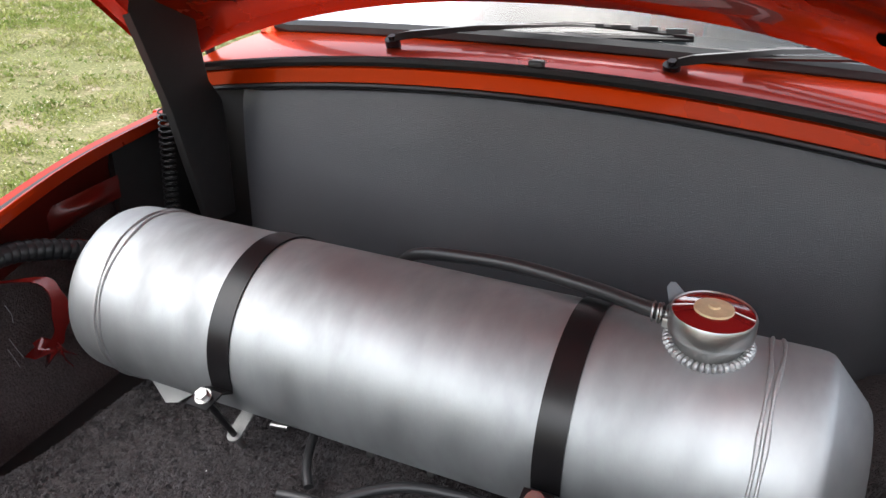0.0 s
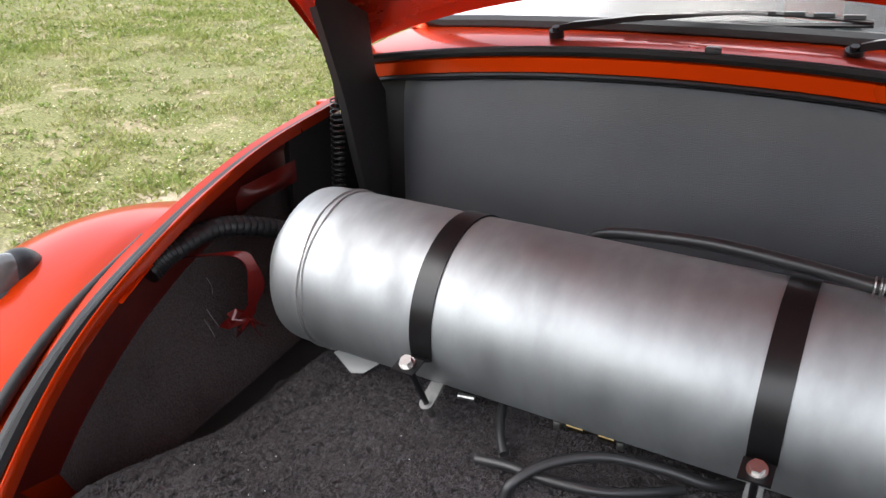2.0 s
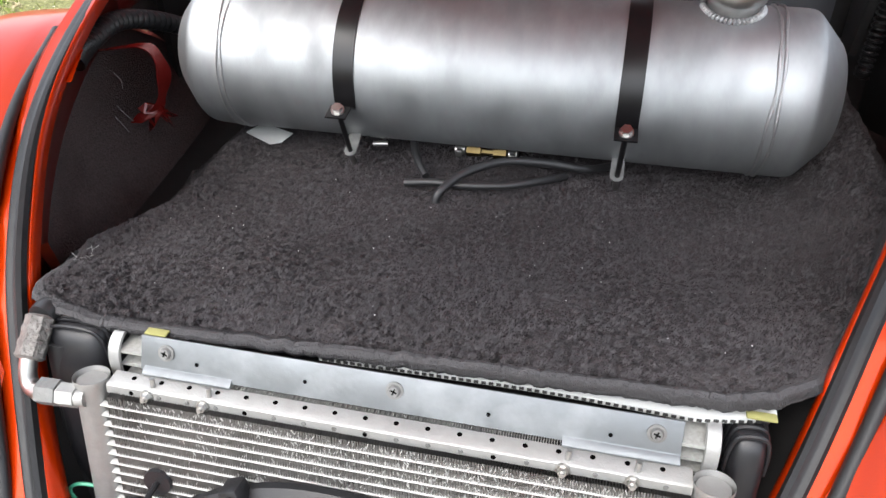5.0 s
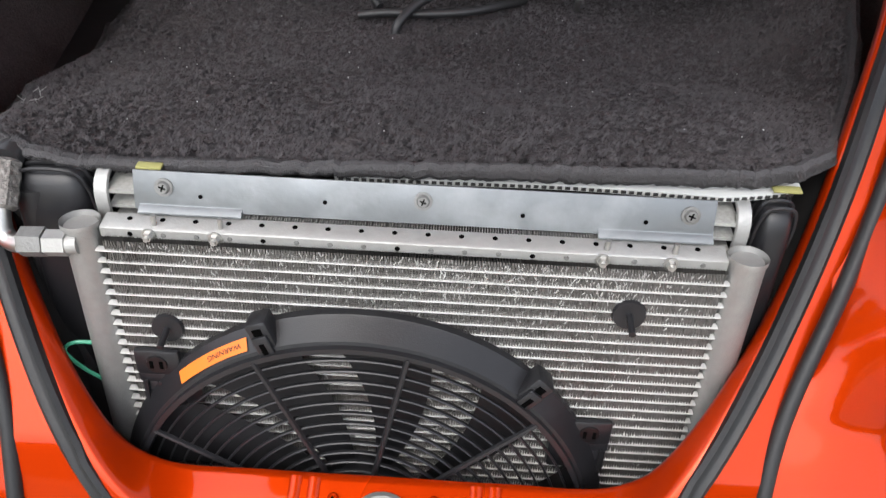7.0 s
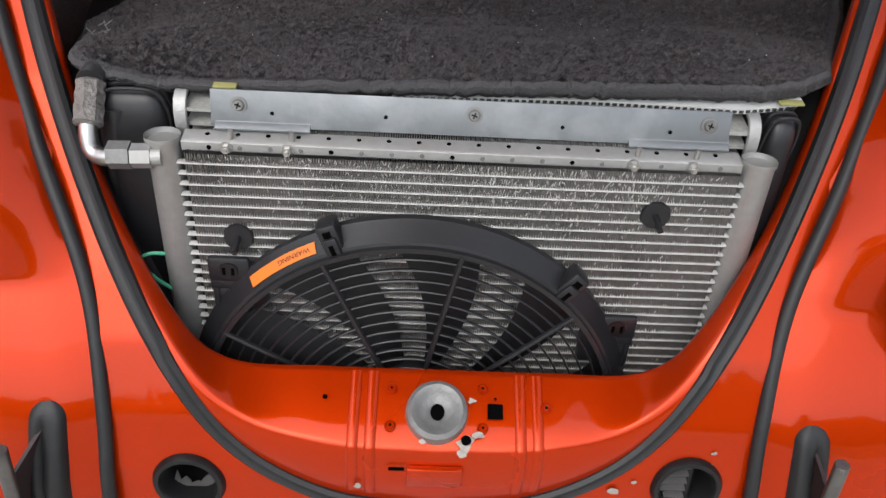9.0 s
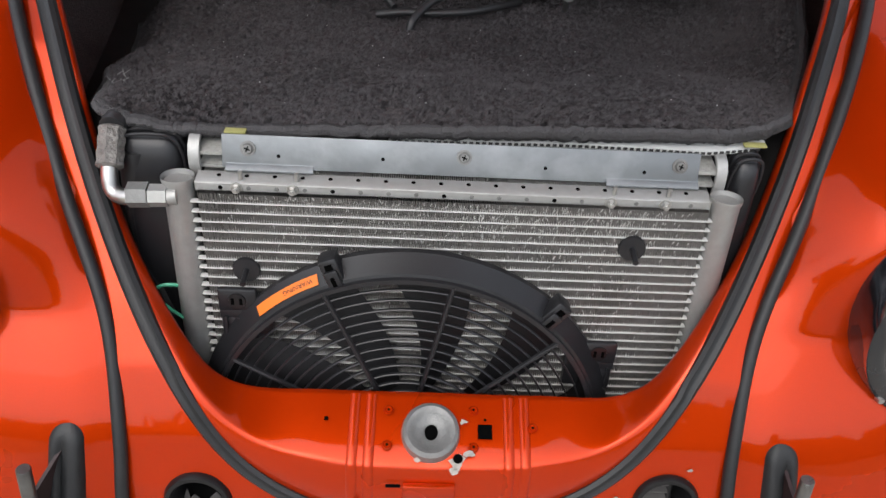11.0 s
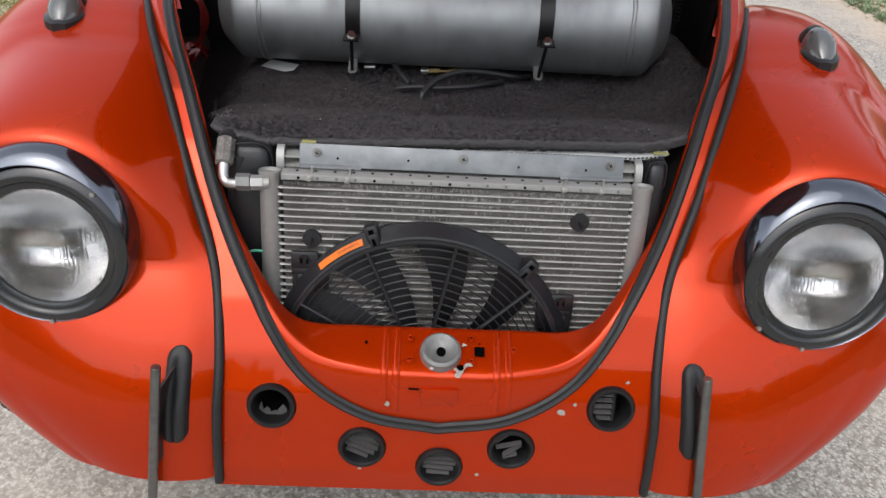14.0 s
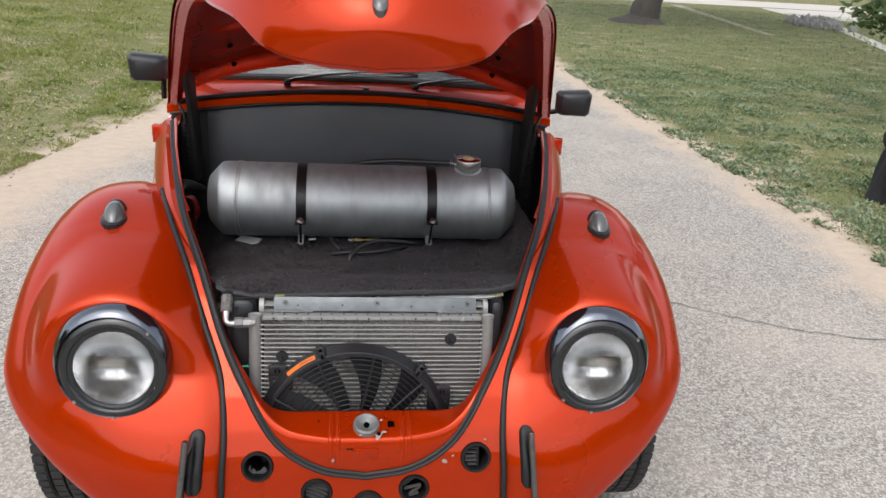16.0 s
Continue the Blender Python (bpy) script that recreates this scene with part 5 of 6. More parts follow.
# red bent bracket and ribbed duct in the side well
bm = bmesh.new()
pts = spline([(-0.515, 0.725, 0.806), (-0.487, 0.760, 0.805), (-0.462, 0.795, 0.798), (-0.450, 0.803, 0.775), (-0.450, 0.803, 0.745), (-0.458, 0.800, 0.722), (-0.466, 0.795, 0.705)], 26)
rows = []
for i, (p, s, u, t) in enumerate(frames(pts)):
    w = 0.008 - 0.002 * math.sin(i * 0.7)
    rows.append([p + Vector((-w * 0.5, -w, 0)), p + Vector((w * 0.5, w, 0)), p + Vector((w * 0.5 + 0.0015, w, 0.0015)), p + Vector((-w * 0.5 + 0.0015, -w, 0.0015))])
loft(bm, rows, close_v=True)
br = tagged(part("torn_bracket", bm, TORNRED), "bent torn red metal bracket in the side well", "bracket")
tr = random.Random(3)
for a0, ln in ((200, 0.050), (235, 0.040), (300, 0.036), (330, 0.030), (170, 0.032)):
    a = radians(a0)
    p0 = Vector((-0.464, 0.797, 0.706))
    p1 = p0 + Vector((ln * 0.8 * math.cos(a), ln * math.cos(a) * 0.4, ln * math.sin(a)))
    s = Vector((-(p1 - p0).z, 0, (p1 - p0).x)).normalized() * 0.007
    q = [p0 - s, p0 + s, p0.lerp(p1, 0.6) + s * 0.9 + Vector((0, -0.006, 0)), p1 + s * tr.uniform(-0.3, 0.6), p0.lerp(p1, 0.7) - s + Vector((0, 0.004, 0))]
    bm = bmesh.new()
    f = [bm.verts.new(v) for v in q]
    b = [bm.verts.new(v + Vector((0, 0.0014, 0))) for v in q]
    bm.faces.new(f)
    bm.faces.new(b[::-1])
    for k in range(5):
        bm.faces.new((f[k], b[k], b[(k + 1) % 5], f[(k + 1) % 5]))
    part("torn_flap", bm, TORNRED, br, "torn jagged flap", smooth=False)
for k in range(3):
    p = Vector((-0.50 + tr.uniform(-0.02, 0.02), 0.77, 0.76 + tr.uniform(-0.06, 0.02)))
    bm = bmesh.new()
    tube(bm, spline([p, p + Vector((0.008, 0, -0.01)), p + Vector((tr.uniform(-0.004, 0.02), 0, -0.022))], 6), 0.0005, 4)
    part("loose_wire", bm, FRAY, br, "thin pale wire end")
bm = bmesh.new()
pts = spline([(-0.472, 0.665, 0.822), (-0.474, 0.700, 0.834), (-0.480, 0.775, 0.838), (-0.470, 0.85, 0.815), (-0.455, 0.92, 0.78)], 90)
tube(bm, pts, 0.013, 14, rs=[0.0130 + 0.0010 * math.sin(k * 2.1) for k in range(90)])
tagged(part("ribbed_duct", bm, BLACKPL), "black ribbed air duct along the side well", "duct")
bm = bmesh.new()
rows = []
for i in range(15):
    f = -1 + 2 * i / 14
    rows.append([Vector((-0.548 + 0.014 * abs(math.cos(math.pi / 2 * f)) ** 1.5 * abs(math.cos(math.pi / 2 * q / 6)) ** 1.5 + 0.009 * f, 0.945 + 0.055 * f, 0.832 + 0.009 * f + 0.017 * q / 6)) for q in range(-6, 7)])
loft(bm, rows)
part("red_stiffener", bm, PAINT_SHADED, bay, "dark glossy red pressed stiffener")

# ---- radiator pack ----
TILT = 0.18


def core_y(z, off=0.0):
    return 0.297 + TILT * (z - 0.70) + off


TILTM = Matrix.Rotation(-math.atan(TILT), 3, "X")
radiator = thing("radiator", (0.03, 0.36, 0.30), "large aluminium radiator with black plastic end tanks", "radiator")
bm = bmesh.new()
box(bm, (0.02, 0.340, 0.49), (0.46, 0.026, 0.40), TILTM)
part("core", bm, CORE_SHADE, radiator)
fin_rng = random.Random(2)
bm = bmesh.new()
for k in range(210):
    x = -0.20 + 0.44 * k / 209
    box(bm, (x, 0.332, 0.694 + fin_rng.uniform(-0.0015, 0.0015)), (0.0006, 0.040, 0.010))
part("core_fin_pack", bm, FIN, radiator)["kind"] = "stuff"
for side, x0, hw in ((-1, -0.270, 0.030), (1, 0.290, 0.014)):
    # a rounded tank with a domed, ribbed top
    bm = bmesh.new()
    rows = []
    for z, sc in ((0.33, 1.0), (0.50, 1.0), (0.690, 1.0), (0.706, 0.985), (0.716, 0.93), (0.722, 0.82), (0.725, 0.60), (0.726, 0.0)):
        row = []
        for k in range(28):
            a = 2 * math.pi * k / 28
            ca, sa = math.cos(a), math.sin(a)
            row.append(Vector((x0 + hw * sc * math.copysign(abs(ca) ** 0.55, ca), 0.343 + TILT * (z - 0.70) + 0.029 * sc * math.copysign(abs(sa) ** 0.55, sa), z)))
        rows.append(row)
    loft(bm, rows, close_v=True)
    tank_end = part("end_tank", bm, BLACKPL, radiator, "ribbed black plastic end tank")
    for k in range(5):
        bm = bmesh.new()
        yy = 0.324 + 0.0095 * k
        tube(bm, spline([(x0 - hw * 1.02, yy, 0.690), (x0 - hw * 0.97, yy, 0.712), (x0 - hw * 0.6, yy, 0.726), (x0 + hw * 0.6, yy, 0.727), (x0 + hw * 0.97, yy, 0.713), (x0 + hw * 1.02, yy, 0.690)], 24), 0.0017, 6)
        part("tank_rib", bm, BLACKPL, tank_end)
    bm = bmesh.new()
    bx = -0.228 if side < 0 else 0.264
    arch = spline([(bx, 0.317, 0.655), (bx, 0.3165, 0.690), (bx, 0.318, 0.708), (bx, 0.324, 0.719), (bx, 0.335, 0.7235), (bx, 0.352, 0.722), (bx, 0.358, 0.712)], 26)
    rows = []
    for p, s_, u_, t_ in frames(arch):
        nr_ = Vector((0, -t_.z, t_.y))
        rows.append([p + Vector((ux * 0.0058, 0, 0)) + nr_ * un for ux, un in ((-1, 0), (-0.85, 0.0022), (0.85, 0.0022), (1, 0), (0.8, -0.0014), (-0.8, -0.0014))])
    g = loft(bm, rows, close_v=True)
    bm.faces.new(g[0])
    bm.faces.new(g[-1][::-1])
    part("end_bracket", bm, CASTALU, radiator, "grey cast end bracket")
    for k in range(3):
        bm = bmesh.new()
        box(bm, (bx - side * 0.018, 0.335, 0.713 - k * 0.014), (0.030, 0.030, 0.003))
        part("side_fin", bm, FIN, radiator)

# bolted top plate
plate = part("top_plate", box(bmesh.new(), (0.020, 0.3205, 0.7165), (0.444, 0.0025, 0.031), Matrix.Rotation(radians(-24), 3, "X"), bevel=0.0009), ZINC, radiator, "galvanised mounting plate")
PM = Matrix.Rotation(radians(-24), 3, "X")


def on_plate(x, s, off=0.0):
    return Vector((x, 0.3205, 0.7165)) + PM @ Vector((0, -0.0014 - off, s))


for bx in (-0.178, 0.021, 0.223):
    bm = bmesh.new()
    c = on_plate(bx, 0.003)
    nrm = PM @ Vector((0, -1, 0))
    cyl(bm, c, c + nrm * 0.0012, 0.0072, n=20)
    cyl(bm, c + nrm * 0.0012, c + nrm * 0.004, 0.0052, 0.0040, 16)
    b = part("plate_screw", bm, WORN, plate, "cross-head screw and washer")
    for rz in (20, 110):
        bm = bmesh.new()
        box(bm, c + nrm * 0.0041, (0.0055, 0.0006, 0.0012), PM @ Matrix.Rotation(radians(rz), 3, "Y"))
        part("cross_slot", bm, HOLE_SHADE, b)
for bx, s in ((-0.150, -0.003), (-0.054, -0.002), (0.097, -0.004), (0.190, -0.004)):
    bm = bmesh.new()
    c = on_plate(bx, s, 0.0004)
    cyl(bm, c, c + PM @ Vector((0, -0.0005, 0)), 0.0017, n=12)
    part("plate_hole", bm, HOLE_SHADE, plate)
for x0, x1 in ((-0.198, -0.118), (0.155, 0.242)):
    bm = bmesh.new()
    rows = []
    for x in (x0, x1):
        rows.append([Vector((x, y, z)) for y, z in ((0.3175, 0.711), (0.3145, 0.7065), (0.3110, 0.7055), (0.3085, 0.7035), (0.3085, 0.7020), (0.3125, 0.7025), (0.3165, 0.7040), (0.3190, 0.7090))])
    g = loft(bm, rows, close_v=True)
    bm.faces.new(g[0])
    bm.faces.new(g[1][::-1])
    part("angle_clip", bm, ZINC, radiator, "bent bright angle clip")

# condenser in front of it
cond = thing("condenser", (0.014, 0.25, 0.30), "bare aluminium air-conditioning condenser with fine fins", "condenser")
for hx in (-0.239, 0.266):
    bm = bmesh.new()
    a, b = Vector((hx, core_y(0.703), 0.703)), Vector((hx + (0.002 if hx > 0 else -0.002), core_y(0.33), 0.33))
    d = (b - a).normalized()
    tube(bm, [a, a + d * 0.004, a + d * 0.006, b], 0.0142, 28, rs=[0.0150, 0.0150, 0.0138, 0.0138], caps=False)
    cyl(bm, a + d * 0.004, a + d * 0.008, 0.0125, n=24)
    part("header_tube", bm, CASTALU, cond, "grey header tube")
# perforated top channel
bm = bmesh.new()
x0, x1 = -0.2235, 0.2515
rows = []
for x in (x0, x1):
    rows.append([Vector((x, y, z)) for y, z in ((0.3105, 0.6990), (0.3105, 0.7003), (0.2950, 0.7000), (0.2934, 0.6988), (0.2922, 0.6915), (0.2934, 0.6913), (0.2946, 0.6976), (0.2960, 0.6987))])
g = loft(bm, rows, close_v=True)
bm.faces.new(g[0])
bm.faces.new(g[1][::-1])
channel = part("top_channel", bm, CASTALU, cond, "perforated aluminium top channel")
for k in range(18):
    x = x0 + 0.020 + k * 0.0255
    bm = bmesh.new()
    cyl(bm, (x, 0.3045, 0.6999), (x, 0.3045, 0.7006), 0.0021, n=12)
    part("channel_hole", bm, HOLE_SHADE, channel)
    bm = bmesh.new()
    c = Vector((x + 0.0030, 0.2926, 0.6950))
    cyl(bm, c, c + Vector((0, -0.0007, 0.0001)), 0.0021, 0.0017, n=12)
    part("channel_dimple", bm, WORN if k % 4 else HOLE_SHADE, channel)
for x in (-0.186, -0.135, 0.158, 0.209):
    bm = bmesh.new()
    c = Vector((x, 0.2926, 0.6950))
    cyl(bm, c + Vector((0, 0.0005, 0)), c + Vector((0, -0.0012, 0.0002)), 0.0056, n=18)
    cyl(bm, c + Vector((0, -0.0012, 0)), c + Vector((0, -0.0050, 0.0006)), 0.0042, 0.0036, n=6)
    cyl(bm, c + Vector((0, -0.0050, 0.0006)), c + Vector((0, -0.0075, 0.0010)), 0.0020, n=10)
    part("channel_bolt", bm, STEEL, channel, "small bright bolt")
    bm = bmesh.new()
    cyl(bm, (x + 0.003, 0.2990, 0.6995), (x + 0.0035, 0.3000, 0.7085), 0.0021, n=10)
    part("stud", bm, STEEL, channel, "bright threaded stud")

# flat tubes and the zigzag fins between them
tr_ = random.Random(21)
ZT = [0.6835 - 0.0100 * k for k in range(36)]
for z in ZT:
    bm = bmesh.new()
    box(bm, (0.0135, core_y(z, -0.0075), z), (0.482, 0.0056, 0.0013), bevel=0.0003)
    part("flat_tube", bm, TUBE, cond)
verts, faces = [], []
for z0 in [0.6935] + ZT[:-1]:
    zt, zb = z0 - 0.0008, z0 - 0.0092
    n = 420
    for k in range(n):
        x = -0.2195 + 0.4690 * k / (n - 1) + tr_.uniform(-0.00016, 0.00016)
        bent = 0.0022 * max(0, noise.noise((x * 22, z0 * 30, 4)) - 0.12) * tr_.uniform(-1, 1)
        slant = (0.00032 if k % 2 else -0.00032) + bent
        w = 0.00026
        q = len(verts)
        yt, yb = core_y(zt, -0.0093 - abs(bent)), core_y(zb, -0.0093 - abs(bent))
        verts += [(x + slant - w, yt, zt), (x + slant + w, yt, zt), (x - slant + w, yb, zb), (x - slant - w, yb, zb), (x + slant - w, core_y(zt, 0.003), zt), (x - slant - w, core_y(zb, 0.003), zb)]
        faces += [(q, q + 1, q + 2, q + 3), (q, q + 3, q + 5, q + 4)]
fin_mesh = bpy.data.meshes.new("fin_pack")
fin_mesh.from_pydata(verts, [], faces)
bm = bmesh.new()
bm.from_mesh(fin_mesh)
fins = part("fin_pack", bm, FINPACK, cond, "fine zigzag cooling fins", smooth=False)
fins["kind"] = "stuff"
# bent fins drawn in the lighter tube colour, which paints their glint
bm = bmesh.new()
for k in range(900):
    row = int(abs(tr_.gauss(0, 2.6 if k % 3 else 9)))
    x = 0.014 + tr_.choice((-0.15, -0.06, 0.03, 0.10, 0.17)) + tr_.gauss(0, 0.03)
    z = 0.6885 - 0.0100 * min(row, 20) + tr_.uniform(-0.0028, 0.0028)
    if -0.211 < x < 0.240:
        box(bm, (x, core_y(z, -0.0098), z), (tr_.uniform(0.00025, 0.0005), 0.0010, tr_.uniform(0.0012, 0.0045)), Matrix.Rotation(tr_.uniform(-0.6, 0.6), 3, "Y"))
flecks = part("bent_fin_glints", bm, TUBE, cond, "bent bright fin edges", smooth=False)
flecks["kind"] = "stuff"
# dark sheet behind the fins paints the shade in their gaps
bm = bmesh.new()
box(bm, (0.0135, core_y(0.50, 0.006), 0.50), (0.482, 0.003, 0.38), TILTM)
part("core_shade_sheet", bm, CORE_SHADE, cond)

# refrigerant pipe
pipe = thing("coolant_pipe", (-0.28, 0.285, 0.69), "bare aluminium elbow pipe with a crimped black hose", "pipe")
bm = bmesh.new()
tube(bm, spline([(-0.270, 0.282, 0.690), (-0.283, 0.2835, 0.687), (-0.2925, 0.287, 0.686), (-0.2985, 0.291, 0.690), (-0.3000, 0.2955, 0.699), (-0.3000, 0.302, 0.709)], 26), 0.0075, 14)
part("elbow", bm, STEEL, pipe)
for xa, xb, r, n, mt in ((-0.262, -0.246, 0.0105, 6, CASTALU), (-0.281, -0.263, 0.0118, 6, WORN), (-0.246, -0.238, 0.008, 14, CASTALU)):
    bm = bmesh.new()
    cyl(bm, (xa, 0.283, 0.690), (xb, 0.284, 0.690), r, n=n)
    part("hex_nut", bm, mt, pipe)
bm = bmesh.new()
tube(bm, [Vector((-0.300, 0.300, 0.706)).lerp(Vector((-0.301, 0.330, 0.731)), k / 16) for k in range(17)], 0.0125, 8, rs=[0.0100 if k in (0, 16) else 0.0122 + 0.0007 * (k % 5 < 2) for k in range(17)])
part("crimp_ferrule", bm, FERRULE, pipe, "dull crimped ferrule")
bm = bmesh.new()
tube(bm, spline([(-0.301, 0.329, 0.730), (-0.301, 0.342, 0.729), (-0.305, 0.365, 0.712), (-0.33, 0.42, 0.68), (-0.36, 0.46, 0.60)], 20), 0.012, 12)
part("crimped_hose", bm, HOSE, pipe)
for i, (pts, r) in enumerate((([(-0.285, 0.33, 0.71), (-0.29, 0.32, 0.62), (-0.275, 0.29, 0.52), (-0.25, 0.26, 0.42)], 0.016), ([(-0.325, 0.36, 0.70), (-0.315, 0.33, 0.60), (-0.285, 0.27, 0.50), (-0.24, 0.235, 0.42)], 0.014))):
    bm = bmesh.new()
    tube(bm, spline(pts, 24), r, 12)
    tagged(part("coolant_hose", bm, HOSE), "black rubber coolant hose beside the condenser", "hose", "coolant hoses")
bm = bmesh.new()
tube(bm, spline([(-0.248, 0.262, 0.552), (-0.262, 0.262, 0.566), (-0.274, 0.265, 0.583), (-0.264, 0.268, 0.592), (-0.240, 0.272, 0.588)], 24), 0.0018, 6)
tagged(part("green_wire", bm, GREENWIRE), "thin green wire loop beside the condenser", "wire")

# corrugated board and foam under the carpet edge
bm = bmesh.new()
rows = []
for k in range(41):
    x = -0.050 + 0.357 * k / 40
    yb = 0.345 + 0.02 * max(0, (x - 0.25) / 0.09)
    zb = 0.7245 + 0.006 * (x / 0.33) + (0.0 if k < 38 else 0.002 * (k - 38))
    rows.append([Vector((x, yb - 0.004 - 0.010 * smooth01(0.1, 0.33, x), zb)), Vector((x, yb + 0.012, zb + 0.001)), Vector((x, yb + 0.012, zb - 0.004)), Vector((x, yb - 0.004 - 0.010 * smooth01(0.1, 0.33, x), zb - 0.005))])
loft(bm, rows, close_v=True)
board = tagged(part("corrugated_board", bm, PAPER), "white corrugated plastic board under the carpet edge", "board")
for k in range(58):
    x = -0.045 + 0.346 * k / 57
    bm = bmesh.new()
    yb = 0.345 + 0.02 * max(0, (x - 0.25) / 0.09) - 0.0045 - 0.010 * smooth01(0.1, 0.33, x)
    # dark block paints the shade in the open end of the flute
    box(bm, (x, yb, 0.7220 + 0.006 * (x / 0.33)), (0.0038, 0.0008, 0.0026))
    part("flute_shade", bm, CORE_SHADE, board, smooth=False)
for fx, fw in ((-0.190, 0.020), (0.296, 0.022)):
    bm = bmesh.new()
    box(bm, (fx, 0.331 + (0.010 if fx > 0 else 0), 0.7315 if fx < 0 else 0.7335), (fw, 0.008, 0.0022), bevel=0.001)
    tagged(part("foam_strip", bm, YELLOW), "yellow foam strip under the carpet edge", "foam")


# ---- electric fan ----
FC = Vector((-0.025, core_y(0.435, -0.012), 0.435))
FM = Matrix.Translation(FC) @ TILTM.to_4x4() @ FORWARD
fan = thing("electric_fan", (-0.025, 0.22, 0.235), "black plastic electric cooling fan fixed to the condenser", "fan")
bm = bmesh.new()
lathe(bm, [(0.212, 0.0), (0.2150, 0.002), (0.2150, 0.0095), (0.2125, 0.0125), (0.2020, 0.0270), (0.1990, 0.0278), (0.1985, 0.0325), (0.1940, 0.0325), (0.1930, 0.026), (0.198, 0.004)], FM, 110)
part("shroud", bm, BLACKPL, fan, "black plastic shroud ring")
for k in range(16):
    r = 0.186 - 0.0112 * k
    if r < 0.03:
        break
    bm = bmesh.new()
    lathe(bm, [(r - 0.0007, 0.0275), (r + 0.0007, 0.0275), (r + 0.0009, 0.0305), (r, 0.0313), (r - 0.0009, 0.0305), (r - 0.0007, 0.0275)], FM, 90)
    part("grille_ring", bm, BLACKPL, fan)
for deg in [6 + 36 * k for k in range(10)]:
    a = radians(deg)
    bm = bmesh.new()
    tube(bm, [FM @ Vector((0.028 * math.cos(a), 0.028 * math.sin(a), 0.034)), FM @ Vector((0.196 * math.cos(a), 0.196 * math.sin(a), 0.031))], 0.0026, 6)
    part("grille_spoke", bm, BLACKPL, fan)
bm = bmesh.new()
lathe(bm, [(0.0, 0.036), (0.045, 0.036), (0.052, 0.030), (0.052, 0.0)], FM, 40)
part("motor_hub", bm, BLACKPL, fan)
for k in range(10):
    a0 = 2 * math.pi * k / 10 - 0.04
    bm = bmesh.new()
    rows = []
    for i in range(9):
        r = 0.05 + 0.145 * i / 8
        a = a0 + 0.25 * (i / 8) ** 1.5
        w = 0.150 + 0.045 * i / 8
        rows.append([FM @ Vector((r * math.cos(a + w * q), r * math.sin(a + w * q), 0.006 + 0.014 * (q + 1) / 2)) for q in (-1, -0.3, 0.4, 1)])
    loft(bm, rows)
    part("fan_blade", bm, BLADE, fan)
# clip tabs on the rim and mounting ears
for deg in (110.0, 48.5):
    a = radians(deg)
    c = FM @ Vector((0.2125 * math.cos(a), 0.2125 * math.sin(a), 0.0165))
    rot = FM.to_3x3() @ Matrix.Rotation(a - math.pi / 2, 3, "Z")
    bm = bmesh.new()
    box(bm, c, (0.018, 0.028, 0.021), rot, bevel=0.003)
    box(bm, c + rot @ Vector((0, -0.006, 0.012)), (0.013, 0.018, 0.004), rot, bevel=0.0015)
    tab = part("rim_tab", bm, BLACKPL, fan)
    bm = bmesh.new()
    box(bm, c + rot @ Vector((0, 0.004, 0.0108)), (0.007, 0.010, 0.001), rot)
    part("tab_slot", bm, HOLE_SHADE, tab)
    bm = bmesh.new()
    box(bm, c + rot @ Vector((0, -0.008, 0.0142)), (0.004, 0.010, 0.001), rot)
    part("tab_slot", bm, HOLE_SHADE, tab)
for ex, ez, sx in ((-0.191, 0.588, -1), (0.168, 0.539, 1)):
    bm = bmesh.new()
    c = Vector((ex, core_y(ez, -0.020), ez))
    box(bm, c, (0.038, 0.007, 0.026), TILTM, bevel=0.0032)
    box(bm, c + TILTM @ Vector((sx * 0.004, 0.003, -0.016)), (0.030, 0.010, 0.014), TILTM, bevel=0.003)
    box(bm, c + TILTM @ Vector((0, 0.004, -0.034)), (0.036, 0.012, 0.030), TILTM, bevel=0.004)
    box(bm, c + TILTM @ Vector((-sx * 0.018, 0.004, -0.020)), (0.030, 0.010, 0.050), TILTM, bevel=0.004)
    ear = part("mounting_ear", bm, BLACKPL, fan)
    for k in range(3):
        bm = bmesh.new()
        box(bm, c + TILTM @ Vector((-0.012 + 0.012 * k, -0.002, -0.032)), (0.002, 0.006, 0.026), TILTM)
        part("ear_rib", bm, BLACKPL, ear, smooth=False)
    nrm = TILTM @ Vector((0, -1, 0))
    bm = bmesh.new()
    cyl(bm, c + nrm * 0.0033, c + nrm * 0.0050, 0.0088, 0.0082, n=20)
    part("ear_boss", bm, BLACKMETAL, ear)
    for dx in (-0.004, 0.004):
        bm = bmesh.new()
        box(bm, c + TILTM @ Vector((dx, -0.0053, 0)), (0.0028, 0.001, 0.007), TILTM)
        part("boss_slot", bm, HOLE_SHADE, ear)
# push pins
for px, pz in ((0.184, 0.653), (-0.182, 0.614)):
    pin = thing("push_pin", (px, core_y(pz), pz), "round black plastic push pin through the fins", "push pin", "push pins")
    c = Vector((px, core_y(pz, -0.0100), pz))
    nrm = TILTM @ Vector((0, -1, 0))
    bm = bmesh.new()
    cyl(bm, c, c + nrm * 0.003, 0.0135, 0.0125, 24)
    part("pin_disc", bm, BLACKPL, pin)
    bm = bmesh.new()
    cyl(bm, c + nrm * 0.002, c + nrm * 0.022 + Vector((0, 0, -0.004)), 0.0028, n=10)
    part("pin_stem", bm, BLACKPL, pin)
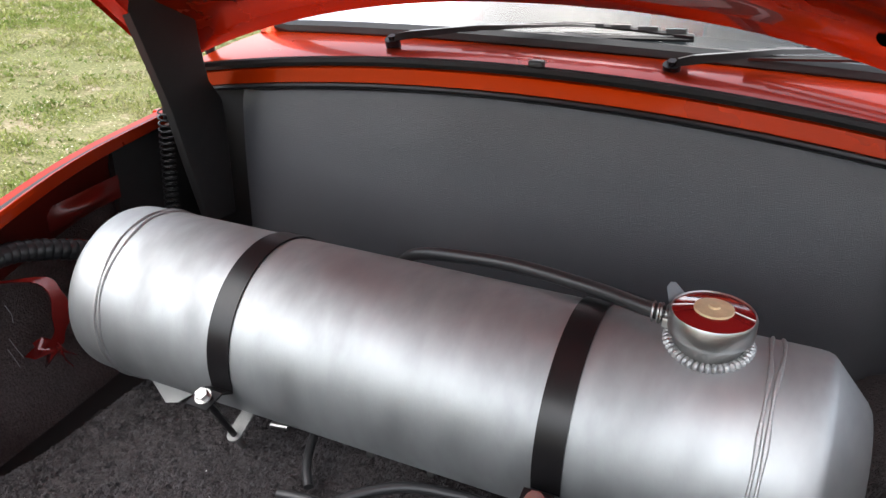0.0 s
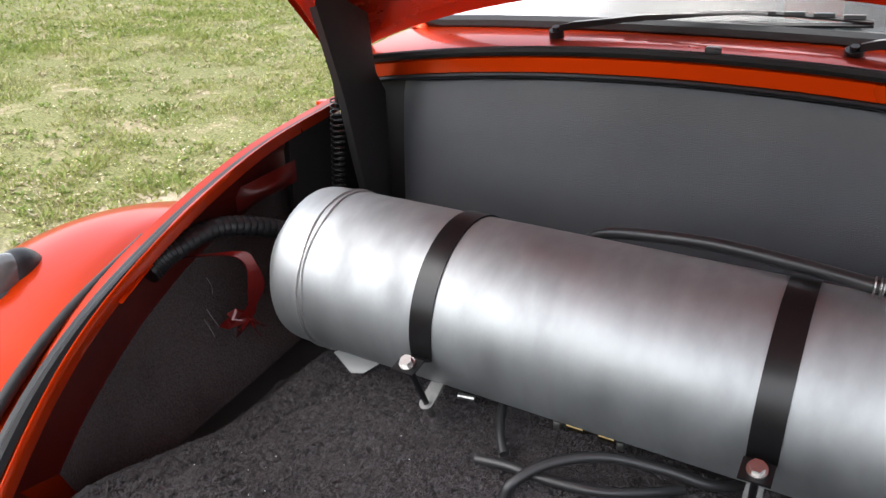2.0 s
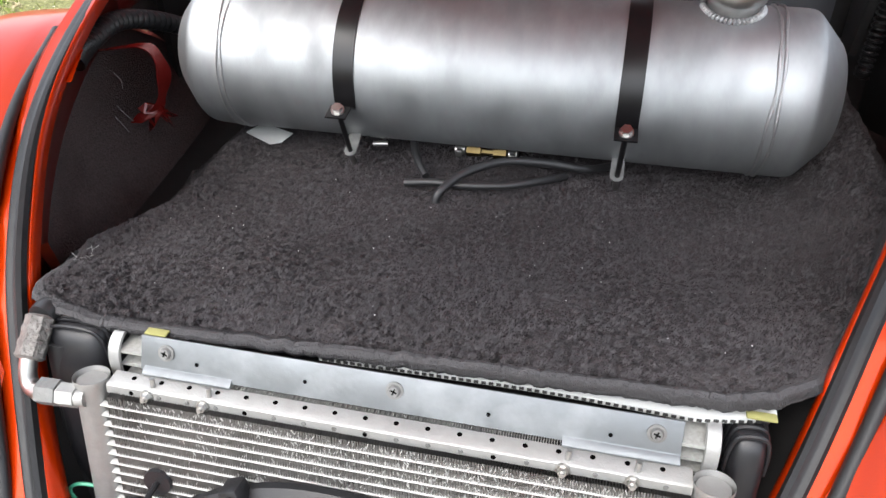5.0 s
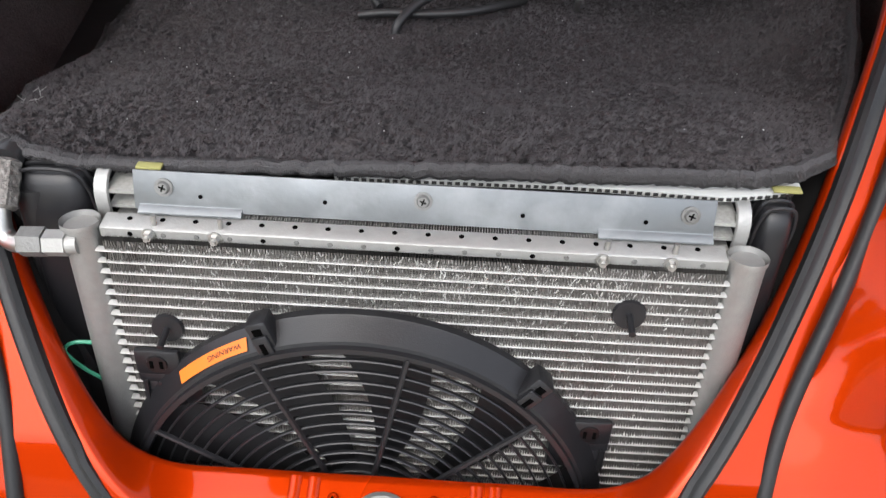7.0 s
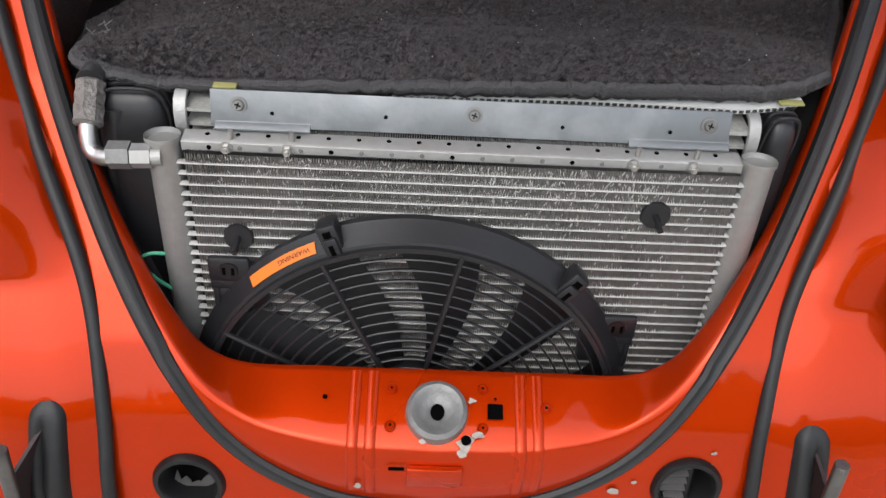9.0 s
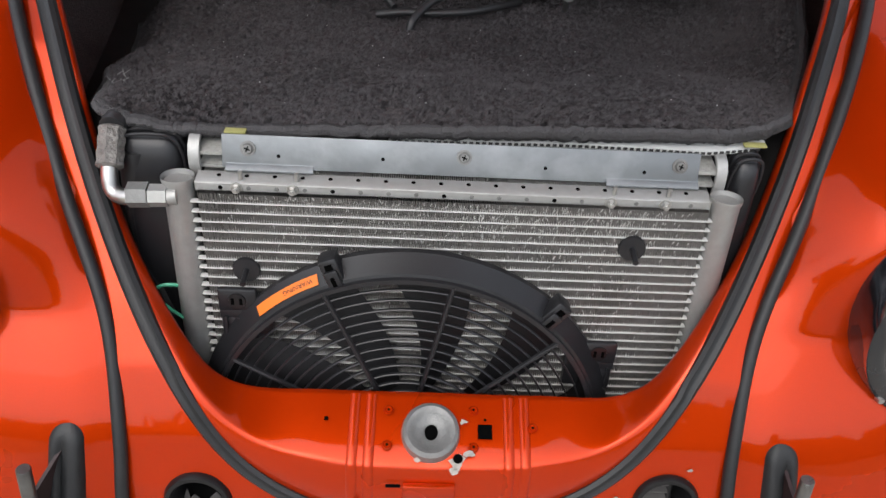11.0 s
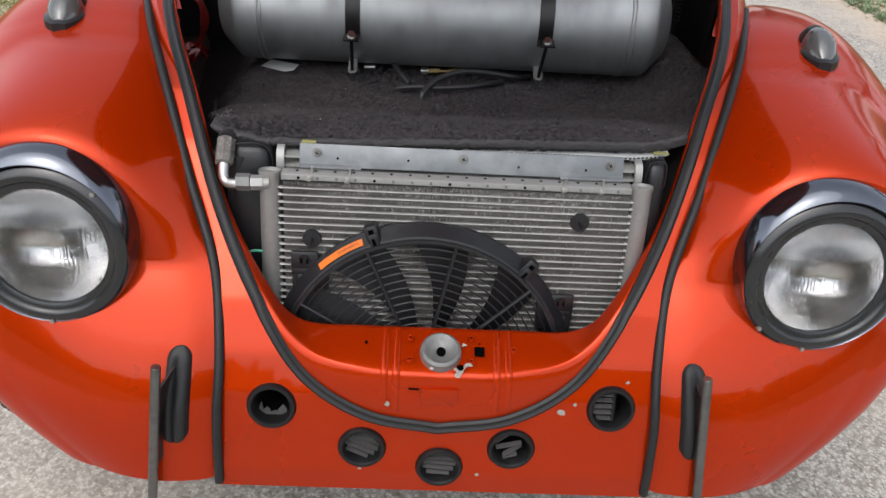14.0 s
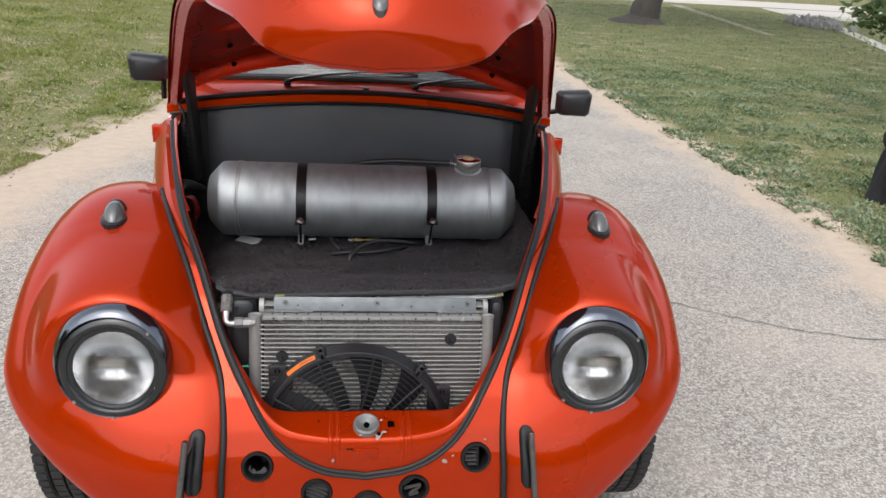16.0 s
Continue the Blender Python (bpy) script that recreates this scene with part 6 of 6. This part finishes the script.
# warning sticker on the rim
bm = bmesh.new()
a0, a1 = radians(114.5), radians(134)
rows = []
for k in range(13):
    a = a0 + (a1 - a0) * k / 12
    rows.append([FM @ Vector((r * math.cos(a), r * math.sin(a), h)) for r, h in ((0.2108, 0.0166), (0.2042, 0.0258))])
loft(bm, rows)
stick = part("warning_sticker", bm, ORANGELABEL, fan, "orange warning sticker")
tc = bpy.data.curves.new("writing", "FONT")
tc.body = "WARNING"
tc.size = 0.0068
tc.align_x, tc.align_y = "CENTER", "CENTER"
to = new("writing_source", tc)
dg = bpy.context.evaluated_depsgraph_get()
me = bpy.data.meshes.new_from_object(to.evaluated_get(dg))
bpy.data.objects.remove(to)
slope_a = math.atan2(0.0145, 0.0105)
R0 = 0.2075
for v in me.vertices:
    u, h = v.co.x, v.co.y
    a = radians(120.5) + u / R0
    r = R0 - h * math.cos(slope_a)
    hh = 0.0208 + h * math.sin(slope_a)
    v.co = FM @ Vector((r * math.cos(a) + 0.0006 * math.cos(a), r * math.sin(a) + 0.0006 * math.sin(a), hh + 0.0004))
me.materials.append(INK)
wr_ = new("writing", me)
wr_.parent = stick
wr_.matrix_parent_inverse = world_of(stick).inverted()
for hh, da in ((0.0180, (123, 133)), (0.0225, (126, 133)), (0.0160, (124, 133))):
    bm = bmesh.new()
    rows = []
    for k in range(9):
        a = radians(da[0] + (da[1] - da[0]) * k / 8)
        rr_ = 0.2125 - (hh - 0.0125) * 0.0105 / 0.0145 + 0.0008
        rows.append([FM @ Vector((rr_ * math.cos(a), rr_ * math.sin(a), hh)), FM @ Vector(((rr_ - 0.0006) * math.cos(a), (rr_ - 0.0006) * math.sin(a), hh + 0.0012))])
    loft(bm, rows)
    part("text_bar", bm, INK, stick, smooth=False)

# ---- grass, weeds, trees and stones ----
def foliage_material(name, colors, rough=0.6, trans=0.25):
    m = bpy.data.materials.new(name)
    m.use_nodes = True
    n, l = m.node_tree.nodes, m.node_tree.links
    b = n["Principled BSDF"]
    geo, ramp = n.new("ShaderNodeNewGeometry"), n.new("ShaderNodeValToRGB")
    e = ramp.color_ramp.elements
    e[0].position, e[0].color = 0.0, (*colors[0], 1)
    e[1].position, e[1].color = 1.0, (*colors[-1], 1)
    for k, c in enumerate(colors[1:-1]):
        q = e.new((k + 1) / (len(colors) - 1))
        q.color = (*c, 1)
    # patches of one tint under the blade to blade change
    tc, patch, mul, add = n.new("ShaderNodeTexCoord"), n.new("ShaderNodeTexNoise"), n.new("ShaderNodeMath"), n.new("ShaderNodeMath")
    patch.inputs["Scale"].default_value, patch.inputs["Detail"].default_value = 1.7, 5
    l.new(tc.outputs["Object"], patch.inputs["Vector"])
    mul.operation, mul.inputs[1].default_value, mul.inputs[2].default_value = "MULTIPLY_ADD", 1.7, -0.62
    l.new(patch.outputs[0], mul.inputs[0])
    add.operation, add.inputs[1].default_value = "MULTIPLY_ADD", 0.5
    l.new(geo.outputs["Random Per Island"], add.inputs[0])
    l.new(mul.outputs[0], add.inputs[2])
    l.new(add.outputs[0], ramp.inputs[0])
    l.new(ramp.outputs[0], b.inputs["Base Color"])
    b.inputs["Roughness"].default_value = rough
    b.inputs["Specular IOR Level"].default_value = 0.3
    td = n.new("ShaderNodeBsdfTranslucent")
    l.new(ramp.outputs[0], td.inputs[0])
    mx = n.new("ShaderNodeMixShader")
    mx.inputs[0].default_value = trans
    l.new(b.outputs[0], mx.inputs[1])
    l.new(td.outputs[0], mx.inputs[2])
    l.new(mx.outputs[0], n["Material Output"].inputs[0])
    return m


GRASSL = foliage_material("weedy_spring_grass", [(0.10, 0.145, 0.026), (0.16, 0.205, 0.04), (0.22, 0.255, 0.06), (0.28, 0.29, 0.095), (0.34, 0.325, 0.15), (0.46, 0.42, 0.26)])
GRASSR = foliage_material("mown_lawn_grass", [(0.085, 0.13, 0.05), (0.13, 0.185, 0.075), (0.19, 0.24, 0.12), (0.25, 0.30, 0.165), (0.38, 0.41, 0.27)])
LEAFY = foliage_material("dark_oak_leaves", [(0.025, 0.05, 0.010), (0.05, 0.085, 0.018), (0.035, 0.06, 0.015)])
BARK = mat("grey_oak_bark", (0.065, 0.058, 0.05), 0.9, 0, 0.4, 18, 1.0, 30, stain=0.5, stain_color=(0.05, 0.045, 0.04), stain_scale=5, stretch=(1, 1, 0.3))
CHAR = mat("black_charred_wood", (0.008, 0.008, 0.009), 0.8, 0, 0.4, 30, 0.8, 40)
STONE = mat("grey_limestone", (0.19, 0.185, 0.17), 0.85, 0, 0.25, 10, 0.5, 30)
CONCRETE = mat("pale_concrete", (0.50, 0.46, 0.41), 0.85, 0, 0.12, 5, 0.2, 60, stain=0.3, stain_color=(0.36, 0.33, 0.29), stain_scale=1.2)


def verge(y):
    f = np.clip((y - 1.2) / 5.0, 0, 1)
    return -0.05 + 0.77 * f * f * (3 - 2 * f)


def grass_patch(name, x0, x1, y0, y1, count, seed, material, label, hmin, hmax, wmul=1.0, edge=0.25, near=1.5, bare=-0.25):
    g = np.random.RandomState(seed)
    # denser towards the lane side
    x = x0 + (x1 - x0) * g.rand(count) ** near
    y = y0 + (y1 - y0) * g.rand(count) ** 1.2
    if x0 < 0:
        x += verge(y)
    r = g.rand(count, 8)
    keep, tall, zz = np.zeros(count, bool), np.ones(count), np.zeros(count)
    for i in range(count):
        xi, yi = x[i], y[i]
        cl = noise.noise((xi * 1.1, yi * 1.1, 7)) * 0.45 + noise.noise((xi * 4.2, yi * 4.2, 2)) * 0.45 + noise.noise((xi * 13, yi * 13, 4)) * 0.3
        if cl < bare + 0.3 * (r[i, 0] - 0.5) or abs(xi - x0) + 0.25 * noise.noise((yi * 1.3, 3, 1)) < edge * r[i, 1]:
            continue
        keep[i] = True
        tall[i] = 0.65 + 1.7 * max(0, noise.noise((xi * 3.1, yi * 3.1, 11)))
        zz[i] = ground_height(xi, yi)
    x, y, r, tall, zz = x[keep], y[keep], r[keep], tall[keep], zz[keep] - 0.004
    m = len(x)
    h = (hmin + (hmax - hmin) * r[:, 2]) * tall
    w = (0.0012 + 0.0022 * r[:, 3]) * wmul
    a, la, lean = r[:, 4] * 6.283, r[:, 5] * 6.283, 0.3 + 0.9 * r[:, 6]
    low = r[:, 7] < 0.35
    h = np.where(low, h * 0.45, h)
    w = np.where(low, w * 1.9, w)
    lean = np.where(low, lean * 2.0, lean)
    cx, sx = np.cos(a) * w, np.sin(a) * w
    tx, ty = np.cos(la) * lean * h, np.sin(la) * lean * h
    v = np.zeros((m, 4, 3))
    v[:, 0] = np.stack((x - cx, y - sx, zz), 1)
    v[:, 1] = np.stack((x + tx * 0.5 + cx, y + ty * 0.5 + sx, zz + h * 0.7), 1)
    v[:, 2] = np.stack((x + tx, y + ty, zz + h), 1)
    v[:, 3] = np.stack((x + tx * 0.4 - cx * 1.2, y + ty * 0.4 - sx * 1.2, zz + h * 0.62), 1)
    me = bpy.data.meshes.new(name)
    me.vertices.add(4 * m)
    me.vertices.foreach_set("co", v.ravel())
    me.loops.add(4 * m)
    me.loops.foreach_set("vertex_index", np.arange(4 * m))
    me.polygons.add(m)
    me.polygons.foreach_set("loop_start", np.arange(0, 4 * m, 4))
    me.update(calc_edges=True)
    me.materials.append(material)
    return tagged(new(name, me), label, "grass", kind="stuff")


grass_patch("weedy_grass", -2.45, -7.9, 0.3, 8.0, 230000, 5, GRASSL, "sunlit weedy spring grass beside the lane", 0.015, 0.05, 1.3, near=1.25, bare=0.02)
grass_patch("weedy_grass", -5.5, -18.0, 0.3, 24.0, 120000, 15, GRASSL, "weedy spring grass further from the lane", 0.02, 0.07, 3.2, near=1.0)
grass_patch("weedy_grass", -2.7, -8.2, 7.5, 24.0, 110000, 25, GRASSL, "weedy spring grass along the far lane edge", 0.02, 0.06, 2.2, near=1.0)
grass_patch("lawn_grass", 2.85, 8.5, 2.2, 10.0, 170000, 6, GRASSR, "short green lawn with clover beside the lane", 0.010, 0.032, 1.3, near=1.2)
grass_patch("lawn_grass", 3.2, 16.0, 8.0, 24.0, 90000, 16, GRASSR, "short green lawn round the oak tree", 0.015, 0.045, 2.8, near=1.0)

# low weeds: rosettes of broad leaves, some fresh, some dry
def weeds(name, x0, x1, y0, y1, count, seed, material, label, size):
    g = np.random.RandomState(seed)
    verts, faces = [], []
    for i in range(count):
        x, y = x0 + (x1 - x0) * g.rand() ** 1.3, y0 + (y1 - y0) * g.rand() ** 1.2
        if x0 < 0:
            x += float(verge(y))
        if noise.noise((x * 2.3, y * 2.3, 9)) + 0.5 * noise.noise((x * 7, y * 7, 1)) < -0.05 + 0.3 * (g.rand() - 0.5):
            continue
        z = ground_height(x, y)
        k0 = len(verts)
        spread = size * (0.5 + g.rand())
        for q in range(5 + int(3 * g.rand())):
            a, ln = g.rand() * 6.283, spread * (0.5 + 0.7 * g.rand())
            w, up = ln * (0.16 + 0.12 * g.rand()), ln * (0.35 + 0.9 * g.rand())
            c, d = math.cos(a), math.sin(a)
            k = len(verts)
            verts += [(x, y, z), (x + c * ln * 0.55 - d * w, y + d * ln * 0.55 + c * w, z + up * 0.75), (x + c * ln, y + d * ln, z + up * 0.85), (x + c * ln * 0.55 + d * w, y + d * ln * 0.55 - c * w, z + up * 0.70)]
            faces.append((k, k + 1, k + 2, k + 3))
    me = bpy.data.meshes.new(name)
    me.from_pydata(verts, [], faces)
    me.materials.append(material)
    return tagged(new(name, me), label, "weeds", kind="stuff")


FRESH = foliage_material("fresh_green_weed", [(0.10, 0.165, 0.025), (0.15, 0.22, 0.04), (0.22, 0.27, 0.065), (0.12, 0.16, 0.045)])
DRY = foliage_material("dry_straw_weed", [(0.36, 0.31, 0.18), (0.46, 0.41, 0.27), (0.28, 0.24, 0.13), (0.52, 0.49, 0.37)], 0.8, 0.1)
CLOVER = foliage_material("grey_green_clover", [(0.10, 0.15, 0.075), (0.17, 0.23, 0.12), (0.24, 0.30, 0.18), (0.34, 0.38, 0.27)])
weeds("fresh_weeds", -2.5, -8.0, 0.3, 9.0, 8000, 41, FRESH, "fresh green weed rosettes in the grass", 0.021)
grass_patch("fresh_grass_tufts", -2.5, -8.0, 0.3, 9.0, 170000, 45, FRESH, "upright tufts of fresh green grass in the weedy verge", 0.03, 0.09, 1.2, near=1.25, bare=0.34)
weeds("dry_weeds", -2.4, -8.0, 0.3, 9.0, 9000, 42, DRY, "dry straw-coloured weeds in the grass", 0.020)
weeds("clover", 2.8, 7.5, 1.0, 9.0, 22000, 43, CLOVER, "grey-green clover along the lawn edge", 0.026)
weeds("dry_weeds", 2.75, 6.5, 1.0, 10.0, 3500, 44, DRY, "dry straw-coloured weeds in the lawn", 0.018)

# tiny pale flowers and dry leaves
g = np.random.RandomState(8)
verts, faces = [], []
for i in range(7000):
    left = g.rand() < 0.75
    x = -2.2 - 5.5 * g.rand() ** 1.3 if left else 3.1 + 5 * g.rand()
    y = (0.6 + 7 * g.rand()) if left else 2 + 10 * g.rand()
    z = ground_height(x, y) + 0.02 + 0.035 * g.rand()
    s = 0.003 + 0.004 * g.rand()
    k = len(verts)
    verts += [(x - s, y, z), (x, y - s, z + 0.001), (x + s, y, z), (x, y + s, z + 0.002)]
    faces.append((k, k + 1, k + 2, k + 3))
me = bpy.data.meshes.new("weed_flowers")
me.from_pydata(verts, [], faces)
me.materials.append(foliage_material("pale_weed_flowers", [(0.55, 0.55, 0.42), (0.62, 0.60, 0.50), (0.5, 0.46, 0.2), (0.34, 0.3, 0.2)], 0.8, 0.1))
tagged(new("weed_flowers", me), "tiny pale weed flowers and dry bits in the grass", "flowers", kind="stuff")
g = np.random.RandomState(18)
verts, faces = [], []
for i in range(420):
    right = g.rand() < 0.6
    x = 2.75 + 0.35 * g.rand() if right else -2.0 - 0.3 * g.rand()
    y = 1.5 + 8 * g.rand()
    z = ground_height(x, y) + 0.003
    s = 0.006 + 0.012 * g.rand()
    a = g.rand() * 6.28
    c, d = math.cos(a) * s, math.sin(a) * s
    k = len(verts)
    verts += [(x - c, y - d, z), (x + d * 0.4, y - c * 0.4, z + 0.004), (x + c, y + d, z + 0.002), (x - d * 0.4, y + c * 0.4, z + 0.006)]
    faces.append((k, k + 1, k + 2, k + 3))
me = bpy.data.meshes.new("leaf_litter")
me.from_pydata(verts, [], faces)
me.materials.append(foliage_material("brown_leaf_litter", [(0.10, 0.055, 0.03), (0.16, 0.09, 0.05), (0.06, 0.035, 0.02)], 0.85, 0.05))
tagged(new("leaf_litter", me), "brown dry leaf litter along the lane edges", "leaves", kind="stuff")


def tree(x, y, lean, r, label, crown, count, seed, limbs):
    z0 = ground_height(x, y)
    t = thing("oak_tree", (x, y, z0), label, "tree", "oak trees")
    bm = bmesh.new()
    pts = spline([(x, y, z0 - 0.15), (x + lean * 0.1, y, z0 + 0.5), (x + lean * 0.4, y, z0 + 1.4), (x + lean, y + 0.2, z0 + 3.0), (x + lean * 1.4, y + 0.3, z0 + 4.6)], 26)
    tube(bm, pts, r, 18, rs=[r * (1.45 - 0.8 * smooth01(0, 0.14, k / 25) - 0.42 * k / 25) * (1 + 0.05 * math.sin(k * 1.7)) for k in range(26)])
    part("trunk", bm, BARK, t)
    rng = random.Random(seed)
    ends = []
    for lx, ly, lz, z1 in limbs:
        bm = bmesh.new()
        a = Vector((x + lean * 0.7, y + 0.1, z0 + z1))
        b = Vector((lx, ly, lz))
        mid = a.lerp(b, 0.5) + Vector((0, 0, 0.7))
        pp = spline([a, mid, b], 16)
        tube(bm, pp, 0.1, 8, rs=[r * 0.42 * (1 - 0.85 * k / 15) for k in range(16)])
        part("limb", bm, BARK, t)
        wide = crown if crown > 0.5 or not ends else 0.6
        ends += [(pp[8], wide), (pp[11], wide), (pp[13], wide), (pp[15], wide)]
    verts, faces = [], []
    for i in range(count):
        c, wide = rng.choice(ends)
        u = Vector((rng.gauss(0, 1), rng.gauss(0, 1), rng.gauss(0, 0.6)))
        p = c + u * wide
        if p.z < z0 + 0.5:
            continue
        s = rng.uniform(0.04, 0.10) if wide > 0.5 else rng.uniform(0.025, 0.06)
        q = Vector((rng.gauss(0, 1), rng.gauss(0, 1), rng.gauss(0, 0.6))).normalized()
        w = q.orthogonal().normalized() * s * 0.45
        k = len(verts)
        verts += [p, p + q * s + w, p + q * 2 * s, p + q * s - w]
        faces.append((k, k + 1, k + 2, k + 3))
    me = bpy.data.meshes.new("crown")
    me.from_pydata(verts, [], faces)
    me.materials.append(LEAFY)
    c = new("crown", me)
    c.parent = t
    c.matrix_parent_inverse = world_of(t).inverted()
    return t


tree(6.85, 17.2, 0.9, 0.60, "large grey-barked oak tree standing on the lawn", 1.15, 30000, 3,
     [(3.5, 15.0, 5.4, 3.0), (10.8, 15.5, 5.2, 3.0), (8.6, 12.6, 5.6, 3.4), (5.2, 20.5, 5.6, 3.2), (9.6, 20.0, 5.8, 3.6), (7.5, 17.0, 7.2, 4.2), (12.3, 18.5, 4.8, 2.8)])
tree(9.6, 8.0, -0.5, 0.26, "oak tree with low drooping leafy twigs", 0.16, 11000, 4,
     [(5.05, 5.9, 1.12, 2.0), (8.2, 9.5, 3.8, 3.0), (11.5, 7.5, 3.8, 3.0), (10.0, 6.0, 4.0, 3.2)])

# woods that close the place behind and beside the lane
rng = random.Random(61)
verts, faces = [], []
for i in range(34):
    a = radians(-172 + 164 * i / 33 + rng.uniform(-2, 2))
    d = rng.uniform(24, 34)
    cx_, cy_, top_ = d * math.cos(a), d * math.sin(a), rng.uniform(2.2, 4.5) + 5.0 * smooth01(-115, -165, math.degrees(a))
    for j in range(900):
        u = Vector((rng.gauss(0, 1), rng.gauss(0, 1), rng.gauss(0, 1))).normalized() * rng.uniform(0.55, 1.0)
        p = Vector((cx_ + u.x * 3.4, cy_ + u.y * 3.4, max(0.1, top_ * 0.52 + u.z * top_ * 0.52)))
        q = Vector((rng.gauss(0, 1), rng.gauss(0, 1), rng.gauss(0, 1))).normalized()
        w = q.orthogonal().normalized() * 0.30
        k = len(verts)
        verts += [p, p + q * 0.4 + w, p + q * 0.85, p + q * 0.4 - w]
        faces.append((k, k + 1, k + 2, k + 3))
me = bpy.data.meshes.new("far_woods")
me.from_pydata(verts, [], faces)
me.materials.append(LEAFY)
tagged(new("far_woods", me), "dark green woods closing the far side of the clearing", "trees", kind="stuff")

# black stump at the lawn edge
sx_, sy_ = 3.62, 3.34
bm = bmesh.new()
rows = []
for z, r in ((-0.05, 0.20), (0.03, 0.18), (0.10, 0.165), (0.20, 0.16), (0.30, 0.15), (0.34, 0.14), (0.38, 0.165), (0.43, 0.18), (0.48, 0.16), (0.50, 0.10), (0.49, 0.0)):
    rows.append([Vector((sx_ + r * (1 + 0.10 * math.sin(5 * a + z * 9) + 0.05 * math.sin(11 * a)) * math.cos(a), sy_ + r * (1 + 0.10 * math.sin(5 * a + z * 9)) * math.sin(a), z + 0.04)) for a in [2 * math.pi * k / 40 for k in range(40)]])
loft(bm, rows, close_v=True)
tagged(part("tree_stump", bm, CHAR), "blackened knobbly stump standing in the lawn edge", "stump")

# far lane, concrete apron and stones
bm = bmesh.new()
loft(bm, [[(7.5, 26.6, 0.046), (15, 27.2, 0.046), (40, 28.5, 0.046)], [(7.0, 30.5, 0.046), (15, 31.5, 0.046), (40, 34, 0.046)]])
tagged(part("far_lane", bm, CONCRETE), "pale far lane beyond the lawn", "road", kind="structure")
bm = bmesh.new()
loft(bm, [[(13.6, 21.6, 0.046), (15.9, 22.0, 0.046)], [(14.8, 26.7, 0.046), (18.4, 27.1, 0.046)]])
tagged(part("concrete_apron", bm, CONCRETE), "pale concrete driveway apron by the far lane", "driveway", kind="structure")
bm = bmesh.new()
loft(bm, [[(12.9, 19.2, 0.046), (13.3, 19.2, 0.046)], [(11.6, 16.0, 0.046), (11.95, 15.9, 0.046)], [(10.3, 12.9, 0.046), (10.55, 12.8, 0.046)], [(9.6, 11.2, 0.046), (9.85, 11.1, 0.046)]])
tagged(part("kerb_strip", bm, CONCRETE), "pale concrete edging strip across the lawn", "kerb", kind="structure")
bm = bmesh.new()
loft(bm, [[(10.9, 25.6, 0.046), (11.3, 25.6, 0.046)], [(9.9, 20.0, 0.046), (10.2, 20.0, 0.046)], [(9.15, 15.6, 0.046), (9.35, 15.5, 0.046)]])
tagged(part("dirt_strip", bm, mat("pale_bare_dirt", (0.34, 0.29, 0.21), 0.95, 0, 0.3, 6)), "pale bare dirt strip in the lawn", "path", kind="structure")
rng = random.Random(31)
stone_meshes = []
for v in range(4):
    bm = bmesh.new()
    bmesh.ops.create_icosphere(bm, subdivisions=1, radius=1.0)
    for q in bm.verts:
        q.co *= rng.uniform(0.75, 1.2)
    me = bpy.data.meshes.new("stone")
    bm.to_mesh(me)
    bm.free()
    me.materials.append(STONE)
    stone_meshes.append(me)
for i in range(110):
    f = rng.random()
    s = rng.uniform(0.07, 0.2)
    st = new("stone", rng.choice(stone_meshes))
    st.matrix_basis = Matrix.Translation((13.0 - 0.9 * f + rng.uniform(-0.6, 0.6), 20.6 - 2.6 * f + rng.uniform(-0.6, 0.6), 0.04 + s * 0.3)) @ Euler((rng.random() * 6, rng.random() * 6, rng.random() * 6)).to_matrix().to_4x4() @ Matrix.Diagonal((s, s * 0.8, s * 0.6, 1))
    tagged(st, "rough pale limestone rock in a pile by the driveway", "stone", "limestone rock pile")

# crack across the lane
cr = random.Random(5)
bm = bmesh.new()
pts = []
for k in range(70):
    f = k / 69
    pts.append((0.9 + 2.0 * f, 1.98 - 0.72 * f + 0.06 * math.sin(f * 9) + cr.uniform(-0.012, 0.012)))
rows = []
for k, (x, y) in enumerate(pts):
    w = cr.uniform(0.002, 0.006)
    rows.append([(x, y - w, 0.003), (x, y + w, 0.003)])
loft(bm, rows)
tagged(part("road_crack", bm, mat("dark_crack_dirt", (0.17, 0.155, 0.14), 0.95), smooth=False), "thin dark crack across the asphalt", "crack", kind="structure")
